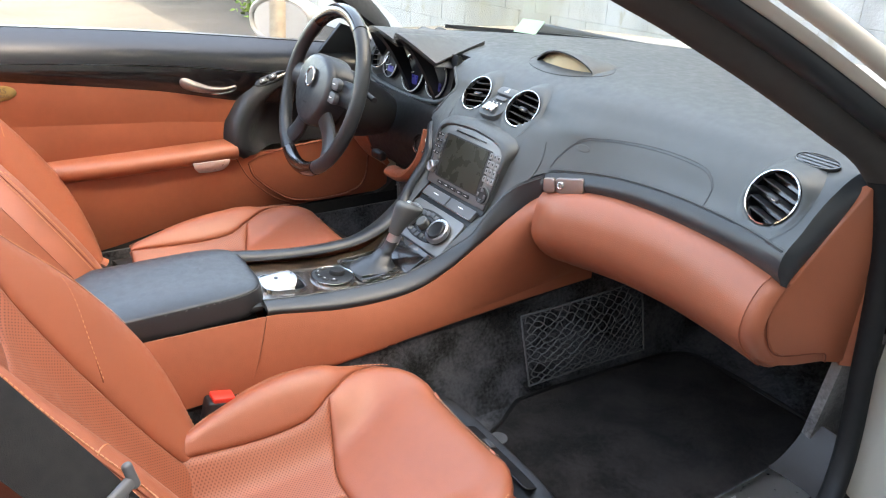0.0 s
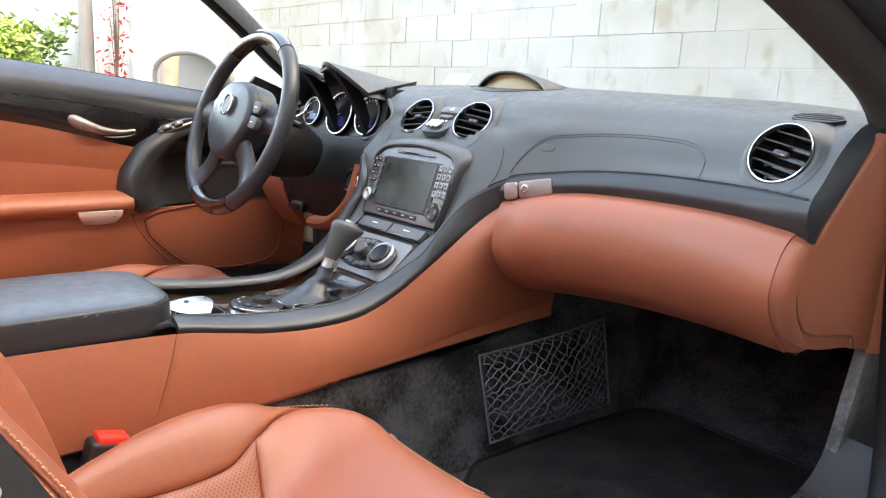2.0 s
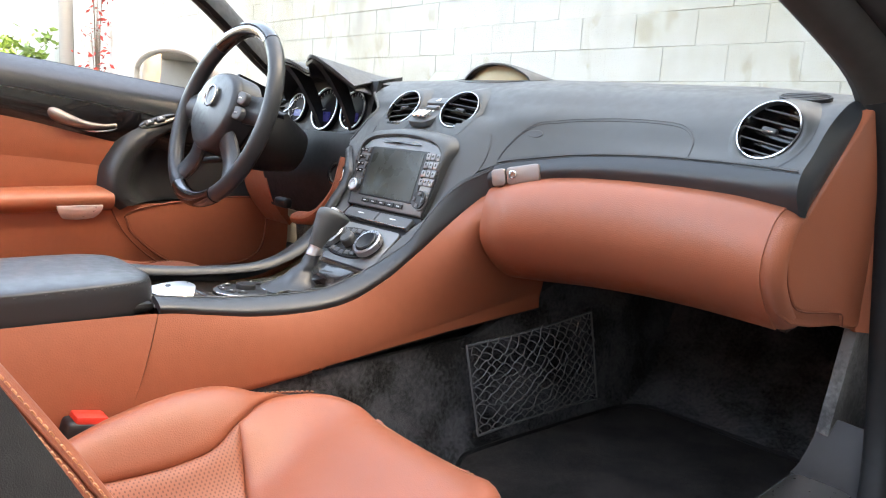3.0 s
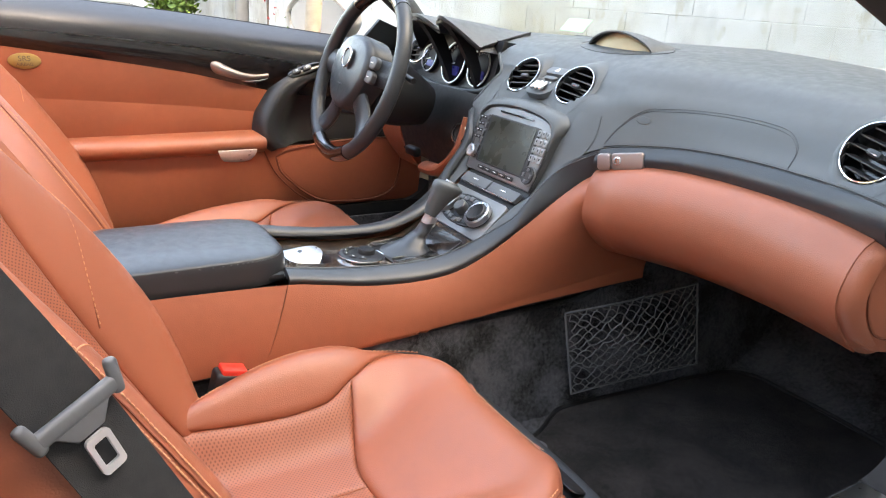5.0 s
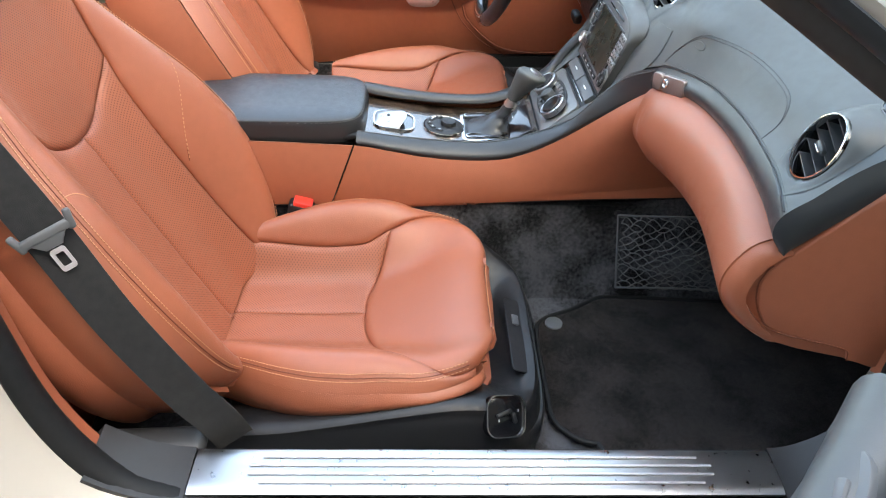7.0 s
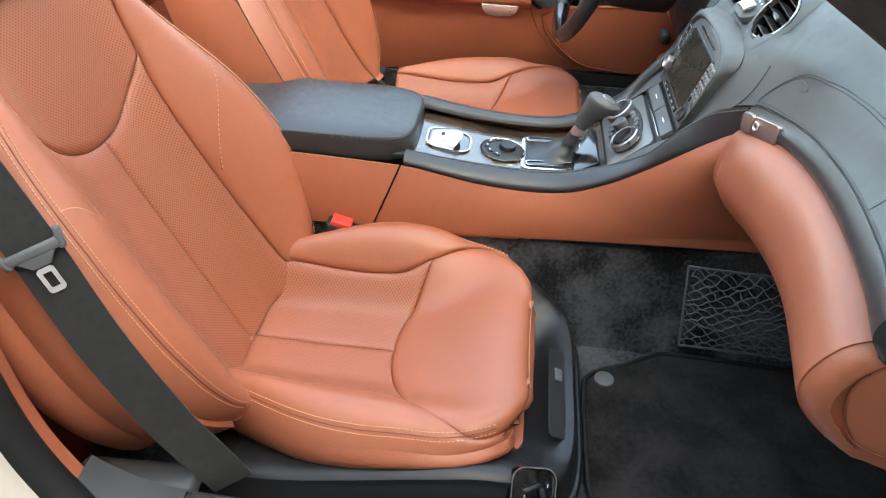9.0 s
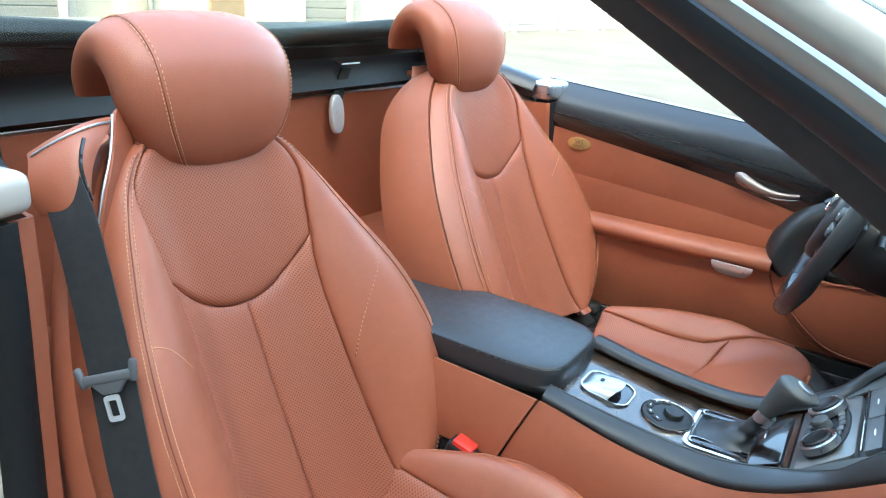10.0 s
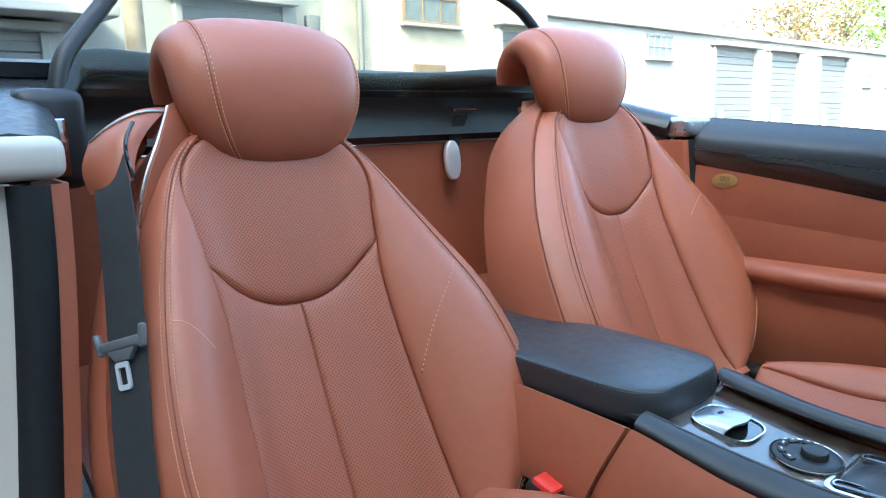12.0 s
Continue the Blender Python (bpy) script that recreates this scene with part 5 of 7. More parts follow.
# round vents
def round_vent(x, y, z, r, ahead, turn=0.0, name="air_vent", lift=0.003):
    m = frame_at((x, y, z), ahead) @ pose(0, 0, lift)
    ring = dpart(name, lathe([(r * 1.05, -0.02), (r * 1.05, -0.001), (r * 1.03, 0.0025), (r * 1.0, 0.002), (r * 0.98, -0.004), (r * 0.95, -0.026), (0, -0.028)], 44, m), M_GLOSS, "round black air vent")
    def collar(u, v):
        """A soft lip from the ring out to the skin round it."""
        c, d = math.cos(6.2832 * u), math.sin(6.2832 * u)
        a = m @ Vector((r * 1.03 * c, r * 1.03 * d, 0.0005))
        b = dash_at(x + r * 1.36 * c, z + r * 1.3 * d) + Vector((0, -0.0006, 0.0004)) if name != "side_vent" else m @ Vector((r * 1.36 * c, r * 1.36 * d, -0.01))
        return a.lerp(b, v) + (m.to_3x3() @ Vector((0, 0, 0.0035))) * math.sin(math.pi * min(1.0, v * 1.15)) ** 1.2 * (1 - v)

    dpart("bezel", sheet(collar, 56, 10, 0, wrap=True), M_DASH, "leather collar", parent=ring)
    dpart("ring", lathe([(r * 1.035, 0.002), (r * 1.03, 0.0042), (r * 0.99, 0.0045), (r * 0.965, 0.001), (r * 0.97, -0.004)], 44, m), M_CHROME, "bright chrome ring", parent=ring)
    n = 5
    for k in range(n):
        h = (k - (n - 1) / 2) * r * 0.36
        w = math.sqrt(max(0.0, (r * 0.96) ** 2 - h * h))
        dpart("slat", sheet(lambda u, v: m @ pose(0, 0, 0, 0, 0, turn) @ Vector(((2 * u - 1) * w, h + 0.005 * v * r / 0.04, -0.003 - 0.014 * v)), 12, 3, 0.0016), M_SLAT, parent=ring)
    dpart("tab", rbox(r * 0.55, r * 0.22, 0.008, 0.003, 2, m=m @ pose(0, 0, -0.001, 0, 0, turn)), M_SLAT, parent=ring)
    dpart("tab_edge", rbox(r * 0.42, r * 0.035, 0.002, 0.0008, 1, m=m @ pose(0, -r * 0.05, 0.0036, 0, 0, turn)), M_CHROME, parent=ring)
    return ring


for (vx, vz), vr, vn, vt in VENTS:
    vc = dash_at(vx, vz) if vx > -0.3 else Vector((vx, 0.03, vz))
    round_vent(vc.x, vc.y, vc.z, vr, vn, vt, "air_vent" if vx > -0.3 else "side_vent", 0.009 if vx < 0.3 else 0.005)
gn = (dash_top(0.592, 0.079) - dash_top(0.572, 0.079)).cross(dash_top(0.582, 0.087) - dash_top(0.582, 0.071)).normalized()
gm = frame_at(dash_top(0.582, 0.079) + gn * 0.0042, gn, (0, 1, 0))
gr = dpart("defroster_grille", plate(oval(0.031, 0.0155, 32), 0.006, 0.001, 1, gm), M_GLOSS, "oval defroster grille")
dpart("grille_rim", ring_plate(oval(0.031, 0.0155, 32), 0.0016, 0.0012, gm), M_GREY, parent=gr)
for k in range(4):
    h = (k - 1.5) * 0.0068
    dpart("slat", rbox(2 * 0.0285 * math.sqrt(max(0.05, 1 - (h / 0.0155) ** 2)), 0.0016, 0.0016, 0.0006, 1, m=gm @ pose(0, h, 0.0004)), M_GREY, parent=gr)

# centre switches between the vents
cm = frame_at(dash_at(-0.006, 0.893), dash_normal(-0.006, 0.893)) @ pose(0, 0, -0.001)
sw = dpart("switch_panel", plate(rounded(0.064, 0.074, 0.02), 0.01, 0.002, 2, cm @ pose(0, 0.006, 0.0042)), M_DASH, "grey switch panel between the vents")
hz = dpart("hazard_switch", plate(rounded(0.058, 0.02, 0.0095), 0.008, 0.002, 2, cm @ pose(0, 0.034, 0.011)), M_GREY, parent=sw)
dpart("hazard_mark", plate([(-0.0055, -0.0045), (0.0055, -0.0045), (0, 0.0055)], 0.001, 0, m=cm @ pose(0, 0.034, 0.0122)), M_WHITE, parent=hz, smooth=False)
dpart("switch", plate(rounded(0.03, 0.009, 0.004), 0.006, 0.0015, 2, cm @ pose(0, 0.0145, 0.0095)), M_GREY, parent=sw)
for k in range(3):
    dpart("toggle", rbox(0.0085, 0.021, 0.008, 0.0035, 3, m=cm @ pose((k - 1) * 0.0115, -0.0135, 0.0095)), M_CHROME, "bright metal toggle", parent=sw)
    dpart("telltale", plate(oval(0.0016, 0.0016, 10), 0.001, 0, m=cm @ pose((k - 1) * 0.0115, 0.0035, 0.0071)), M_WHITE, parent=sw)

# domed sensor housing on the dashboard top; a dark line paints its recess's shading
pod = dpart("dash_pod", tube(lambda t: dash_top(0.02 + 0.105 * math.cos(6.2832 * t), 0.145 + 0.058 * math.sin(6.2832 * t)) + Vector((0, 0, 0.0004)), 0.0009, 70, 6, closed=True), M_BLACK_LEATHER, "dark line drawn for the shaded outline of the sensor recess")
dpart("hood", sheet(lambda u, v: Vector((0.02 + (2 * u - 1) * 0.085, 0.128 + 0.085 * v - 0.012 * math.sin(3.14 * u), 0.956 + 0.036 * math.sin(3.14 * u) ** 0.55 * math.cos(v * 1.4) + 0.01 * v)), 28, 8, 0.003), M_DASH, parent=pod)
dpart("lens", sheet(lambda u, v: Vector((0.02 + (2 * u - 1) * 0.08, 0.128 - 0.012 * math.sin(3.14 * u) + 0.004 + 0.01 * v, 0.957 + v * 0.031 * math.sin(3.14 * u) ** 0.55)), 28, 5, 0.003), M_AMBER, "amber-grey mesh lens", parent=pod)

# instrument binnacle
HOOD_LIP = through_points((-0.54, 0.03, 0.90), (-0.51, -0.012, 0.95), (-0.465, -0.046, 0.983), (-0.414, -0.06, 0.992), (-0.375, -0.053, 0.983), (-0.342, -0.042, 0.969), (-0.313, -0.062, 0.986), (-0.28, -0.072, 0.9935), (-0.25, -0.052, 0.975), (-0.2145, -0.0145, 0.9385))


def hood_fn(u, v):
    """The hood's top, from its two-arched lip back to a ridge across the dashboard."""
    p = HOOD_LIP(u)
    back = Vector((-0.545 + 0.275 * u, 0.145, 0.968))
    q = p.lerp(back, v)
    low = max(0.0, (0.985 - p.z) / 0.1)
    return Vector((q.x, q.y, p.z + (back.z - p.z) * v ** (1.1 - 0.5 * min(1.0, low))))


bin_ = dpart("instrument_hood", sheet(hood_fn, 72, 24, 0.006), M_DASH, "double-arched leather instrument hood")
dpart("hood_crease", tube(lambda t: hood_fn(1.0, t) + Vector((0, 0, 0.0005)), 0.0015, 30, 6), M_PLASTIC, parent=bin_)
dpart("hood_lining", sheet(lambda u, v: hood_fn(0.03 + 0.96 * u, 0) + Vector((0.0, 0.004 + 0.11 * v, -0.010 - 0.035 * v * v)), 60, 8, 0.003), M_PLASTIC, parent=bin_)
# dark cowl cheeks that run down from each arch between the dials
for cheek in (((-0.455, -0.05, 0.982), (-0.415, -0.055, 0.985), (-0.392, -0.036, 0.955), (-0.374, -0.012, 0.905), (-0.356, 0.008, 0.849)), ((-0.32, -0.06, 0.982), (-0.282, -0.066, 0.987), (-0.262, -0.044, 0.955), (-0.252, -0.016, 0.905), (-0.248, 0.008, 0.852))):
    run = through_points(*cheek)
    dpart("cheek", sheet(lambda u, v: run(u) + Vector((-0.006 * v, 0.055 * v * (1 - 0.6 * u), -0.004 * v)), 30, 6, 0.009), M_PLASTIC, parent=bin_)
dpart("cluster_surround", sheet(lambda u, v: Vector((-0.535 + 0.33 * u, 0.045 - 0.03 * v + 0.008 * math.sin(3.14 * u), 0.95 - 0.115 * v)), 20, 6, 0.01), M_PLASTIC, parent=bin_)
dpart("cluster_rim", tube(through_points((-0.53, -0.03, 0.90), (-0.535, -0.005, 0.86), (-0.48, 0.005, 0.845), (-0.36, 0.0, 0.842), (-0.245, 0.01, 0.85), (-0.208, 0.02, 0.868)), 0.006, 50, 10), M_DASH, parent=bin_)
for gx, grad in ((-0.475, 0.032), (-0.365, 0.046), (-0.263, 0.04)):
    m = frame_at((gx, 0.022, 0.893), (0, -0.97, 0.25))
    dial = dpart("gauge", lathe([(grad, -0.01), (grad, 0.006), (grad * 0.97, 0.007), (grad * 0.93, 0.001), (grad * 0.6, 0.0), (0, 0.0)], 36, m), M_BLUE, "round instrument gauge", parent=bin_)
    dial.data.materials.clear()
    dial.data.materials.append(M_DIAL)
    dpart("gauge_ring", lathe([(grad, 0.006), (grad * 0.99, 0.0085), (grad * 0.94, 0.0085), (grad * 0.93, 0.005)], 36, m), M_SATIN, parent=bin_)
    ticks = joined(*[rbox(0.0011 if k % 2 else 0.0018, 0.006, 0.0008, 0, m=m @ Matrix.Rotation(radians(-130 + 260 * k / 16), 4, "Z") @ pose(0, grad * 0.83, 0.002)) for k in range(17)])
    dpart("scale_marks", ticks, M_WHITE, parent=bin_, smooth=False)
    dpart("gauge_display", plate(rounded(grad * 0.9, grad * 0.45, 0.004), 0.001, 0, m=m @ pose(0, -grad * 0.35, 0.0025)), M_BLUE, parent=bin_)
    dpart("needle", rbox(0.0016, grad * 0.75, 0.001, 0, m=m @ Matrix.Rotation(radians(105), 4, "Z") @ pose(0, grad * 0.36, 0.004)), M_WHITE, parent=bin_, smooth=False)
# driver's knee trim and key module
dpart("knee_trim", sheet(lambda u, v: Vector((-0.63 + 0.11 * u, -0.01 - 0.03 * math.sin(3.14 * v) + 0.05 * v, 0.79 - 0.16 * v)), 8, 10, 0.012), M_TAN, "tan leather knee trim")
dpart("column_surround", sheet(lambda u, v: Vector((-0.53 + 0.33 * u, -0.005 - 0.035 * v + 0.09 * max(0.0, v - 0.55), 0.845 - 0.17 * v)), 16, 12, 0.012), M_PLASTIC)
km = frame_at((-0.208, -0.053, 0.772), (0.15, -0.95, 0.25))
ks = dpart("ignition_module", lathe([(0.021, -0.03), (0.0205, 0.0), (0.017, 0.003), (0.0165, -0.001), (0, -0.002)], 32, km), M_PLASTIC, "round ignition switch")
dpart("ring", lathe([(0.0225, -0.004), (0.0222, 0.004), (0.0195, 0.0045), (0.019, 0)], 32, km), M_CHROME, parent=ks)
dpart("slot", rbox(0.005, 0.018, 0.004, 0.001, 1, m=km @ pose(0, 0, 0.001)), M_GLOSS, parent=ks)
dpart("column_trim", tube(through_points((-0.2, -0.03, 0.80), (-0.205, -0.045, 0.74), (-0.235, -0.055, 0.70), (-0.29, -0.05, 0.675), (-0.36, -0.04, 0.665)), 0.02, 30, 12, flat=(0.022, 0.014, (0, 1, 0))), M_TAN, "tan leather column edge trim")
rel = dpart("release_handle", rbox(0.05, 0.02, 0.022, 0.007, 3, m=pose(-0.42, -0.045, 0.69, 0, 0, 0)), M_PLASTIC)

# ---- steering wheel ----
wheel = thing("steering_wheel", "black leather four-spoke steering wheel with dark wood rim sections", "steering wheel", (-0.358, -0.215, 0.872))
UP, NRM = Vector((0, 0.33, 0.944)), Vector((0, -0.944, 0.33))
WM = Matrix((Vector((1, 0, 0)), UP, NRM)).transposed().to_4x4()     # x right, y up, z to the driver
RIM = 0.172


def rim_arc(a0, a1, r=0.0152):
    def fn(t):
        a = radians(a0 + (a1 - a0) * t)
        return WM @ Vector((RIM * math.cos(a), RIM * 0.99 * math.sin(a), 0))
    return tube(fn, r, 48, 14)


part("rim_grip", rim_arc(126, 243), M_BLACK_LEATHER, wheel, "black leather rim grip")
part("rim_grip", rim_arc(-63, 54), M_BLACK_LEATHER, wheel, "black leather rim grip")
part("rim_wood", rim_arc(54.7, 125.3, 0.0156), M_WOOD, wheel, "glossy dark wood rim section")
part("rim_wood", rim_arc(243.7, 296.3, 0.0156), M_WOOD, wheel, "glossy dark wood rim section")
hubbm = plate([(x, y - 0.006) for x, y in oval(0.083, 0.076, 48, 2.5)], 0.05, 0.014, 5)
for v in hubbm.verts:
    v.co.x *= 1 - 0.28 * sstep(0.0, -0.08, v.co.y) + 0.06 * sstep(0.0, 0.06, v.co.y)
    v.co.z += 0.02 - 1.2 * (v.co.x**2 + v.co.y**2)
hub = part("airbag_pad", moved(hubbm, WM @ pose(0, 0.004, 0.012)), M_BLACK_LEATHER, wheel, "padded airbag hub")
part("emblem", lathe([(0.0215, 0), (0.0212, 0.003), (0.0195, 0.0035), (0.019, 0.001), (0.018, 0.0005)], 36, WM @ pose(0, 0.022, 0.0315)), M_CHROME, hub, "round silver emblem ring")
part("emblem_boss", lathe([(0.0188, 0), (0.018, 0.0012), (0, 0.0018)], 30, WM @ pose(0, 0.022, 0.0312)), M_SLAT, hub)
for sg in (-1, 1):
    for y0, ang, rad in ((0.012, 0, 0.0), (-0.045, -52, 0.0)):
        tip = Vector((sg * RIM * math.cos(radians(ang if ang else 4)), RIM * math.sin(radians(ang if ang else 4)), -0.002))
        root = Vector((sg * 0.05, y0, 0.002))
        fl = (0.012, 0.027 if not ang else 0.023, WM.to_3x3() @ Vector((0, 0, 1)))
        part("spoke", tube(lambda t: WM @ (root.lerp(tip, t) + Vector((0, 0, -0.012 * math.sin(3.14 * t)))), 0.02, 14, 14, flat=fl), M_BLACK_LEATHER, wheel)
    for k in range(2):
        bt = part("switch_pad", moved(plate(rounded(0.028, 0.024, 0.010), 0.012, 0.003, 3), WM @ pose(sg * 0.087, 0.026 - 0.028 * k, 0.017, 0, sg * 8, sg * -8)), M_GREY, wheel)
        part("switch_mark", moved(rbox(0.008, 0.002, 0.0006, 0, m=None), WM @ pose(sg * 0.087, 0.026 - 0.028 * k, 0.0175, 0, sg * 8, 0)), M_WHITE, bt, smooth=False)
part("hub_mark", moved(rbox(0.018, 0.003, 0.0008, 0.0003, 1), WM @ pose(0, -0.032, 0.0305)), M_PLASTIC, hub)
part("column_shroud", lathe([(0.045, -0.17), (0.062, -0.12), (0.072, -0.07), (0.07, -0.03), (0.05, -0.02), (0, -0.02)], 32, WM @ pose(0, -0.012, 0)), M_PLASTIC, wheel, "black steering column shroud")
for sg, yy in ((-1, -0.02), (1, 0.03), (-1, -0.075)):
    part("stalk", tube(lambda t: WM @ Vector((sg * (0.05 + 0.085 * t), yy - 0.01 * t, -0.055)), lambda t: 0.007 - 0.001 * t, 8, 10), M_PLASTIC, wheel)
part("paddle", moved(rbox(0.035, 0.028, 0.006, 0.003, 2), WM @ pose(0.118, 0.022, -0.022)), M_PLASTIC, wheel)

# ---- centre console ----
con = thing("center_console", "tan and black leather centre console with dark wood inlay", "console", (0, -0.3, 0.4))
CI = Matrix.Translation((0, 0.3, -0.4))


def cpart(name, bm, mat, label="", parent=None, smooth=True, angle=40):
    """A part of the console, given in the car's coordinates."""
    return part(name, moved(bm, CI), mat, parent or con, label, smooth, angle)


top_rail = through_points((0.112, -0.98, 0.648), (0.111, -0.75, 0.642), (0.111, -0.515, 0.634), (0.112, -0.454, 0.624), (0.113, -0.395, 0.614), (0.114, -0.315, 0.609), (0.117, -0.25, 0.616), (0.122, -0.19, 0.642), (0.131, -0.13, 0.684), (0.146, -0.08, 0.727), (0.165, -0.05, 0.757), (0.187, -0.032, 0.779))
mid_rail = through_points((0.13, -0.98, 0.585), (0.13, -0.75, 0.583), (0.13, -0.53, 0.58), (0.13, -0.454, 0.578), (0.13, -0.395, 0.573), (0.131, -0.315, 0.573), (0.134, -0.24, 0.578), (0.139, -0.17, 0.592), (0.147, -0.115, 0.614), (0.16, -0.07, 0.645), (0.17, -0.048, 0.675), (0.181, -0.035, 0.705))
low_rail = through_points((0.136, -0.98, 0.52), (0.136, -0.75, 0.522), (0.136, -0.575, 0.526), (0.136, -0.44, 0.53), (0.136, -0.29, 0.538), (0.142, -0.14, 0.551), (0.15, 0.0, 0.562), (0.157, 0.131, 0.571))
inner_rail = through_points((0.084, -0.515, 0.644), (0.081, -0.45, 0.634), (0.08, -0.35, 0.626), (0.081, -0.27, 0.627), (0.085, -0.205, 0.645), (0.098, -0.156, 0.672), (0.113, -0.138, 0.69), (0.119, -0.12, 0.715), (0.1234, -0.09, 0.7526), (0.1305, -0.0757, 0.773), (0.147, -0.0634, 0.793), (0.187, -0.037, 0.82))


def at_y(rail, y):
    lo, hi = 0.0, 1.0
    for _ in range(24):
        m = 0.5 * (lo + hi)
        if rail(m).y < y:
            lo = m
        else:
            hi = m
    return rail(lo)


for sx in (1, -1):
    S = Vector((sx, 1, 1))

    def flank_fn(y, v, front):
        a = at_y(top_rail, y)
        # lower points lag behind or run ahead of the rim as the panel sweeps round to the dash
        yl = y + front * 0.16 * sstep(-0.25, -0.032, y)
        ym = y + front * (-0.006) * sstep(-0.25, -0.032, y)
        b, c = at_y(mid_rail, ym), at_y(low_rail, yl)
        # a soft crease above the lower edge, growing towards the dash
        fold = c + Vector((-0.0005, 0, 0.028)) * front * sstep(-0.3, -0.03, y)
        w = min(1.0, v / 0.85)
        q = [(1 - w) * (1 - 2 * w), 4 * w * (1 - w), w * (2 * w - 1)]
        p = a * q[0] + b * q[1] + fold * q[2]
        if v > 0.85:
            p = fold.lerp(c, (v - 0.85) / 0.15)
        return Vector((sx * p.x, p.y, p.z))

    # rear box below the lid, with a slanted joint, then the long flowing side
    cpart("rear_side", sheet(lambda u, v: flank_fn(-0.98 + (0.98 - 0.522 - 0.052 * v) * u, v, 0), 20, 14, 0.012), M_TAN, "tan leather console side")
    def front_fn(u, v):
        u = u / 0.82
        if u <= 1:
            return flank_fn(-0.519 - 0.052 * v * (1 - u) + (0.519 - 0.0325) * u, v, 1)
        # the part that runs on below and behind the glovebox
        e = flank_fn(-0.0325, v, 1)
        k = (u - 1) / 0.2195
        y = max(e.y, e.y + 0.05 + (0.131 - e.y - 0.05) * sstep(0.3, 0.7, v))
        return e.lerp(Vector((0.5 * e.x + sx * 0.08, y, e.z)), k)

    cpart("front_side", sheet(front_fn, 84, 26, 0.006), M_TAN, "tan leather console side sweeping up to the dashboard")

    def rim_fn(u, v):
        o = at_y(top_rail, -0.516 + (0.516 - 0.032) * u)
        i = at_y(inner_rail, -0.515 + (0.515 - 0.0372) * u)
        p = o.lerp(i, sstep(0.15, 1, v) * 0.75 + 0.25 * v)
        lift = 0.011 * math.sin(math.pi * min(1, v * 1.0)) ** 0.6 + 0.003 * v
        lift *= 1 - 0.55 * sstep(0.85, 1.0, u)
        n = Vector((0.75 * (1 - v) * (1 - 0.6 * u), -0.25 * u - 0.9 * sstep(0.75, 1.0, u), 0.75)).normalized()
        p = p + n * lift
        return Vector((sx * p.x, p.y, p.z))

    cpart("padded_rim", sheet(rim_fn, 70, 16, 0.008), M_BLACK_LEATHER, "black leather padded console rim")
    cpart("rim_seam", tube(lambda t: rim_fn(t, 0.78) + Vector((0, 0, 0.0004)), 0.001, 60, 6), M_DASH)
    cpart("lower_edge", tube(lambda t: Vector((sx * (low_rail(t).x + 0.001), low_rail(t).y, low_rail(t).z - 0.002)), 0.003, 60, 6), M_PLASTIC)
cpart("console_back", rbox(0.25, 0.02, 0.2, 0.008, 2, m=pose(0, -0.985, 0.55)), M_TAN)
cpart("console_core", rbox(0.16, 0.46, 0.1, 0.01, 2, m=pose(0, -0.75, 0.575)), M_PLASTIC)

# deck that carries the switches, from the lid up to the radio
deck_line = spline((0.0, (-0.512, 0.637)), (0.25, (-0.40, 0.622)), (0.45, (-0.31, 0.616)), (0.56, (-0.252, 0.619)), (0.68, (-0.193, 0.65)), (0.83, (-0.125, 0.708)), (0.89, (-0.098, 0.735)), (1.0, (-0.06, 0.845)))
deck_w = spline((0, 0.088), (0.5, 0.085), (0.8, 0.09), (1, 0.102))


def deck_fn(u, v):
    p = deck_line(v)
    return Vector(((2 * u - 1) * deck_w(v), p.x, p.y))


cpart("wood_deck", sheet(lambda u, v: deck_fn(u, 0.68 * v), 16, 40, 0.01), M_BURL, "glossy dark burl wood deck")
cpart("radio_back", sheet(lambda u, v: deck_fn(u, 0.66 + 0.34 * v) + Vector((0, 0.006, -0.003)), 16, 20, 0.01), M_PLASTIC)

# armrest lid
lid = thing("armrest", "padded blue-black leather armrest lid on the console", "armrest", (0, -0.74, 0.64))


def lid_fn(u, v):
    a = u * 2 * math.pi
    c, s = math.cos(a), math.sin(a)
    w, l = 0.103, 0.237
    x = w * math.copysign(abs(c) ** 0.42, c)
    y = l * math.copysign(abs(s) ** 0.30, s)
    k = spline((0, 0.99), (0.1, 1.0), (0.35, 1.0), (0.55, 0.985), (0.7, 0.93), (0.85, 0.6), (1.0, 0.0))(v)
    z = spline((0, -0.012), (0.1, -0.006), (0.35, 0.012), (0.55, 0.025), (0.7, 0.031), (0.85, 0.036), (1.0, 0.038))(v)
    return Vector((x * k, y * (1 - (1 - k) * 0.8 if k > 0.6 else k), z + 0.004))


part("pad", sheet(lid_fn, 64, 26, 0, wrap=True), M_BLACK_LEATHER, lid)
part("stitching", stitches(lambda t: lid_fn(t, 0.56) + Vector((0, 0, 0.0005)), 0.66, lambda t: Vector((lid_fn(t, 0.56).x * 3, lid_fn(t, 0.56).y, 0.2)), pitch=0.005), M_DASH, lid)
part("lid_base", rbox(0.19, 0.45, 0.012, 0.005, 2, m=pose(0, 0, 0.0)), M_PLASTIC, lid)


# things on the deck
def deck_frame(x, v):
    p, q = deck_line(max(v - 0.01, 0)), deck_line(min(v + 0.01, 1))
    d = Vector((0, q.x - p.x, q.y - p.y)).normalized()
    n = Vector((0, -d.z, d.y))
    return frame_at(deck_fn(0.5 + x / (2 * deck_w(v)), v), n, d)


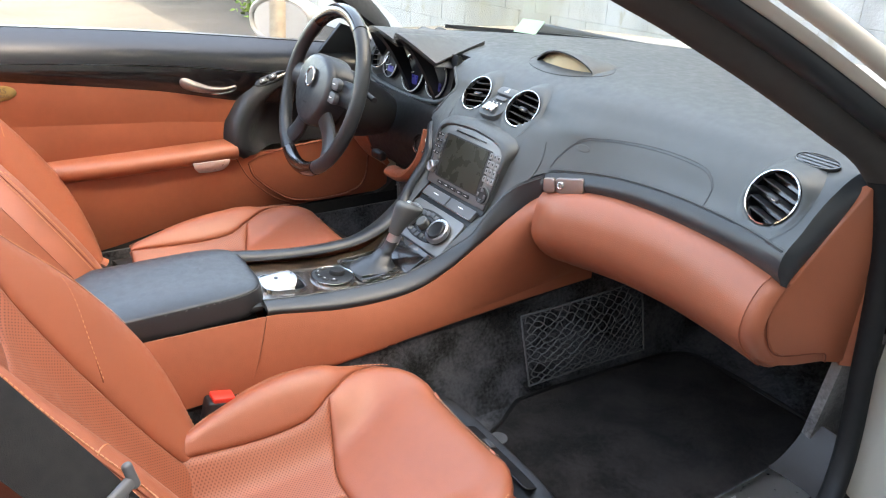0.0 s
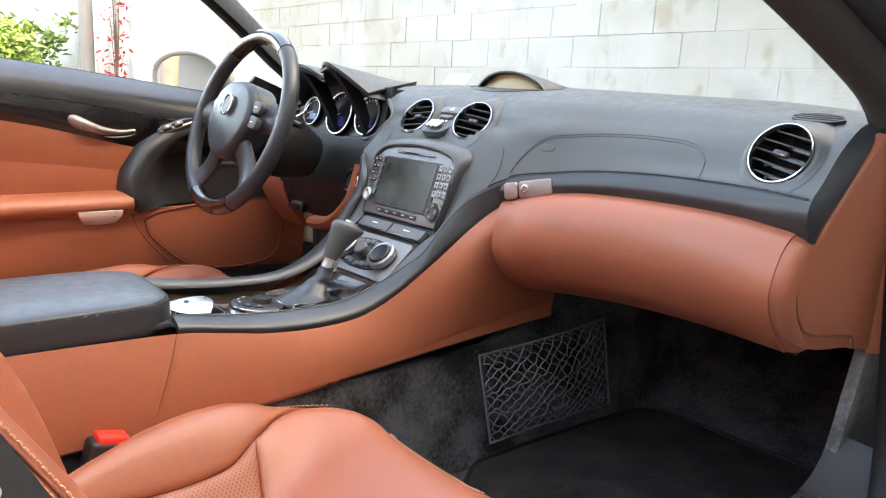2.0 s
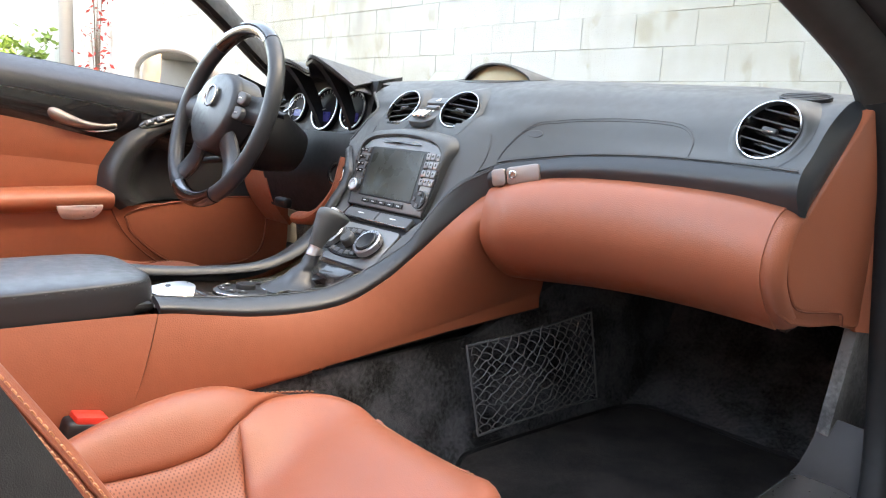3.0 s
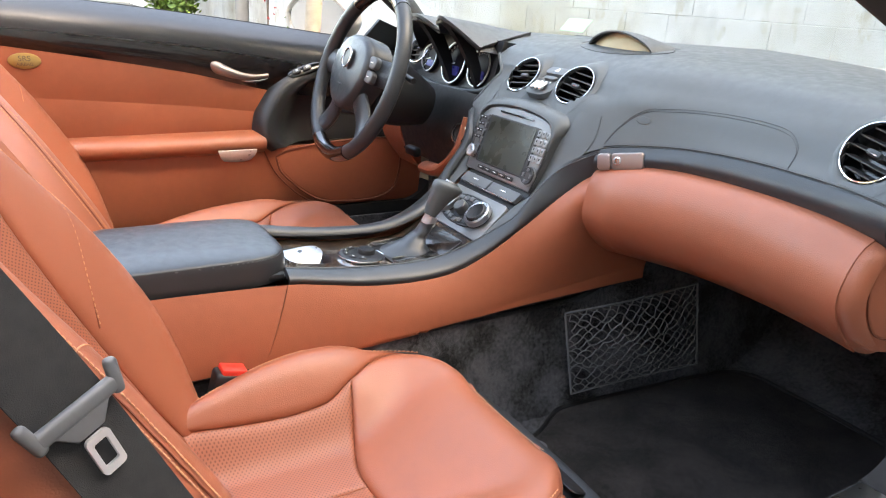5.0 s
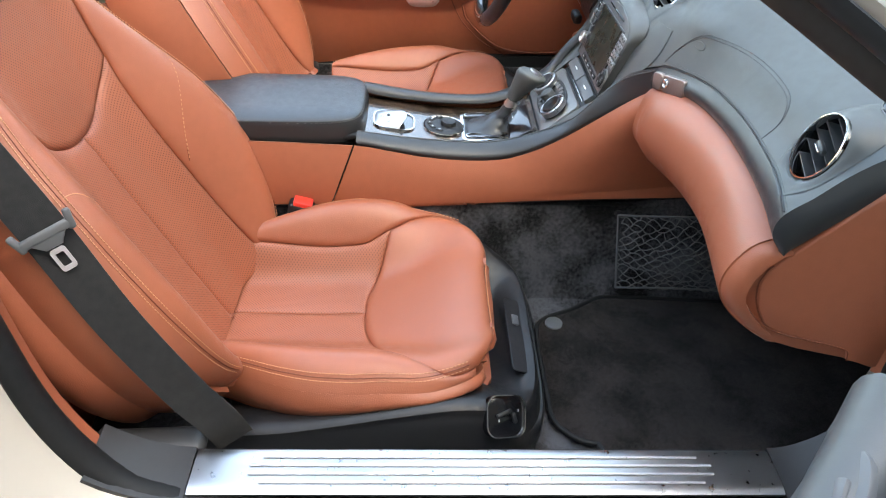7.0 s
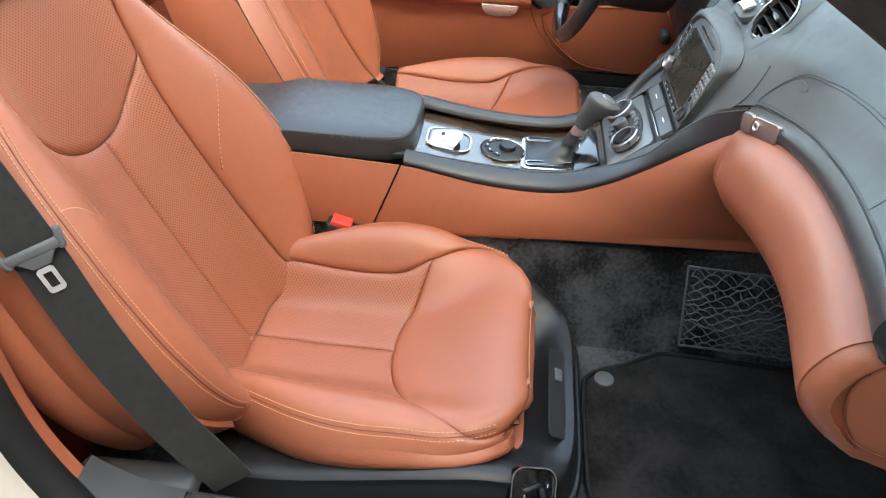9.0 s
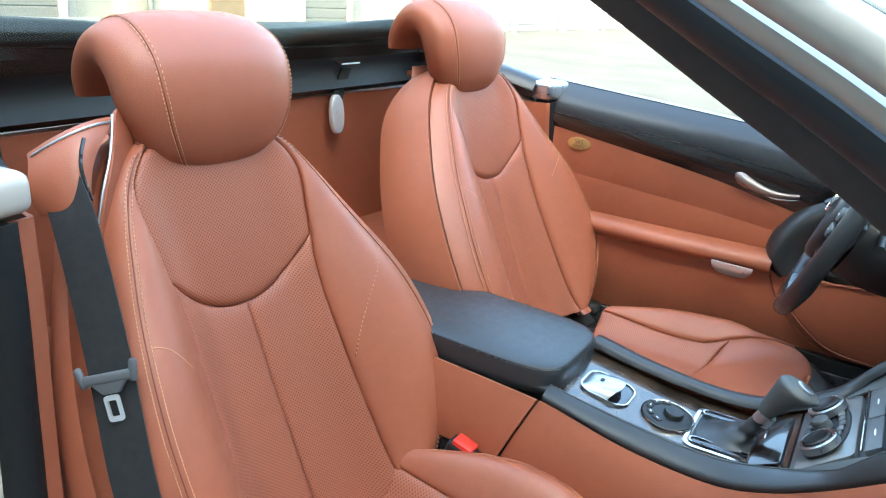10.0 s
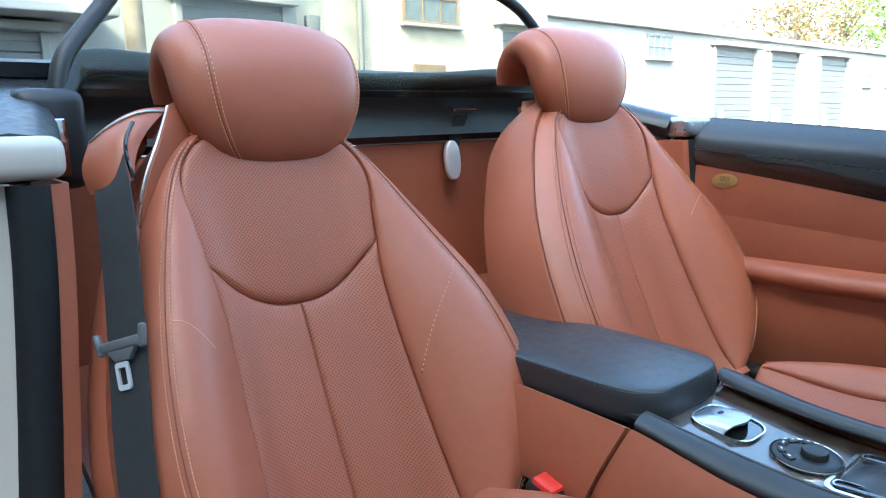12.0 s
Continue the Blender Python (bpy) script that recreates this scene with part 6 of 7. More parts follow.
pm = deck_frame(0.006, 0.13)
def cover_fn(u, v):
    q = 2 * u - 1
    return pm @ Vector((q * (0.026 + 0.007 * math.sin(1.6 * v)), -0.036 + 0.058 * v - 0.012 * v * q * q, 0.003 + 0.013 * math.sin(1.5 * v) ** 0.8 * (1 - abs(q) ** 5)))


cup = cpart("cover", sheet(cover_fn, 24, 20, 0.003), M_SATIN, "silver hinged cover with a small dark mark")
cpart("cover_rim", ring_plate(rounded(0.066, 0.074, 0.02), -0.002, 0.004, pm), M_CHROME, parent=cup)
cpart("cover_well", plate(rounded(0.064, 0.072, 0.02), 0.003, 0.001, 1, pm @ pose(0, 0, 0.002)), M_GLOSS, parent=cup)
cpart("cover_mark", plate(oval(0.005, 0.0035, 14), 0.001, 0.0003, 1, pm @ pose(0, -0.012, 0.0125, 16)), M_PLASTIC, parent=cup)
cm2 = deck_frame(0.008, 0.34)
rc = cpart("rotary_controller", lathe([(0.037, 0.0), (0.0365, 0.006), (0.033, 0.008), (0.018, 0.0085), (0, 0.0085)], 40, cm2), M_PLASTIC, "black rotary controller with ring of buttons")
cpart("bezel", lathe([(0.0392, -0.001), (0.0392, 0.005), (0.0384, 0.006), (0.0374, 0.005), (0.037, 0)], 44, cm2), M_CHROME, "chrome bezel ring", parent=rc)
cpart("knob", lathe([(0.0145, 0.008), (0.0145, 0.017), (0.013, 0.019), (0.009, 0.0185), (0, 0.018)], 28, cm2 @ pose(0, 0.008, -0.003)), M_PLASTIC, parent=rc)
for k in range(5):
    a = radians(200 + 35 * k)
    cpart("button", rbox(0.013, 0.009, 0.003, 0.0012, 1, m=cm2 @ pose(0.027 * math.cos(a), 0.027 * math.sin(a), 0.009, 0, 0, math.degrees(a) + 90)), M_PLASTIC, parent=rc)
    cpart("mark", rbox(0.004, 0.0015, 0.0006, 0, m=cm2 @ pose(0.027 * math.cos(a), 0.027 * math.sin(a), 0.0108, 0, 0, math.degrees(a) + 90)), M_WHITE, parent=rc, smooth=False)
gm2 = deck_frame(0.0, 0.515)
gate = cpart("shift_gate", ring_plate(rounded(0.108, 0.092, 0.014), -0.006, 0.006, gm2), M_CHROME, "chrome shift gate frame")
cpart("gate_plate", plate(rounded(0.104, 0.088, 0.013), 0.006, 0.001, 1, gm2 @ pose(0, 0, 0.003)), M_PLASTIC, parent=gate)
for sg in (-1, 1):
    cpart("gate_strip", rbox(0.012, 0.08, 0.005, 0.002, 2, m=gm2 @ pose(sg * 0.042, 0, 0.005)), M_GLOSS, parent=gate)
    cpart("strip_edge", ring_plate(rounded(0.014, 0.082, 0.006), -0.0018, 0.004, gm2 @ pose(sg * 0.042, 0, 0.0045)), M_CHROME, parent=gate)
gear = thing("gear_lever", "black leather gear lever with metal collar and boot", "gear lever", (0.002, -0.262, 0.618))
gb = through_points((0, -0.012, 0.0), (0.001, 0.002, 0.02), (0.004, 0.016, 0.036), (0.006, 0.024, 0.05))
part("boot", sheet(lambda u, v: (lambda p, r: Vector((p.x + r * 1.15 * math.cos(6.283 * u), p.y + r * math.sin(6.283 * u), p.z)))(gb(v), 0.031 * (1 - v) ** 3.0 + 0.0122 + (0.0012 * math.sin(v * 17 + 2.2 * math.cos(6.283 * u)) + 0.0016 * math.sin(6.283 * 5 * u) * (1 - v)) * math.sin(3.14 * v)), 36, 24, 0, wrap=True), M_BLACK_LEATHER, gear, "soft folded leather boot")
axis = Vector((0.03, 0.42, 0.9)).normalized()
base_p = Vector((0.006, 0.023, 0.046))
gmx = frame_at(base_p, axis, (0, 1, 0))
part("collar", lathe([(0.0125, 0), (0.0128, 0.004), (0.012, 0.014), (0.0125, 0.016), (0, 0.016)], 24, gmx), M_SATIN, gear, "satin metal collar")
part("knob", sheet(lambda u, v: gmx @ Vector((spline((0, 0.011), (0.3, 0.0135), (0.6, 0.0185), (0.8, 0.0215), (0.93, 0.018), (1, 0.0))(v) * math.cos(6.283 * u), spline((0, 0.011), (0.3, 0.016), (0.6, 0.022), (0.8, 0.027), (0.93, 0.024), (1, 0.0))(v) * math.sin(6.283 * u) + 0.012 * v * v - 0.004, 0.016 + 0.066 * v)), 28, 24, 0, wrap=True), M_DASH, gear)
part("knob_cap", plate(oval(0.009, 0.012, 24), 0.003, 0.001, 2, gmx @ pose(0, 0.008, 0.0826, -4)), M_SATIN, gear, "bright inlay on top of the knob")

# ashtray, climate panel, covers and radio stand on the sloping face
am = deck_frame(0, 0.625)
ash = cpart("ashtray_lid", plate(rounded(0.135, 0.046, 0.006), 0.006, 0.002, 2, am @ pose(0, 0, 0.005)), M_WOOD, "dark wood ashtray lid")
cpart("handle", rbox(0.03, 0.0025, 0.003, 0.001, 1, m=am @ pose(-0.02, -0.008, 0.006)), M_CHROME, parent=ash)
hm_ = deck_frame(0, 0.755)
hv = cpart("climate_panel", plate(rounded(0.172, 0.082, 0.01), 0.01, 0.002, 2, hm_ @ pose(0, 0, 0.002)), M_FACE, "satin metal climate control panel")
cpart("panel_inset", plate(oval(0.064, 0.031, 40, 2.4), 0.004, 0.001, 1, hm_ @ pose(0, 0, 0.0045)), M_PLASTIC, parent=hv)
for kx, kr in ((-0.05, 0.0245), (0.05, 0.0245)):
    kn = cpart("dial", lathe([(kr, 0.002), (kr, 0.010), (kr * 0.93, 0.0125), (kr * 0.76, 0.0125), (kr * 0.74, 0.016), (kr * 0.66, 0.0175), (kr * 0.5, 0.015), (0, 0.0145)], 44, hm_ @ pose(kx, 0, 0.003)), M_PLASTIC, "round climate dial", parent=hv)
    cpart("dial_ring", lathe([(kr * 1.02, 0.004), (kr * 1.02, 0.0135), (kr * 0.95, 0.015), (kr * 0.8, 0.0145), (kr * 0.79, 0.0125)], 44, hm_ @ pose(kx, 0, 0.003)), M_STEEL, parent=hv)
    cpart("dial_marks", joined(*[rbox(0.0011, 0.0022, 0.0004, 0, m=hm_ @ pose(kx, 0, 0.0178) @ Matrix.Rotation(radians(-120 + 20 * k), 4, "Z") @ pose(0, kr * 0.875, 0)) for k in range(13)]), M_PLASTIC, parent=hv, smooth=False)
cpart("fan_knob", lathe([(0.0125, 0.004), (0.012, 0.016), (0.01, 0.018), (0, 0.0175)], 28, hm_ @ pose(0, -0.002, 0.003)), M_GREY, parent=hv)
for k in range(5):
    for yy in (-0.0245, 0.0225):
        cpart("button", rbox(0.0125, 0.009, 0.004, 0.0016, 2, m=hm_ @ pose(-0.028 + 0.014 * k, yy - 0.002 * abs(k - 2) * math.copysign(1, yy), 0.006)), M_GREY, parent=hv)
for sg in (-1, 1):
    for k in range(4):
        cpart("vent_slot", rbox(0.009, 0.0011, 0.001, 0, m=hm_ @ pose(sg * 0.0205, -0.006 + 0.0035 * k, 0.0048)), M_GLOSS, parent=hv, smooth=False)
dm_ = deck_frame(0, 0.862)
for sg in (-1, 1):
    cv = cpart("switch_strip", plate(rounded(0.084, 0.021, 0.002), 0.008, 0.0015, 2, dm_ @ pose(sg * 0.0435, -0.002, 0.0035)), M_GREY, "grey covered switch strip")
    cpart("mark", plate(oval(0.009, 0.0012, 14), 0.0006, 0, m=dm_ @ pose(sg * 0.0435, -0.001, 0.0042)), M_WHITE, parent=cv)
cpart("trim_line", rbox(0.172, 0.002, 0.004, 0.0008, 1, m=dm_ @ pose(0, -0.0145, 0.005)), M_CHROME)
# radio
r0, r1 = Vector((0, -0.093, 0.735)), Vector((0, -0.052, 0.856))
rd = (r1 - r0).normalized()
rm = frame_at((r0 + r1) / 2 + Vector((0, -0.006, -0.006)), Vector((0, -rd.z, rd.y)), rd)
radio = thing("radio", "silver-grey car radio with dark screen and keypad", "radio", (0, 0, 0))
radio.matrix_world = rm
ro = [(-0.098, -0.062), (0.098, -0.062), (0.106, 0.03), (0.101, 0.045), (0.088, 0.056), (0.06, 0.063), (0, 0.067), (-0.06, 0.063), (-0.088, 0.056), (-0.101, 0.045), (-0.106, 0.03)]
RO = through_points(*[(x, y, 0) for x, y in ro[1:] + ro[:1]])
part("faceplate", plate(ro, 0.012, 0.003, 3, pose(0, 0, 0.004)), M_FACE, radio, "satin grey faceplate")
part("hood_edge", tube(through_points(*[(x * 1.02, y * 1.02 + 0.001, 0.003) for x, y in ro[2:]]), 0.003, 50, 8), M_DASH, radio)
around = [(0.097, -0.094, 0.728), (0.111, -0.058, 0.822), (0.117, -0.046, 0.842), (0.106, -0.04, 0.853), (0.08, -0.036, 0.858), (0, -0.03, 0.864)]
around += [(-x, y, z) for x, y, z in around[4::-1]]
AROUND = through_points(*around)


def collar_fn(u, v):
    p = RO(0.001 + 0.998 * u)
    p = rm @ Vector((p.x * 1.02, p.y * 1.02, 0.004))
    q_ = AROUND(0.001 + 0.998 * u)
    return p.lerp(q_, v) + Vector((0, -0.004, 0.002)) * math.sin(math.pi * min(1.0, v * 1.1)) ** 0.8


INNER = through_points((0.085, -0.178, 0.662), (0.09, -0.145, 0.69), (0.094, -0.118, 0.712), (0.099, -0.094, 0.729), (0.106, -0.073, 0.78), (0.112, -0.058, 0.822), (0.1175, -0.046, 0.842), (0.119, -0.038, 0.856), (0.119, -0.03, 0.868))
OUTER = through_points((0.094, -0.168, 0.665), (0.113, -0.138, 0.692), (0.119, -0.12, 0.715), (0.1234, -0.09, 0.7526), (0.1305, -0.0757, 0.773), (0.147, -0.0634, 0.793), (0.163, -0.0525, 0.806), dash_at(0.17, 0.83), dash_at(0.168, 0.85), dash_at(0.162, 0.868))
for sx in (1, -1):
    def stack_flank(u, v):
        p = INNER(u).lerp(OUTER(u), v) + Vector((0.0, -0.0012, 0.0004)) * (1 + math.sin(math.pi * v)) * sstep(0.0, 0.3, u)
        return Vector((sx * p.x, p.y, p.z))

    dpart("stack_flank", sheet(stack_flank, 40, 16, -0.003 * sx), M_DASH, "slate leather beside the radio")
dpart("radio_surround", sheet(collar_fn, 80, 14, 0.004), M_DASH, "slate leather surround")
part("cassette_slot", rbox(0.1, 0.003, 0.002, 0.0008, 1, m=pose(0, 0.054, 0.006)), M_GLOSS, radio)
scr = part("screen", plate(rounded(0.15, 0.088, 0.003), 0.004, 0.001, 1, pose(0, 0.0, 0.0062)), M_GLOSS, radio, "dark screen surround")
scr.data.materials.clear()
scr.data.materials.append(M_PLASTIC)
part("display", plate(rounded(0.132, 0.082, 0.002), 0.001, 0, m=pose(0, 0.0, 0.0068)), M_SCREEN, scr, "dark olive glass display")
for r_ in range(4):
    for c_ in range(3):
        kx = 0.079 + 0.0112 * c_
        key = part("key", rbox(0.0098, 0.0112, 0.004, 0.0012, 2, m=pose(kx - 0.001, 0.036 - 0.0142 * r_, 0.0065)), M_KEY, radio, "small silver keypad key")
        part("key_mark", rbox(0.003, 0.004, 0.0004, 0, m=pose(kx - 0.001, 0.037 - 0.0142 * r_, 0.0087)), M_PLASTIC, key, smooth=False)
for r_ in range(5):
    part("soft_key", rbox(0.007, 0.0115, 0.004, 0.001, 1, m=pose(-0.0785, 0.036 - 0.0145 * r_, 0.007)), M_GREY, radio)
for r_ in range(4):
    for c_ in range(2):
        part("function_key", rbox(0.0085, 0.0065, 0.003, 0.001, 1, m=pose(-0.0985 + 0.0102 * c_, 0.036 - 0.0125 * r_, 0.006)), M_PLASTIC, radio)
        part("key_mark", rbox(0.0045, 0.0013, 0.0004, 0, m=pose(-0.0985 + 0.0102 * c_, 0.036 - 0.0125 * r_, 0.0077)), M_WHITE, radio, smooth=False)
part("volume_knob", lathe([(0.0115, 0.003), (0.0115, 0.011), (0.009, 0.0125), (0.008, 0.0095), (0, 0.009)], 28, pose(-0.089, -0.03, 0.003)), M_SATIN, radio)
part("cursor_pad", lathe([(0.0155, 0.003), (0.0155, 0.006), (0.0145, 0.0085), (0.006, 0.007), (0, 0.008)], 28, pose(0.088, -0.036, 0.003)), M_PLASTIC, radio)
part("cursor_ring", lathe([(0.017, 0.003), (0.0168, 0.006), (0.0156, 0.006), (0.0155, 0.003)], 32, pose(0.088, -0.036, 0.003)), M_FACE, radio)
for ca in range(4):
    part("cursor_key", rbox(0.0075, 0.0055, 0.002, 0.0008, 1, m=pose(0.088, -0.036, 0.0115, 0, 0, 90 * ca) @ pose(0, 0.0095, 0)), M_GREY, radio)
for k in range(5):
    part("lower_key", rbox(0.02, 0.0075, 0.003, 0.001, 1, m=pose(-0.05 + 0.0225 * k, -0.052, 0.0055)), M_PLASTIC, radio)
    part("key_mark", rbox(0.007, 0.0014, 0.0004, 0, m=pose(-0.05 + 0.0225 * k, -0.052, 0.0072)), M_WHITE, radio, smooth=False)

# ---- driver's door ----
PKM = Matrix(((0, 0, 1, 0), (1, 0, 0, 0), (0, 1, 0, 0), (0, 0, 0, 1)))
z_belt = spline((-0.93, 0.984), (-0.5, 0.95), (-0.1, 0.908), (0.15, 0.885))
z_silver = spline((-0.93, 0.928), (-0.5, 0.895), (-0.23, 0.858), (-0.05, 0.84), (0.15, 0.83))
z_tan = spline((-0.93, 0.9), (-0.85, 0.893), (-0.5, 0.84), (-0.3, 0.796), (-0.1, 0.775), (0.15, 0.76))
x_in = lambda y: -0.643 - 0.028 * sstep(-0.75, -0.15, y)
DY0, DY1 = -0.925, 0.16


def strip(za, zc, xa, xc, bulge, y0=DY0, y1=DY1, nu=40, nv=8, th=0.012):
    """A length of door trim between two heights, given as functions of y."""
    def fn(u, v):
        y = y0 + (y1 - y0) * u
        return Vector((x_in(y) + xa + (xc - xa) * v + bulge * math.sin(math.pi * v), y, za(y) + (zc(y) - za(y)) * v))
    return sheet(fn, nu, nv, th)



def build_door(name, label, mirrored):
    """A door with its trim, built in the driver's closed place; mirrored: for the passenger's side, about its hinge."""
    door = thing(name, label, "car door", kind="structure")
    OI = Matrix.Translation((0.8, -0.19, -0.5))

    def opart(pname, bm, mat, plabel="", parent=None, smooth=True, angle=40):
        bm.transform(OI)
        if mirrored:
            bm.transform(Matrix.Diagonal((-1, 1, 1, 1)))
        return part(pname, bm, mat, parent or door, plabel, smooth, angle)

    opart("window_ledge", joined(strip(z_belt, z_silver, -0.055, 0.0, 0.016), strip(lambda y: z_belt(y) - 0.004, z_belt, -0.12, -0.055, 0.0, nv=3)), M_BLACK_LEATHER, "black leather window ledge")
    opart("window_strip", tube(lambda t: Vector((x_in(DY0 + 1.08 * t) - 0.075, DY0 + 1.08 * t, z_belt(DY0 + 1.08 * t) + 0.004)), 0.006, 30, 8), M_RUBBER)
    opart("trim_line", tube(lambda t: Vector((x_in(DY0 + 0.78 * t) + 0.004, DY0 + 0.78 * t, z_silver(DY0 + 0.78 * t))), 0.0022, 40, 8), M_RIB, "thin chrome line")
    opart("wood_trim", strip(lambda y: z_silver(y) - 0.003, z_tan, 0.0, -0.004, 0.004, y1=-0.12), M_WOOD, "glossy dark wood trim")
    z_st = lambda y: z_tan(y) + (0.692 - z_tan(y)) * 0.5
    opart("upper_panel", strip(lambda y: z_tan(y) - 0.002, z_st, -0.004, -0.006, 0.003, y1=-0.27 if mirrored else -0.30), M_TAN, "padded tan leather upper panel")
    opart("upper_panel", strip(lambda y: z_st(y) - 0.0015, lambda y: 0.694, -0.006, -0.008, 0.003, y1=-0.29 if mirrored else -0.31), M_TAN)
    arm = opart("armrest", sheet(lambda u, v: (lambda y, a: Vector((x_in(y) - 0.012 + 0.055 * math.sin(a) ** 0.8 * (0.55 + 0.45 * sstep(-0.9, -0.55, y)), y, 0.679 + 0.017 * math.cos(a))))(-0.915 + 0.585 * u, 0.05 + 3.0 * v), 40, 14, 0.01), M_TAN, "padded tan armrest ledge")
    opart("stitching", stitches(lambda t: Vector((x_in(-0.9 + 0.56 * t) + 0.028 + 0.012 * t, -0.9 + 0.56 * t, 0.6945)), 0.56, lambda t: (0.4, 0, 1)), M_THREAD, parent=arm)
    opart("lower_panel", strip(lambda y: 0.664, lambda y: 0.478, 0.012, -0.004, 0.008, y1=-0.2 if mirrored else 0.10, nv=12), M_TAN, "tan leather lower door panel")
    opart("upper_stitch", stitches(lambda t: Vector((x_in(-0.86 + 0.55 * t) - 0.001, -0.86 + 0.55 * t, z_st(-0.86 + 0.55 * t) + 0.003)), 0.55, lambda t: (1, 0, 0.1)), M_BROWN)
    # speaker pocket lid, seams of the lower panel
    pk = [(-0.3, 0.64), (-0.27, 0.655), (-0.16, 0.67), (-0.02, 0.675), (0.03, 0.66), (0.035, 0.60), (0.02, 0.545), (-0.02, 0.52), (-0.12, 0.515), (-0.2, 0.53), (-0.285, 0.60)]
    if not mirrored:
        pkl = through_points(*[(0, y, z) for y, z in pk], (0, *pk[0]))
        opart("pocket_seam", tube(lambda t: pkl(t) + Vector((-0.6405, 0, 0)), 0.0024, 90, 6), M_SEAM)
        opart("pocket_lid", plate([(pkl(k / 56).y, pkl(k / 56).z) for k in range(56)], 0.014, 0.006, 4, Matrix.Translation((-0.641, 0, 0)) @ PKM), M_TAN, "rounded tan speaker pocket lid")
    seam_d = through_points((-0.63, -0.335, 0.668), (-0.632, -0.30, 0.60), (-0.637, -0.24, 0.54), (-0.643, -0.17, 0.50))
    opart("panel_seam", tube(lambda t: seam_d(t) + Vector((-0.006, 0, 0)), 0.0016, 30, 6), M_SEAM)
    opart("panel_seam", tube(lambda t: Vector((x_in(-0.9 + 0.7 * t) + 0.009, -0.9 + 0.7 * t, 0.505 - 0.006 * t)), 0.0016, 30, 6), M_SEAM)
    # grab handle and front recess
    if mirrored:
        opart("front_recess", strip(lambda y: z_silver(y) - 0.005, lambda y: 0.672, 0.0, 0.006, -0.014, y0=-0.30, y1=0.0, nv=10), M_BLACK_LEATHER, "black door front trim")
    grab = through_points((-0.662, -0.10, 0.846), (-0.652, -0.20, 0.832), (-0.64, -0.275, 0.795), (-0.628, -0.318, 0.74), (-0.622, -0.325, 0.695), (-0.632, -0.30, 0.664))
    wide = 1.35 if mirrored else 1.0
    GS = Vector((0.012, 0.10, -0.01)) if mirrored else Vector((0, 0, 0))
    # slate instead of black leather: the sky's light is put into this handle's colour
    if mirrored:
        opart("grab_handle", tube(lambda t: grab(t) + GS, 0.02, 40, 14, flat=(0.022 * wide, 0.021 * wide, (0, 1, 0.6))), M_DASH, "curved black grab handle in a slate tone lightened for sky light")
    else:
        def grab_fn(u, v):
            """u along the handle from the mirror down to the armrest, v from its outer edge over the crest into the recess."""
            g, d = grab(u), grab(min(1, u + 0.02)) - grab(max(0, u - 0.02))
            out = Vector((0, d.z, -d.y)).normalized() * (0.024 + 0.008 * math.sin(math.pi * u))
            low = Vector((0, 0.13, 0.838 - 0.166 * u))
            k = max(0.0, (v - 0.3) / 0.7)
            p = g + out * (1 - v / 0.3) if v < 0.3 else g.lerp(low, k)
            base = x_in(p.y) - 0.004
            crest = g.x + 0.006
            if v < 0.3:
                x = base + (crest - base) * math.sin(1.5708 * v / 0.3) ** 0.7
            else:
                x = crest + (base - 0.026 + 0.02 * k - crest) * sstep(0.01, 0.2, k)
            return Vector((x, p.y, p.z))

        opart("grab_handle", sheet(grab_fn, 48, 40, 0.006), M_BLACK_LEATHER, "sculpted black grab handle running into a hollow")
    swm = Matrix.Translation(GS * 1.05 + Vector((0, 0, 0.012 * (wide - 1)))) @ frame_at((-0.648, -0.225, 0.846), (0.75, -0.25, 0.6), (0, 1, 0.3))
    wsw = opart("window_switch", plate(oval(0.012 * wide, 0.042, 28, 2.4), 0.008, 0.002, 2, swm), M_GREY if mirrored else M_GLOSS, "window switches")
    for k in range(2):
        opart("rocker", rbox(0.011, 0.02, 0.008, 0.003, 2, m=swm @ pose(0, -0.02 + 0.026 * k, 0.004)), M_GREY, parent=wsw)
        if mirrored:
            continue
        opart("rocker_mark", rbox(0.005, 0.006, 0.001, 0, m=swm @ pose(0, -0.02 + 0.026 * k, 0.0083)), M_WHITE, parent=wsw, smooth=False)
    # release lever in its dark cup
    lev = through_points((-0.655, -0.437, 0.855), (-0.645, -0.42, 0.845), (-0.643, -0.38, 0.832), (-0.646, -0.34, 0.829), (-0.652, -0.312, 0.832))
    cupm = opart("handle_cup", plate([(y - 0.36, z) for y, z in oval(0.075, 0.026, 32, 2.3)], 0.006, 0.002, 2, Matrix.Translation((-0.662, -0.01, 0.842)) @ PKM), M_GLOSS, "black handle recess")
    opart("cup_rim", tube(through_points((-0.655, -0.40, 0.823), (-0.654, -0.35, 0.818), (-0.655, -0.31, 0.826), (-0.657, -0.287, 0.85)), 0.0025, 24, 8), M_CHROME, parent=cupm)
    opart("release_lever", tube(lev, lambda t: 0.0135 - 0.009 * sstep(0.0, 0.9, t), 30, 12), M_LOCK, "satin metal door release lever")
    # badge, pull cup
    bm_ = frame_at((-0.6345, -0.80, 0.86), (1, 0.02, 0.12))
    badge = opart("badge", plate(oval(0.029, 0.0155, 28), 0.004, 0.0015, 2, bm_ @ pose(0, 0, 0.003)), M_GOLD, "oval embossed gold badge")
    for txt, yy, sz in (("SRS", 0.004, 0.0145), ("AIRBAG", -0.0068, 0.0085)):
        if not mirrored:
            lettering(txt, sz, 0.0006, M_BROWN, "badge_text", badge, OI @ bm_ @ pose(0, yy, 0.0034))
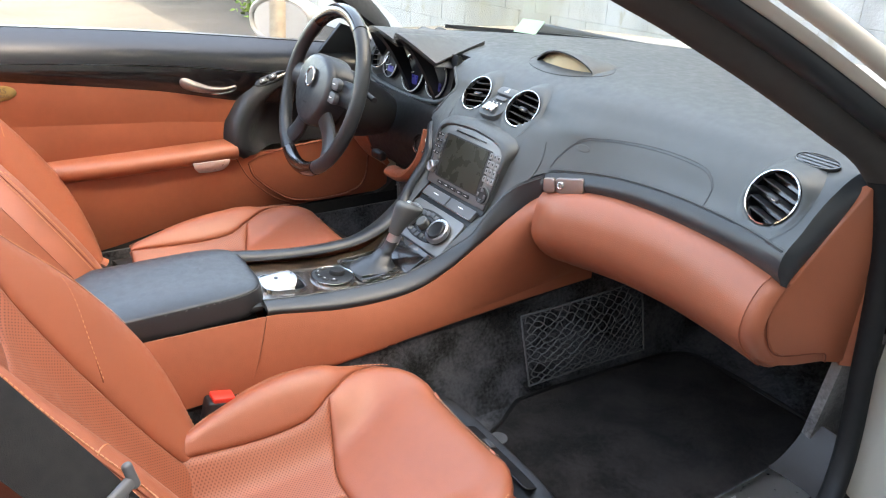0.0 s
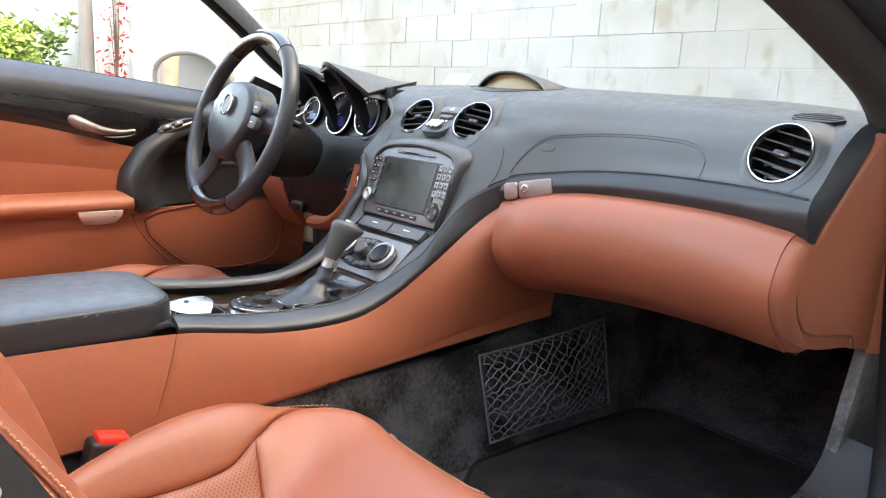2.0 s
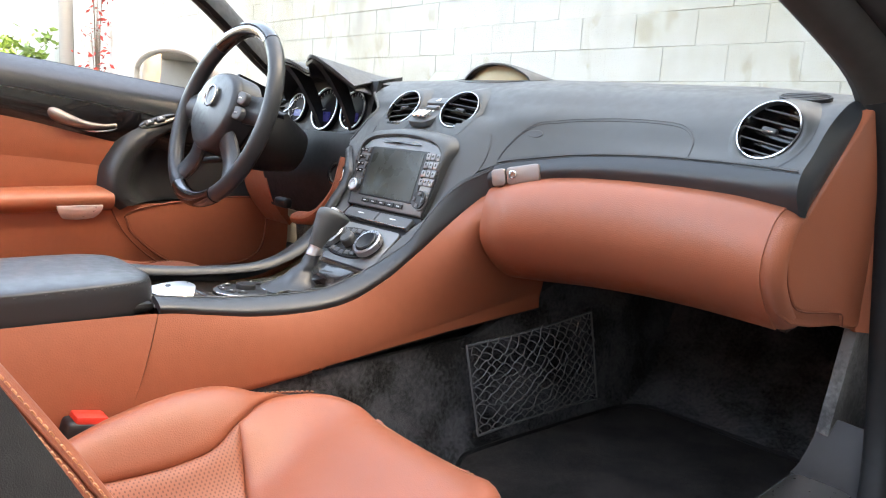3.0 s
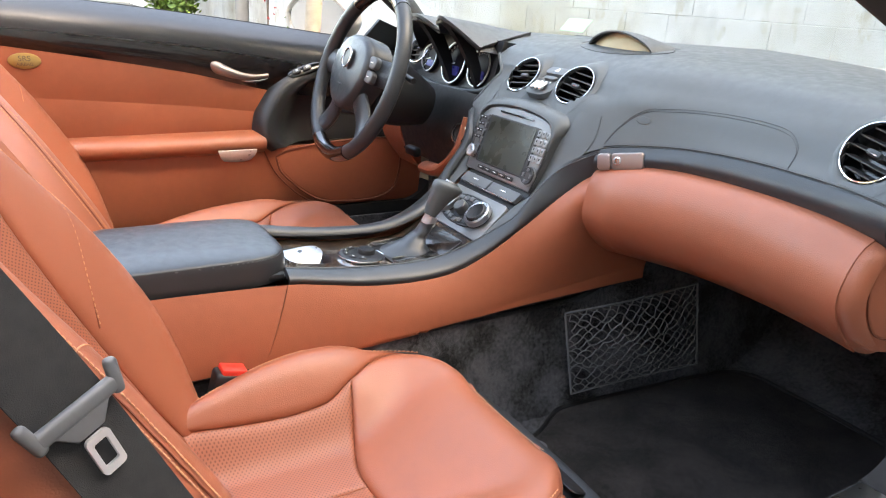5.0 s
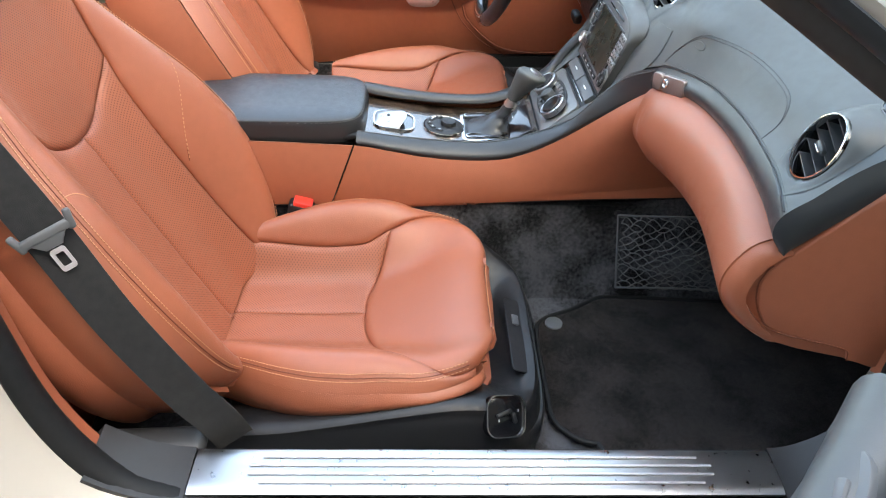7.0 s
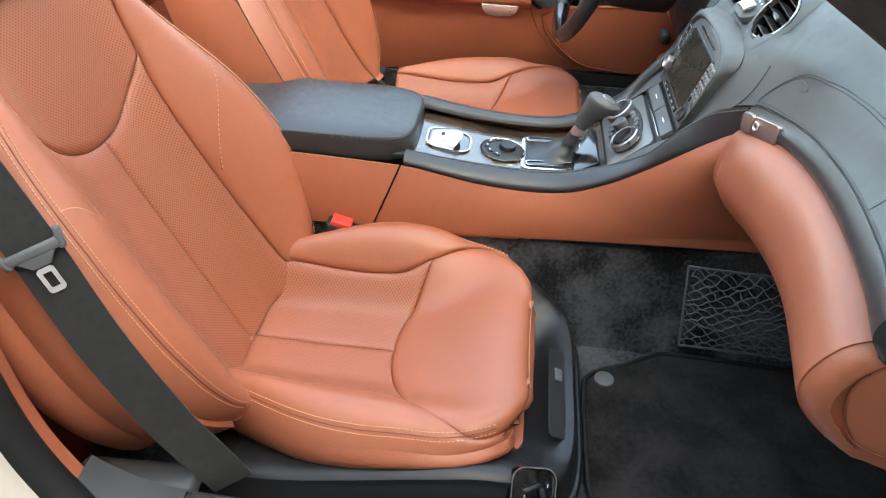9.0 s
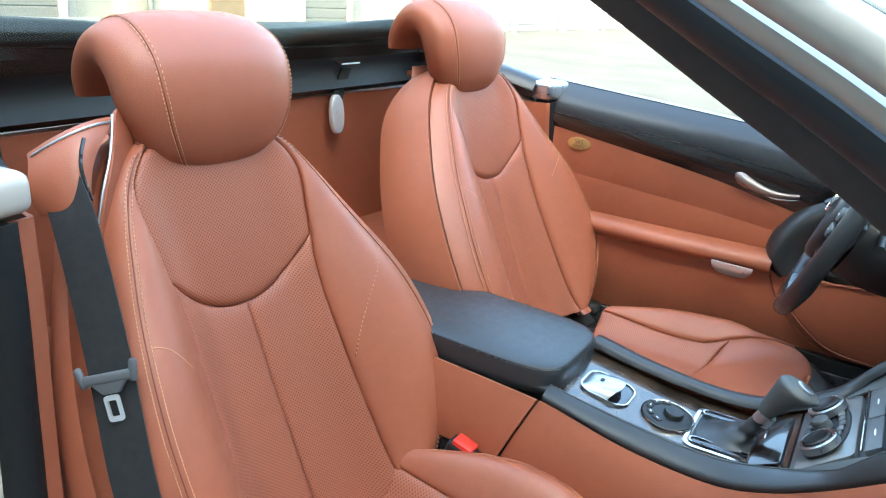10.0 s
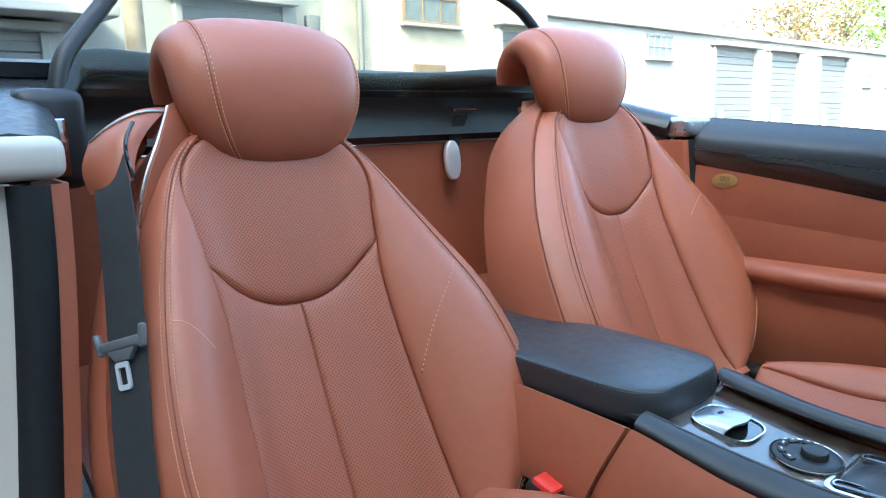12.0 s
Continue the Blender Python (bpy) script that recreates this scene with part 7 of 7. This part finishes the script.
    pull = opart("pull_cup", sheet(lambda u, v: (lambda a: Vector((-0.598 - 0.012 * v * v, -0.402 + (2 * u - 1) * 0.043 * (1 - 0.35 * v * v), 0.672 - 0.026 * v * (1 - 0.12 * (2 * u - 1) ** 2))))(0), 16, 8, 0.006), M_RIB, "satin silver pull cup")
    # outer skin
    opart("outer_skin", sheet(lambda u, v: Vector((-0.74 - 0.12 * math.sin(v * 1.9), -0.93 + 1.10 * u, z_belt(-0.93 + 1.1 * u) - 0.006 - 0.53 * v)), 24, 14, 0.01), M_PAINT, "cream painted door skin")
    opart("door_edge", rbox(0.085, 0.012, 0.1, 0.01, 3, m=pose(-0.675, -0.929, 0.925)), M_SATIN, "pale metal door edge trim")
    return door


door_1 = build_door("door_1", "closed driver's door with tan leather panel and dark wood trim", False)
door_1.matrix_world = pose(-0.8, 0.19, 0.5)
door_2 = build_door("door_2", "open passenger door with black grab handle and switches", True)
door_2.matrix_world = pose(0.8, 0.19, 0.5, 0, 0, 54)

# ---- door mirror ----
mir = thing("door_mirror", "cream door mirror with a bright glass", "mirror", (-0.865, -0.055, 0.91))
mm = Matrix.Translation((0, -0.03, 0.045)) @ Matrix.Rotation(radians(28), 4, "Z")
part("shell", sheet(lambda u, v: mm @ Vector((0.105 * math.cos(6.283 * u) * math.sqrt(max(0, 1 - (1 - v) ** 3)) if v < 1 else 0.105 * math.cos(6.283 * u), 0.075 - 0.115 * v, 0.062 * math.copysign(abs(math.sin(6.283 * u)) ** 0.85, math.sin(6.283 * u)) * (math.sqrt(max(0, 1 - (1 - v) ** 3)) if v < 1 else 1))), 40, 14, 0, wrap=True), M_PAINT, mir)
part("rim", tube(lambda t: mm @ Vector((0.103 * math.cos(6.283 * t), -0.041, 0.060 * math.copysign(abs(math.sin(6.283 * t)) ** 0.85, math.sin(6.283 * t)))), 0.006, 50, 8, closed=True), M_PAINT, mir)
part("mirror_glass", plate(oval(0.1, 0.057, 40, 2.3), 0.004, 0.001, 1, mm @ frame_at((0, -0.034, 0), (0.05, -1, 0.04))), M_MIRROR, mir, "reflecting mirror glass")
part("mirror_foot", tube(through_points((0.06, 0.03, -0.02), (0.10, 0.05, -0.035), (0.16, 0.06, -0.03)), 0.018, 10, 10), M_PAINT, mir)
part("mirror_sail", plate([(-0.09, 0.0), (0.09, 0.0), (0.05, 0.05), (-0.02, 0.075)], 0.012, 0.003, 2, Matrix.Translation((0.18, 0.06, -0.02)) @ PKM), M_PLASTIC, mir)

# ---- belts, buckles ----


def ribbon(path, facing, width, th=0.0016, n=50):
    """Flat webbing along path(t), turned to face facing(t)."""
    def fn(u, v):
        p = Vector(path(v))
        d = (Vector(path(min(v + 0.01, 1))) - Vector(path(max(v - 0.01, 0)))).normalized()
        s = d.cross(Vector(facing(v))).normalized()
        return p + s * (u - 0.5) * width
    return sheet(fn, 6, n, th)


belt = thing("seat_belt", "black webbing seat belt with grey tongue on passenger seat", "seat belt", (0.57, -0.8, 0.6))
BI = Matrix.Translation((-0.57, 0.8, -0.6))
bpath = through_points((0.548, -0.935, 0.962), (0.554, -0.905, 0.93), (0.564, -0.866, 0.86), (0.579, -0.821, 0.78), (0.6, -0.765, 0.675), (0.612, -0.705, 0.575), (0.612, -0.662, 0.505), (0.6, -0.648, 0.45))
bface = lambda v: (0.82 + 0.08 * v, 0.5 - 0.1 * v, 0.17 + 0.08 * v)
clear = Vector((0.008, 0.013, 0.003))
part("webbing", moved(ribbon(lambda v: bpath(v) + clear * math.sin(math.pi * min(1.0, 0.1 + v * 1.1)) ** 0.5, bface, 0.05), BI), M_BELT, belt, "black woven webbing")
tm = frame_at((0.591, -0.806, 0.787), (0.87, 0.44, 0.2), (-0.14, -0.4, 0.88)) @ Matrix.Scale(0.94, 4)
part("tongue_grip", moved(joined(rbox(0.062, 0.012, 0.008, 0.0035, 3, m=tm @ pose(0, -0.002, 0.003)), rbox(0.009, 0.026, 0.008, 0.0035, 3, m=tm @ pose(-0.031, 0.002, 0.003, 0, 0, 12)), rbox(0.009, 0.026, 0.008, 0.0035, 3, m=tm @ pose(0.031, 0.002, 0.003, 0, 0, -12)), plate([(-0.022, -0.006), (0.022, -0.006), (0.01, -0.02), (-0.01, -0.02)], 0.006, 0.002, 2, tm @ pose(0, 0, 0.006))), BI), M_GRIP, belt, "grey plastic belt grip")
part("tongue", moved(ring_plate(rounded(0.018, 0.03, 0.004), 0.006, 0.003, tm @ pose(0, -0.036, 0.005)), BI), M_RIB, belt, "polished metal belt tongue")

for px, py, pz, lab, face in ((0.158, -0.632, 0.03, "black belt buckle with red release button by passenger seat", 1), (-0.163, -0.63, 0.06, "black belt buckle with red button by driver's seat", -1)):
    bk = thing("belt_buckle", lab, "buckle", (px, py, 0.43 + pz), group="belt buckles")
    km2 = Matrix.Rotation(radians(-14), 4, "X")
    part("housing", rbox(0.03, 0.046, 0.082, 0.006, 3, m=km2 @ pose(0, 0, 0.045)), M_PLASTIC, bk)
    part("button", rbox(0.026, 0.034, 0.012, 0.003, 2, m=km2 @ pose(0, 0.001, 0.086)), M_RED, bk, "red release button")
    part("stalk", rbox(0.022, 0.022, 0.08, 0.006, 2, m=km2 @ pose(0, -0.006, -0.03)), M_PLASTIC, bk)
db = thing("seat_belt", "dark grey belt strap anchored beside the driver's seat", "seat belt", (-0.58, -0.72, 0.4))
dpth = through_points((0.02, -0.13, 0.21), (0.02, -0.06, 0.12), (0.035, 0.0, 0.085), (0.05, 0.045, 0.06))
part("webbing", ribbon(dpth, lambda v: (0.6, 0.5, 0.6), 0.045), M_BELT, db)
part("anchor", rbox(0.05, 0.14, 0.035, 0.01, 2, m=pose(0.03, 0.06, 0.04, 0, 0, 10)), M_PLASTIC, db)

# shoulder guide that the belt leaves from
def guide_fn(u, v):
    """u from the seat outwards, v upwards."""
    inner = Vector((0.535, -0.897, 0.943)).lerp(Vector((0.474, -0.926, 1.022)), v) + Vector((0.012, 0, 0.004)) * math.sin(math.pi * v)
    outer = Vector((0.572, -0.917, 0.926)).lerp(Vector((0.556, -0.947, 0.994)), v) + Vector((0.010, 0, 0)) * math.sin(math.pi * v)
    p = inner.lerp(outer, u)
    return p + Vector((-SEAT_X, 0.012 * math.sin(math.pi * u) - 0.016 * u ** 5 - 0.014 * v ** 6, 0.010 * math.sin(math.pi * u) * v - 0.010 * u ** 6 * v))


guide = part("belt_guide", sheet(guide_fn, 20, 20, -0.045), M_TAN, seat_p, "tan leather belt guide")
part("silver_piping", tube(lambda t: guide_fn(0.02 + 0.96 * t, 0.93) + Vector((0, 0.001, 0.001)), 0.0017, 30, 8), M_SATIN, guide, "silver piping")
edge_line = through_points((0.474, -0.93, 1.024), (0.499, -0.903, 0.985), (0.523, -0.889, 0.94), (0.538, -0.884, 0.886), (0.549, -0.878, 0.84))
part("silver_piping", tube(lambda t: edge_line(t) - Vector((SEAT_X, 0.01, 0)), 0.0018, 40, 8), M_SATIN, guide, "silver piping")
part("guide_wing", sheet(lambda u, v: edge_line(v) + Vector((-SEAT_X - 0.07 * u, -0.012 - 0.045 * u, 0.01 * math.sin(math.pi * u) * (1 - v))), 10, 20, 0.006), M_TAN, guide)
part("slot", tube(lambda t: guide_fn(0.42 - 0.4 * t * t, 0.82 - 0.8 * t) + Vector((0, 0.001, 0)), 0.0022, 24, 6), M_GLOSS, guide)

# ---- cargo net ----
net = thing("cargo_net", "dark grey elastic cord cargo net on the footwell carpet", "cargo net", (0.16, 0.1, 0.46))
NI = Vector((-0.16, -0.1, -0.46))
q = [Vector(p) + NI for p in ((0.152, -0.045, 0.530), (0.188, 0.236, 0.558), (0.203, 0.262, 0.39), (0.178, -0.03, 0.382))]


def net_at(u, v):
    p = (q[0].lerp(q[1], u)).lerp(q[3].lerp(q[2], u), v)
    return p + Vector((0.012 + 0.022 * math.sin(3.14 * u) * math.sin(3.14 * v), 0, 0))


part("border", joined(*[tube(lambda t: a.lerp(b, t) + Vector((0.012, 0, -0.004 * math.sin(3.14 * t) * sg)), 0.002, 12, 8) for a, b, sg in ((q[0], q[1], 1), (q[1], q[2], 0), (q[2], q[3], -1), (q[3], q[0], 0))]), M_CORD, net, "thick dark grey border cord")
rng = random.Random(3)
NU, NV = 12, 9
knots = {}
for i in range(2 * NU + 1):
    for j in range(NV + 1):
        uu = i / (2 * NU)
        vv = (j + (0.5 if i % 2 else 0)) / (NV + 0.5)
        pull_ = 0.05 * (1 - uu) * math.sin(3.14 * vv)
        knots[i, j] = net_at(min(1, max(0, uu + rng.gauss(0, 0.006) + 0.02 * math.sin(9 * vv))), min(1, max(0, vv + rng.gauss(0, 0.012) - pull_ * (vv - 0.5)))) + Vector((rng.gauss(0, 0.0015), 0, 0))
cords = []
for (i, j), p in knots.items():
    for k in ((i + 1, j), (i + 1, j - 1 if i % 2 == 0 else j + 1)):
        if k in knots:
            cords.append(tube(lambda t: p.lerp(knots[k], t) + Vector((0, 0, 0.0025 * math.sin(3.14 * t) * (1 if (i + j) % 2 else -1))), 0.00105, 4, 5, ends=False))
part("mesh", joined(*cords), M_CORD, net, "knotted elastic mesh")
for a in q:
    part("fixing", lathe([(0.006, 0), (0.006, 0.004), (0, 0.006)], 12, Matrix.Translation(a + Vector((0.004, 0, 0))) @ frame_at((0, 0, 0), (1, 0, 0.2))), M_PLASTIC, net)

# ---- floor mat ----
mat_ = thing("floor_mat", "black carpet floor mat with bound edge on passenger floor", "floor mat", (0.38, 0.1, 0.345))
mpts = [(0.53, -0.125), (0.525, -0.15), (0.49, -0.185), (0.43, -0.19), (0.27, -0.187), (0.245, -0.165), (0.225, -0.12), (0.2, -0.08), (0.186, -0.05), (0.192, 0.1), (0.205, 0.27), (0.22, 0.36), (0.26, 0.395), (0.57, 0.395), (0.6, 0.36), (0.6, -0.08), (0.585, -0.1)]
part("carpet", plate([(x - 0.38, y - 0.1) for x, y in mpts], 0.008, 0.003, 2, pose(0, 0, 0.009)), M_MAT, mat_)
mloop = [Vector((x - 0.38, y - 0.1, 0.0085)) for x, y in mpts]
mfn = through_points(*mloop, mloop[0])
part("binding", tube(lambda t: mfn(t), 0.0045, 140, 8), M_RUBBER, mat_, "grey bound edge")
part("fastener", lathe([(0.016, 0.008), (0.016, 0.0115), (0.013, 0.013), (0, 0.0125)], 28, pose(0.262 - 0.38, -0.155 - 0.1, 0)), M_GREY, mat_, "round grey mat fastener")

# ---- lock striker and label on the rear jamb ----
st = thing("door_striker", "black steel door lock striker on the cream jamb", "striker", (0.717, -0.909, 0.781))
sp_ = frame_at((0, 0, 0), (0.6, 0.78, 0.19), (-0.37, 0.06, 0.93))
part("plate", plate(rounded(0.03, 0.07, 0.013), 0.006, 0.002, 2, sp_ @ pose(0, 0, 0.004)), M_PLASTIC, st)
sm2 = frame_at((0.002, 0.006, -0.004), (-0.15, -0.2, 0.95), (0.6, 0.8, 0))
part("loop", joined(rbox(0.036, 0.013, 0.01, 0.003, 2, m=sm2 @ pose(-0.012, 0.007, 0)), rbox(0.036, 0.011, 0.01, 0.003, 2, m=sm2 @ pose(-0.012, 0.043, 0)), rbox(0.011, 0.045, 0.01, 0.003, 2, m=sm2 @ pose(0.0, 0.025, 0)), rbox(0.011, 0.045, 0.01, 0.003, 2, m=sm2 @ pose(-0.026, 0.025, 0))), M_SLAT, st)
for k in (-1, 1):
    part("bolt", lathe([(0.0075, 0), (0.007, 0.003), (0.005, 0.004), (0, 0.0036)], 16, sp_ @ pose(0, 0.022 * k, 0.007)), M_SATIN, st)
rl = thing("roof_latch", "black plastic roof latch cover on the lock pillar", "latch", (0.716, -0.9, 0.958))
part("cover", rbox(0.045, 0.045, 0.075, 0.014, 3, m=pose(0, 0, 0, 8, 0, 12)), M_PLASTIC, rl)
part("screw", lathe([(0.005, 0), (0.0045, 0.003), (0, 0.0035)], 14, frame_at((0.004, 0.024, 0.012), (0.2, 0.97, 0.1))), M_SATIN, rl)
lb = thing("warning_label", "dark warning label with yellow strip on the jamb", "label", (0.726, -0.883, 0.694))
lbm = frame_at((0.002, 0.0025, 0.001), (0.58, 0.77, 0.27), (0, -0.29, 0.95)) @ Matrix.Scale(0.65, 4)
part("label_sheet", plate(rounded(0.045, 0.115, 0.003), 0.0015, 0, m=lbm), M_PLASTIC, lb)
part("label_strip", plate(rounded(0.045, 0.014, 0.002), 0.001, 0, m=lbm @ pose(0, 0.064, 0.0005)), M_YELLOW, lb)
part("label_disc", lathe([(0.012, 0), (0.012, 0.0012), (0, 0.0013)], 24, lbm @ pose(-0.002, 0.038, 0.0004)), M_WHITE, lb)
part("label_ring", lathe([(0.0135, 0), (0.0135, 0.0016), (0.0105, 0.0016), (0.0105, 0)], 24, lbm @ pose(-0.002, 0.038, 0.0004)), M_RED, lb)
for k in range(9):
    part("label_bar", rbox(0.034 - 0.004 * (k % 3), 0.0022, 0.0008, 0, m=lbm @ pose(0, 0.016 - 0.0075 * k, 0.0006)), M_GREY, lb, smooth=False)

# ---- blocks of the yard wall ----
BW, BH = 0.4, 0.2


def block_mesh(w):
    bm = rbox(w - 0.0035, 0.03, BH - 0.0035, 0.0025, 1)
    me = bpy.data.meshes.new("block")
    bm.to_mesh(me)
    bm.free()
    me.materials.append(M_BLOCK)
    return me


full = block_mesh(BW)
rest = bmesh.new()
rngb = random.Random(11)
for r_ in range(18):
    z = 0.1 + BH * r_
    n = 0
    x = 6.4 - (BW / 2 if r_ % 2 else 0)
    while x > -26:
        off = rngb.gauss(0, 0.0015)
        if -3.6 < x < 2.4 and z < 3.4:
            ob = new("block", full)
            ob.parent = wall
            ob.location = (x, WALL_Y + 0.026 + off, z)
            ob.rotation_euler = (rngb.gauss(0, 0.002), rngb.gauss(0, 0.002), rngb.gauss(0, 0.002))
        else:
            mm_ = pose(x, WALL_Y + 0.023 + off, z)
            vs = [rest.verts.new(mm_ @ Vector(c)) for c in ((-0.1975, -0.015, -0.0975), (0.1975, -0.015, -0.0975), (0.1975, -0.015, 0.0975), (-0.1975, -0.015, 0.0975), (-0.1975, 0.015, -0.0975), (0.1975, 0.015, -0.0975), (0.1975, 0.015, 0.0975), (-0.1975, 0.015, 0.0975))]
            for q_ in ((0, 1, 2, 3), (1, 5, 6, 2), (5, 4, 7, 6), (4, 0, 3, 7), (3, 2, 6, 7), (0, 4, 5, 1)):
                rest.faces.new([vs[k] for k in q_])
        x -= BW
tagged(part("blocks", rest, M_BLOCK, wall, smooth=False), "painted concrete blocks along the wall", kind="stuff")
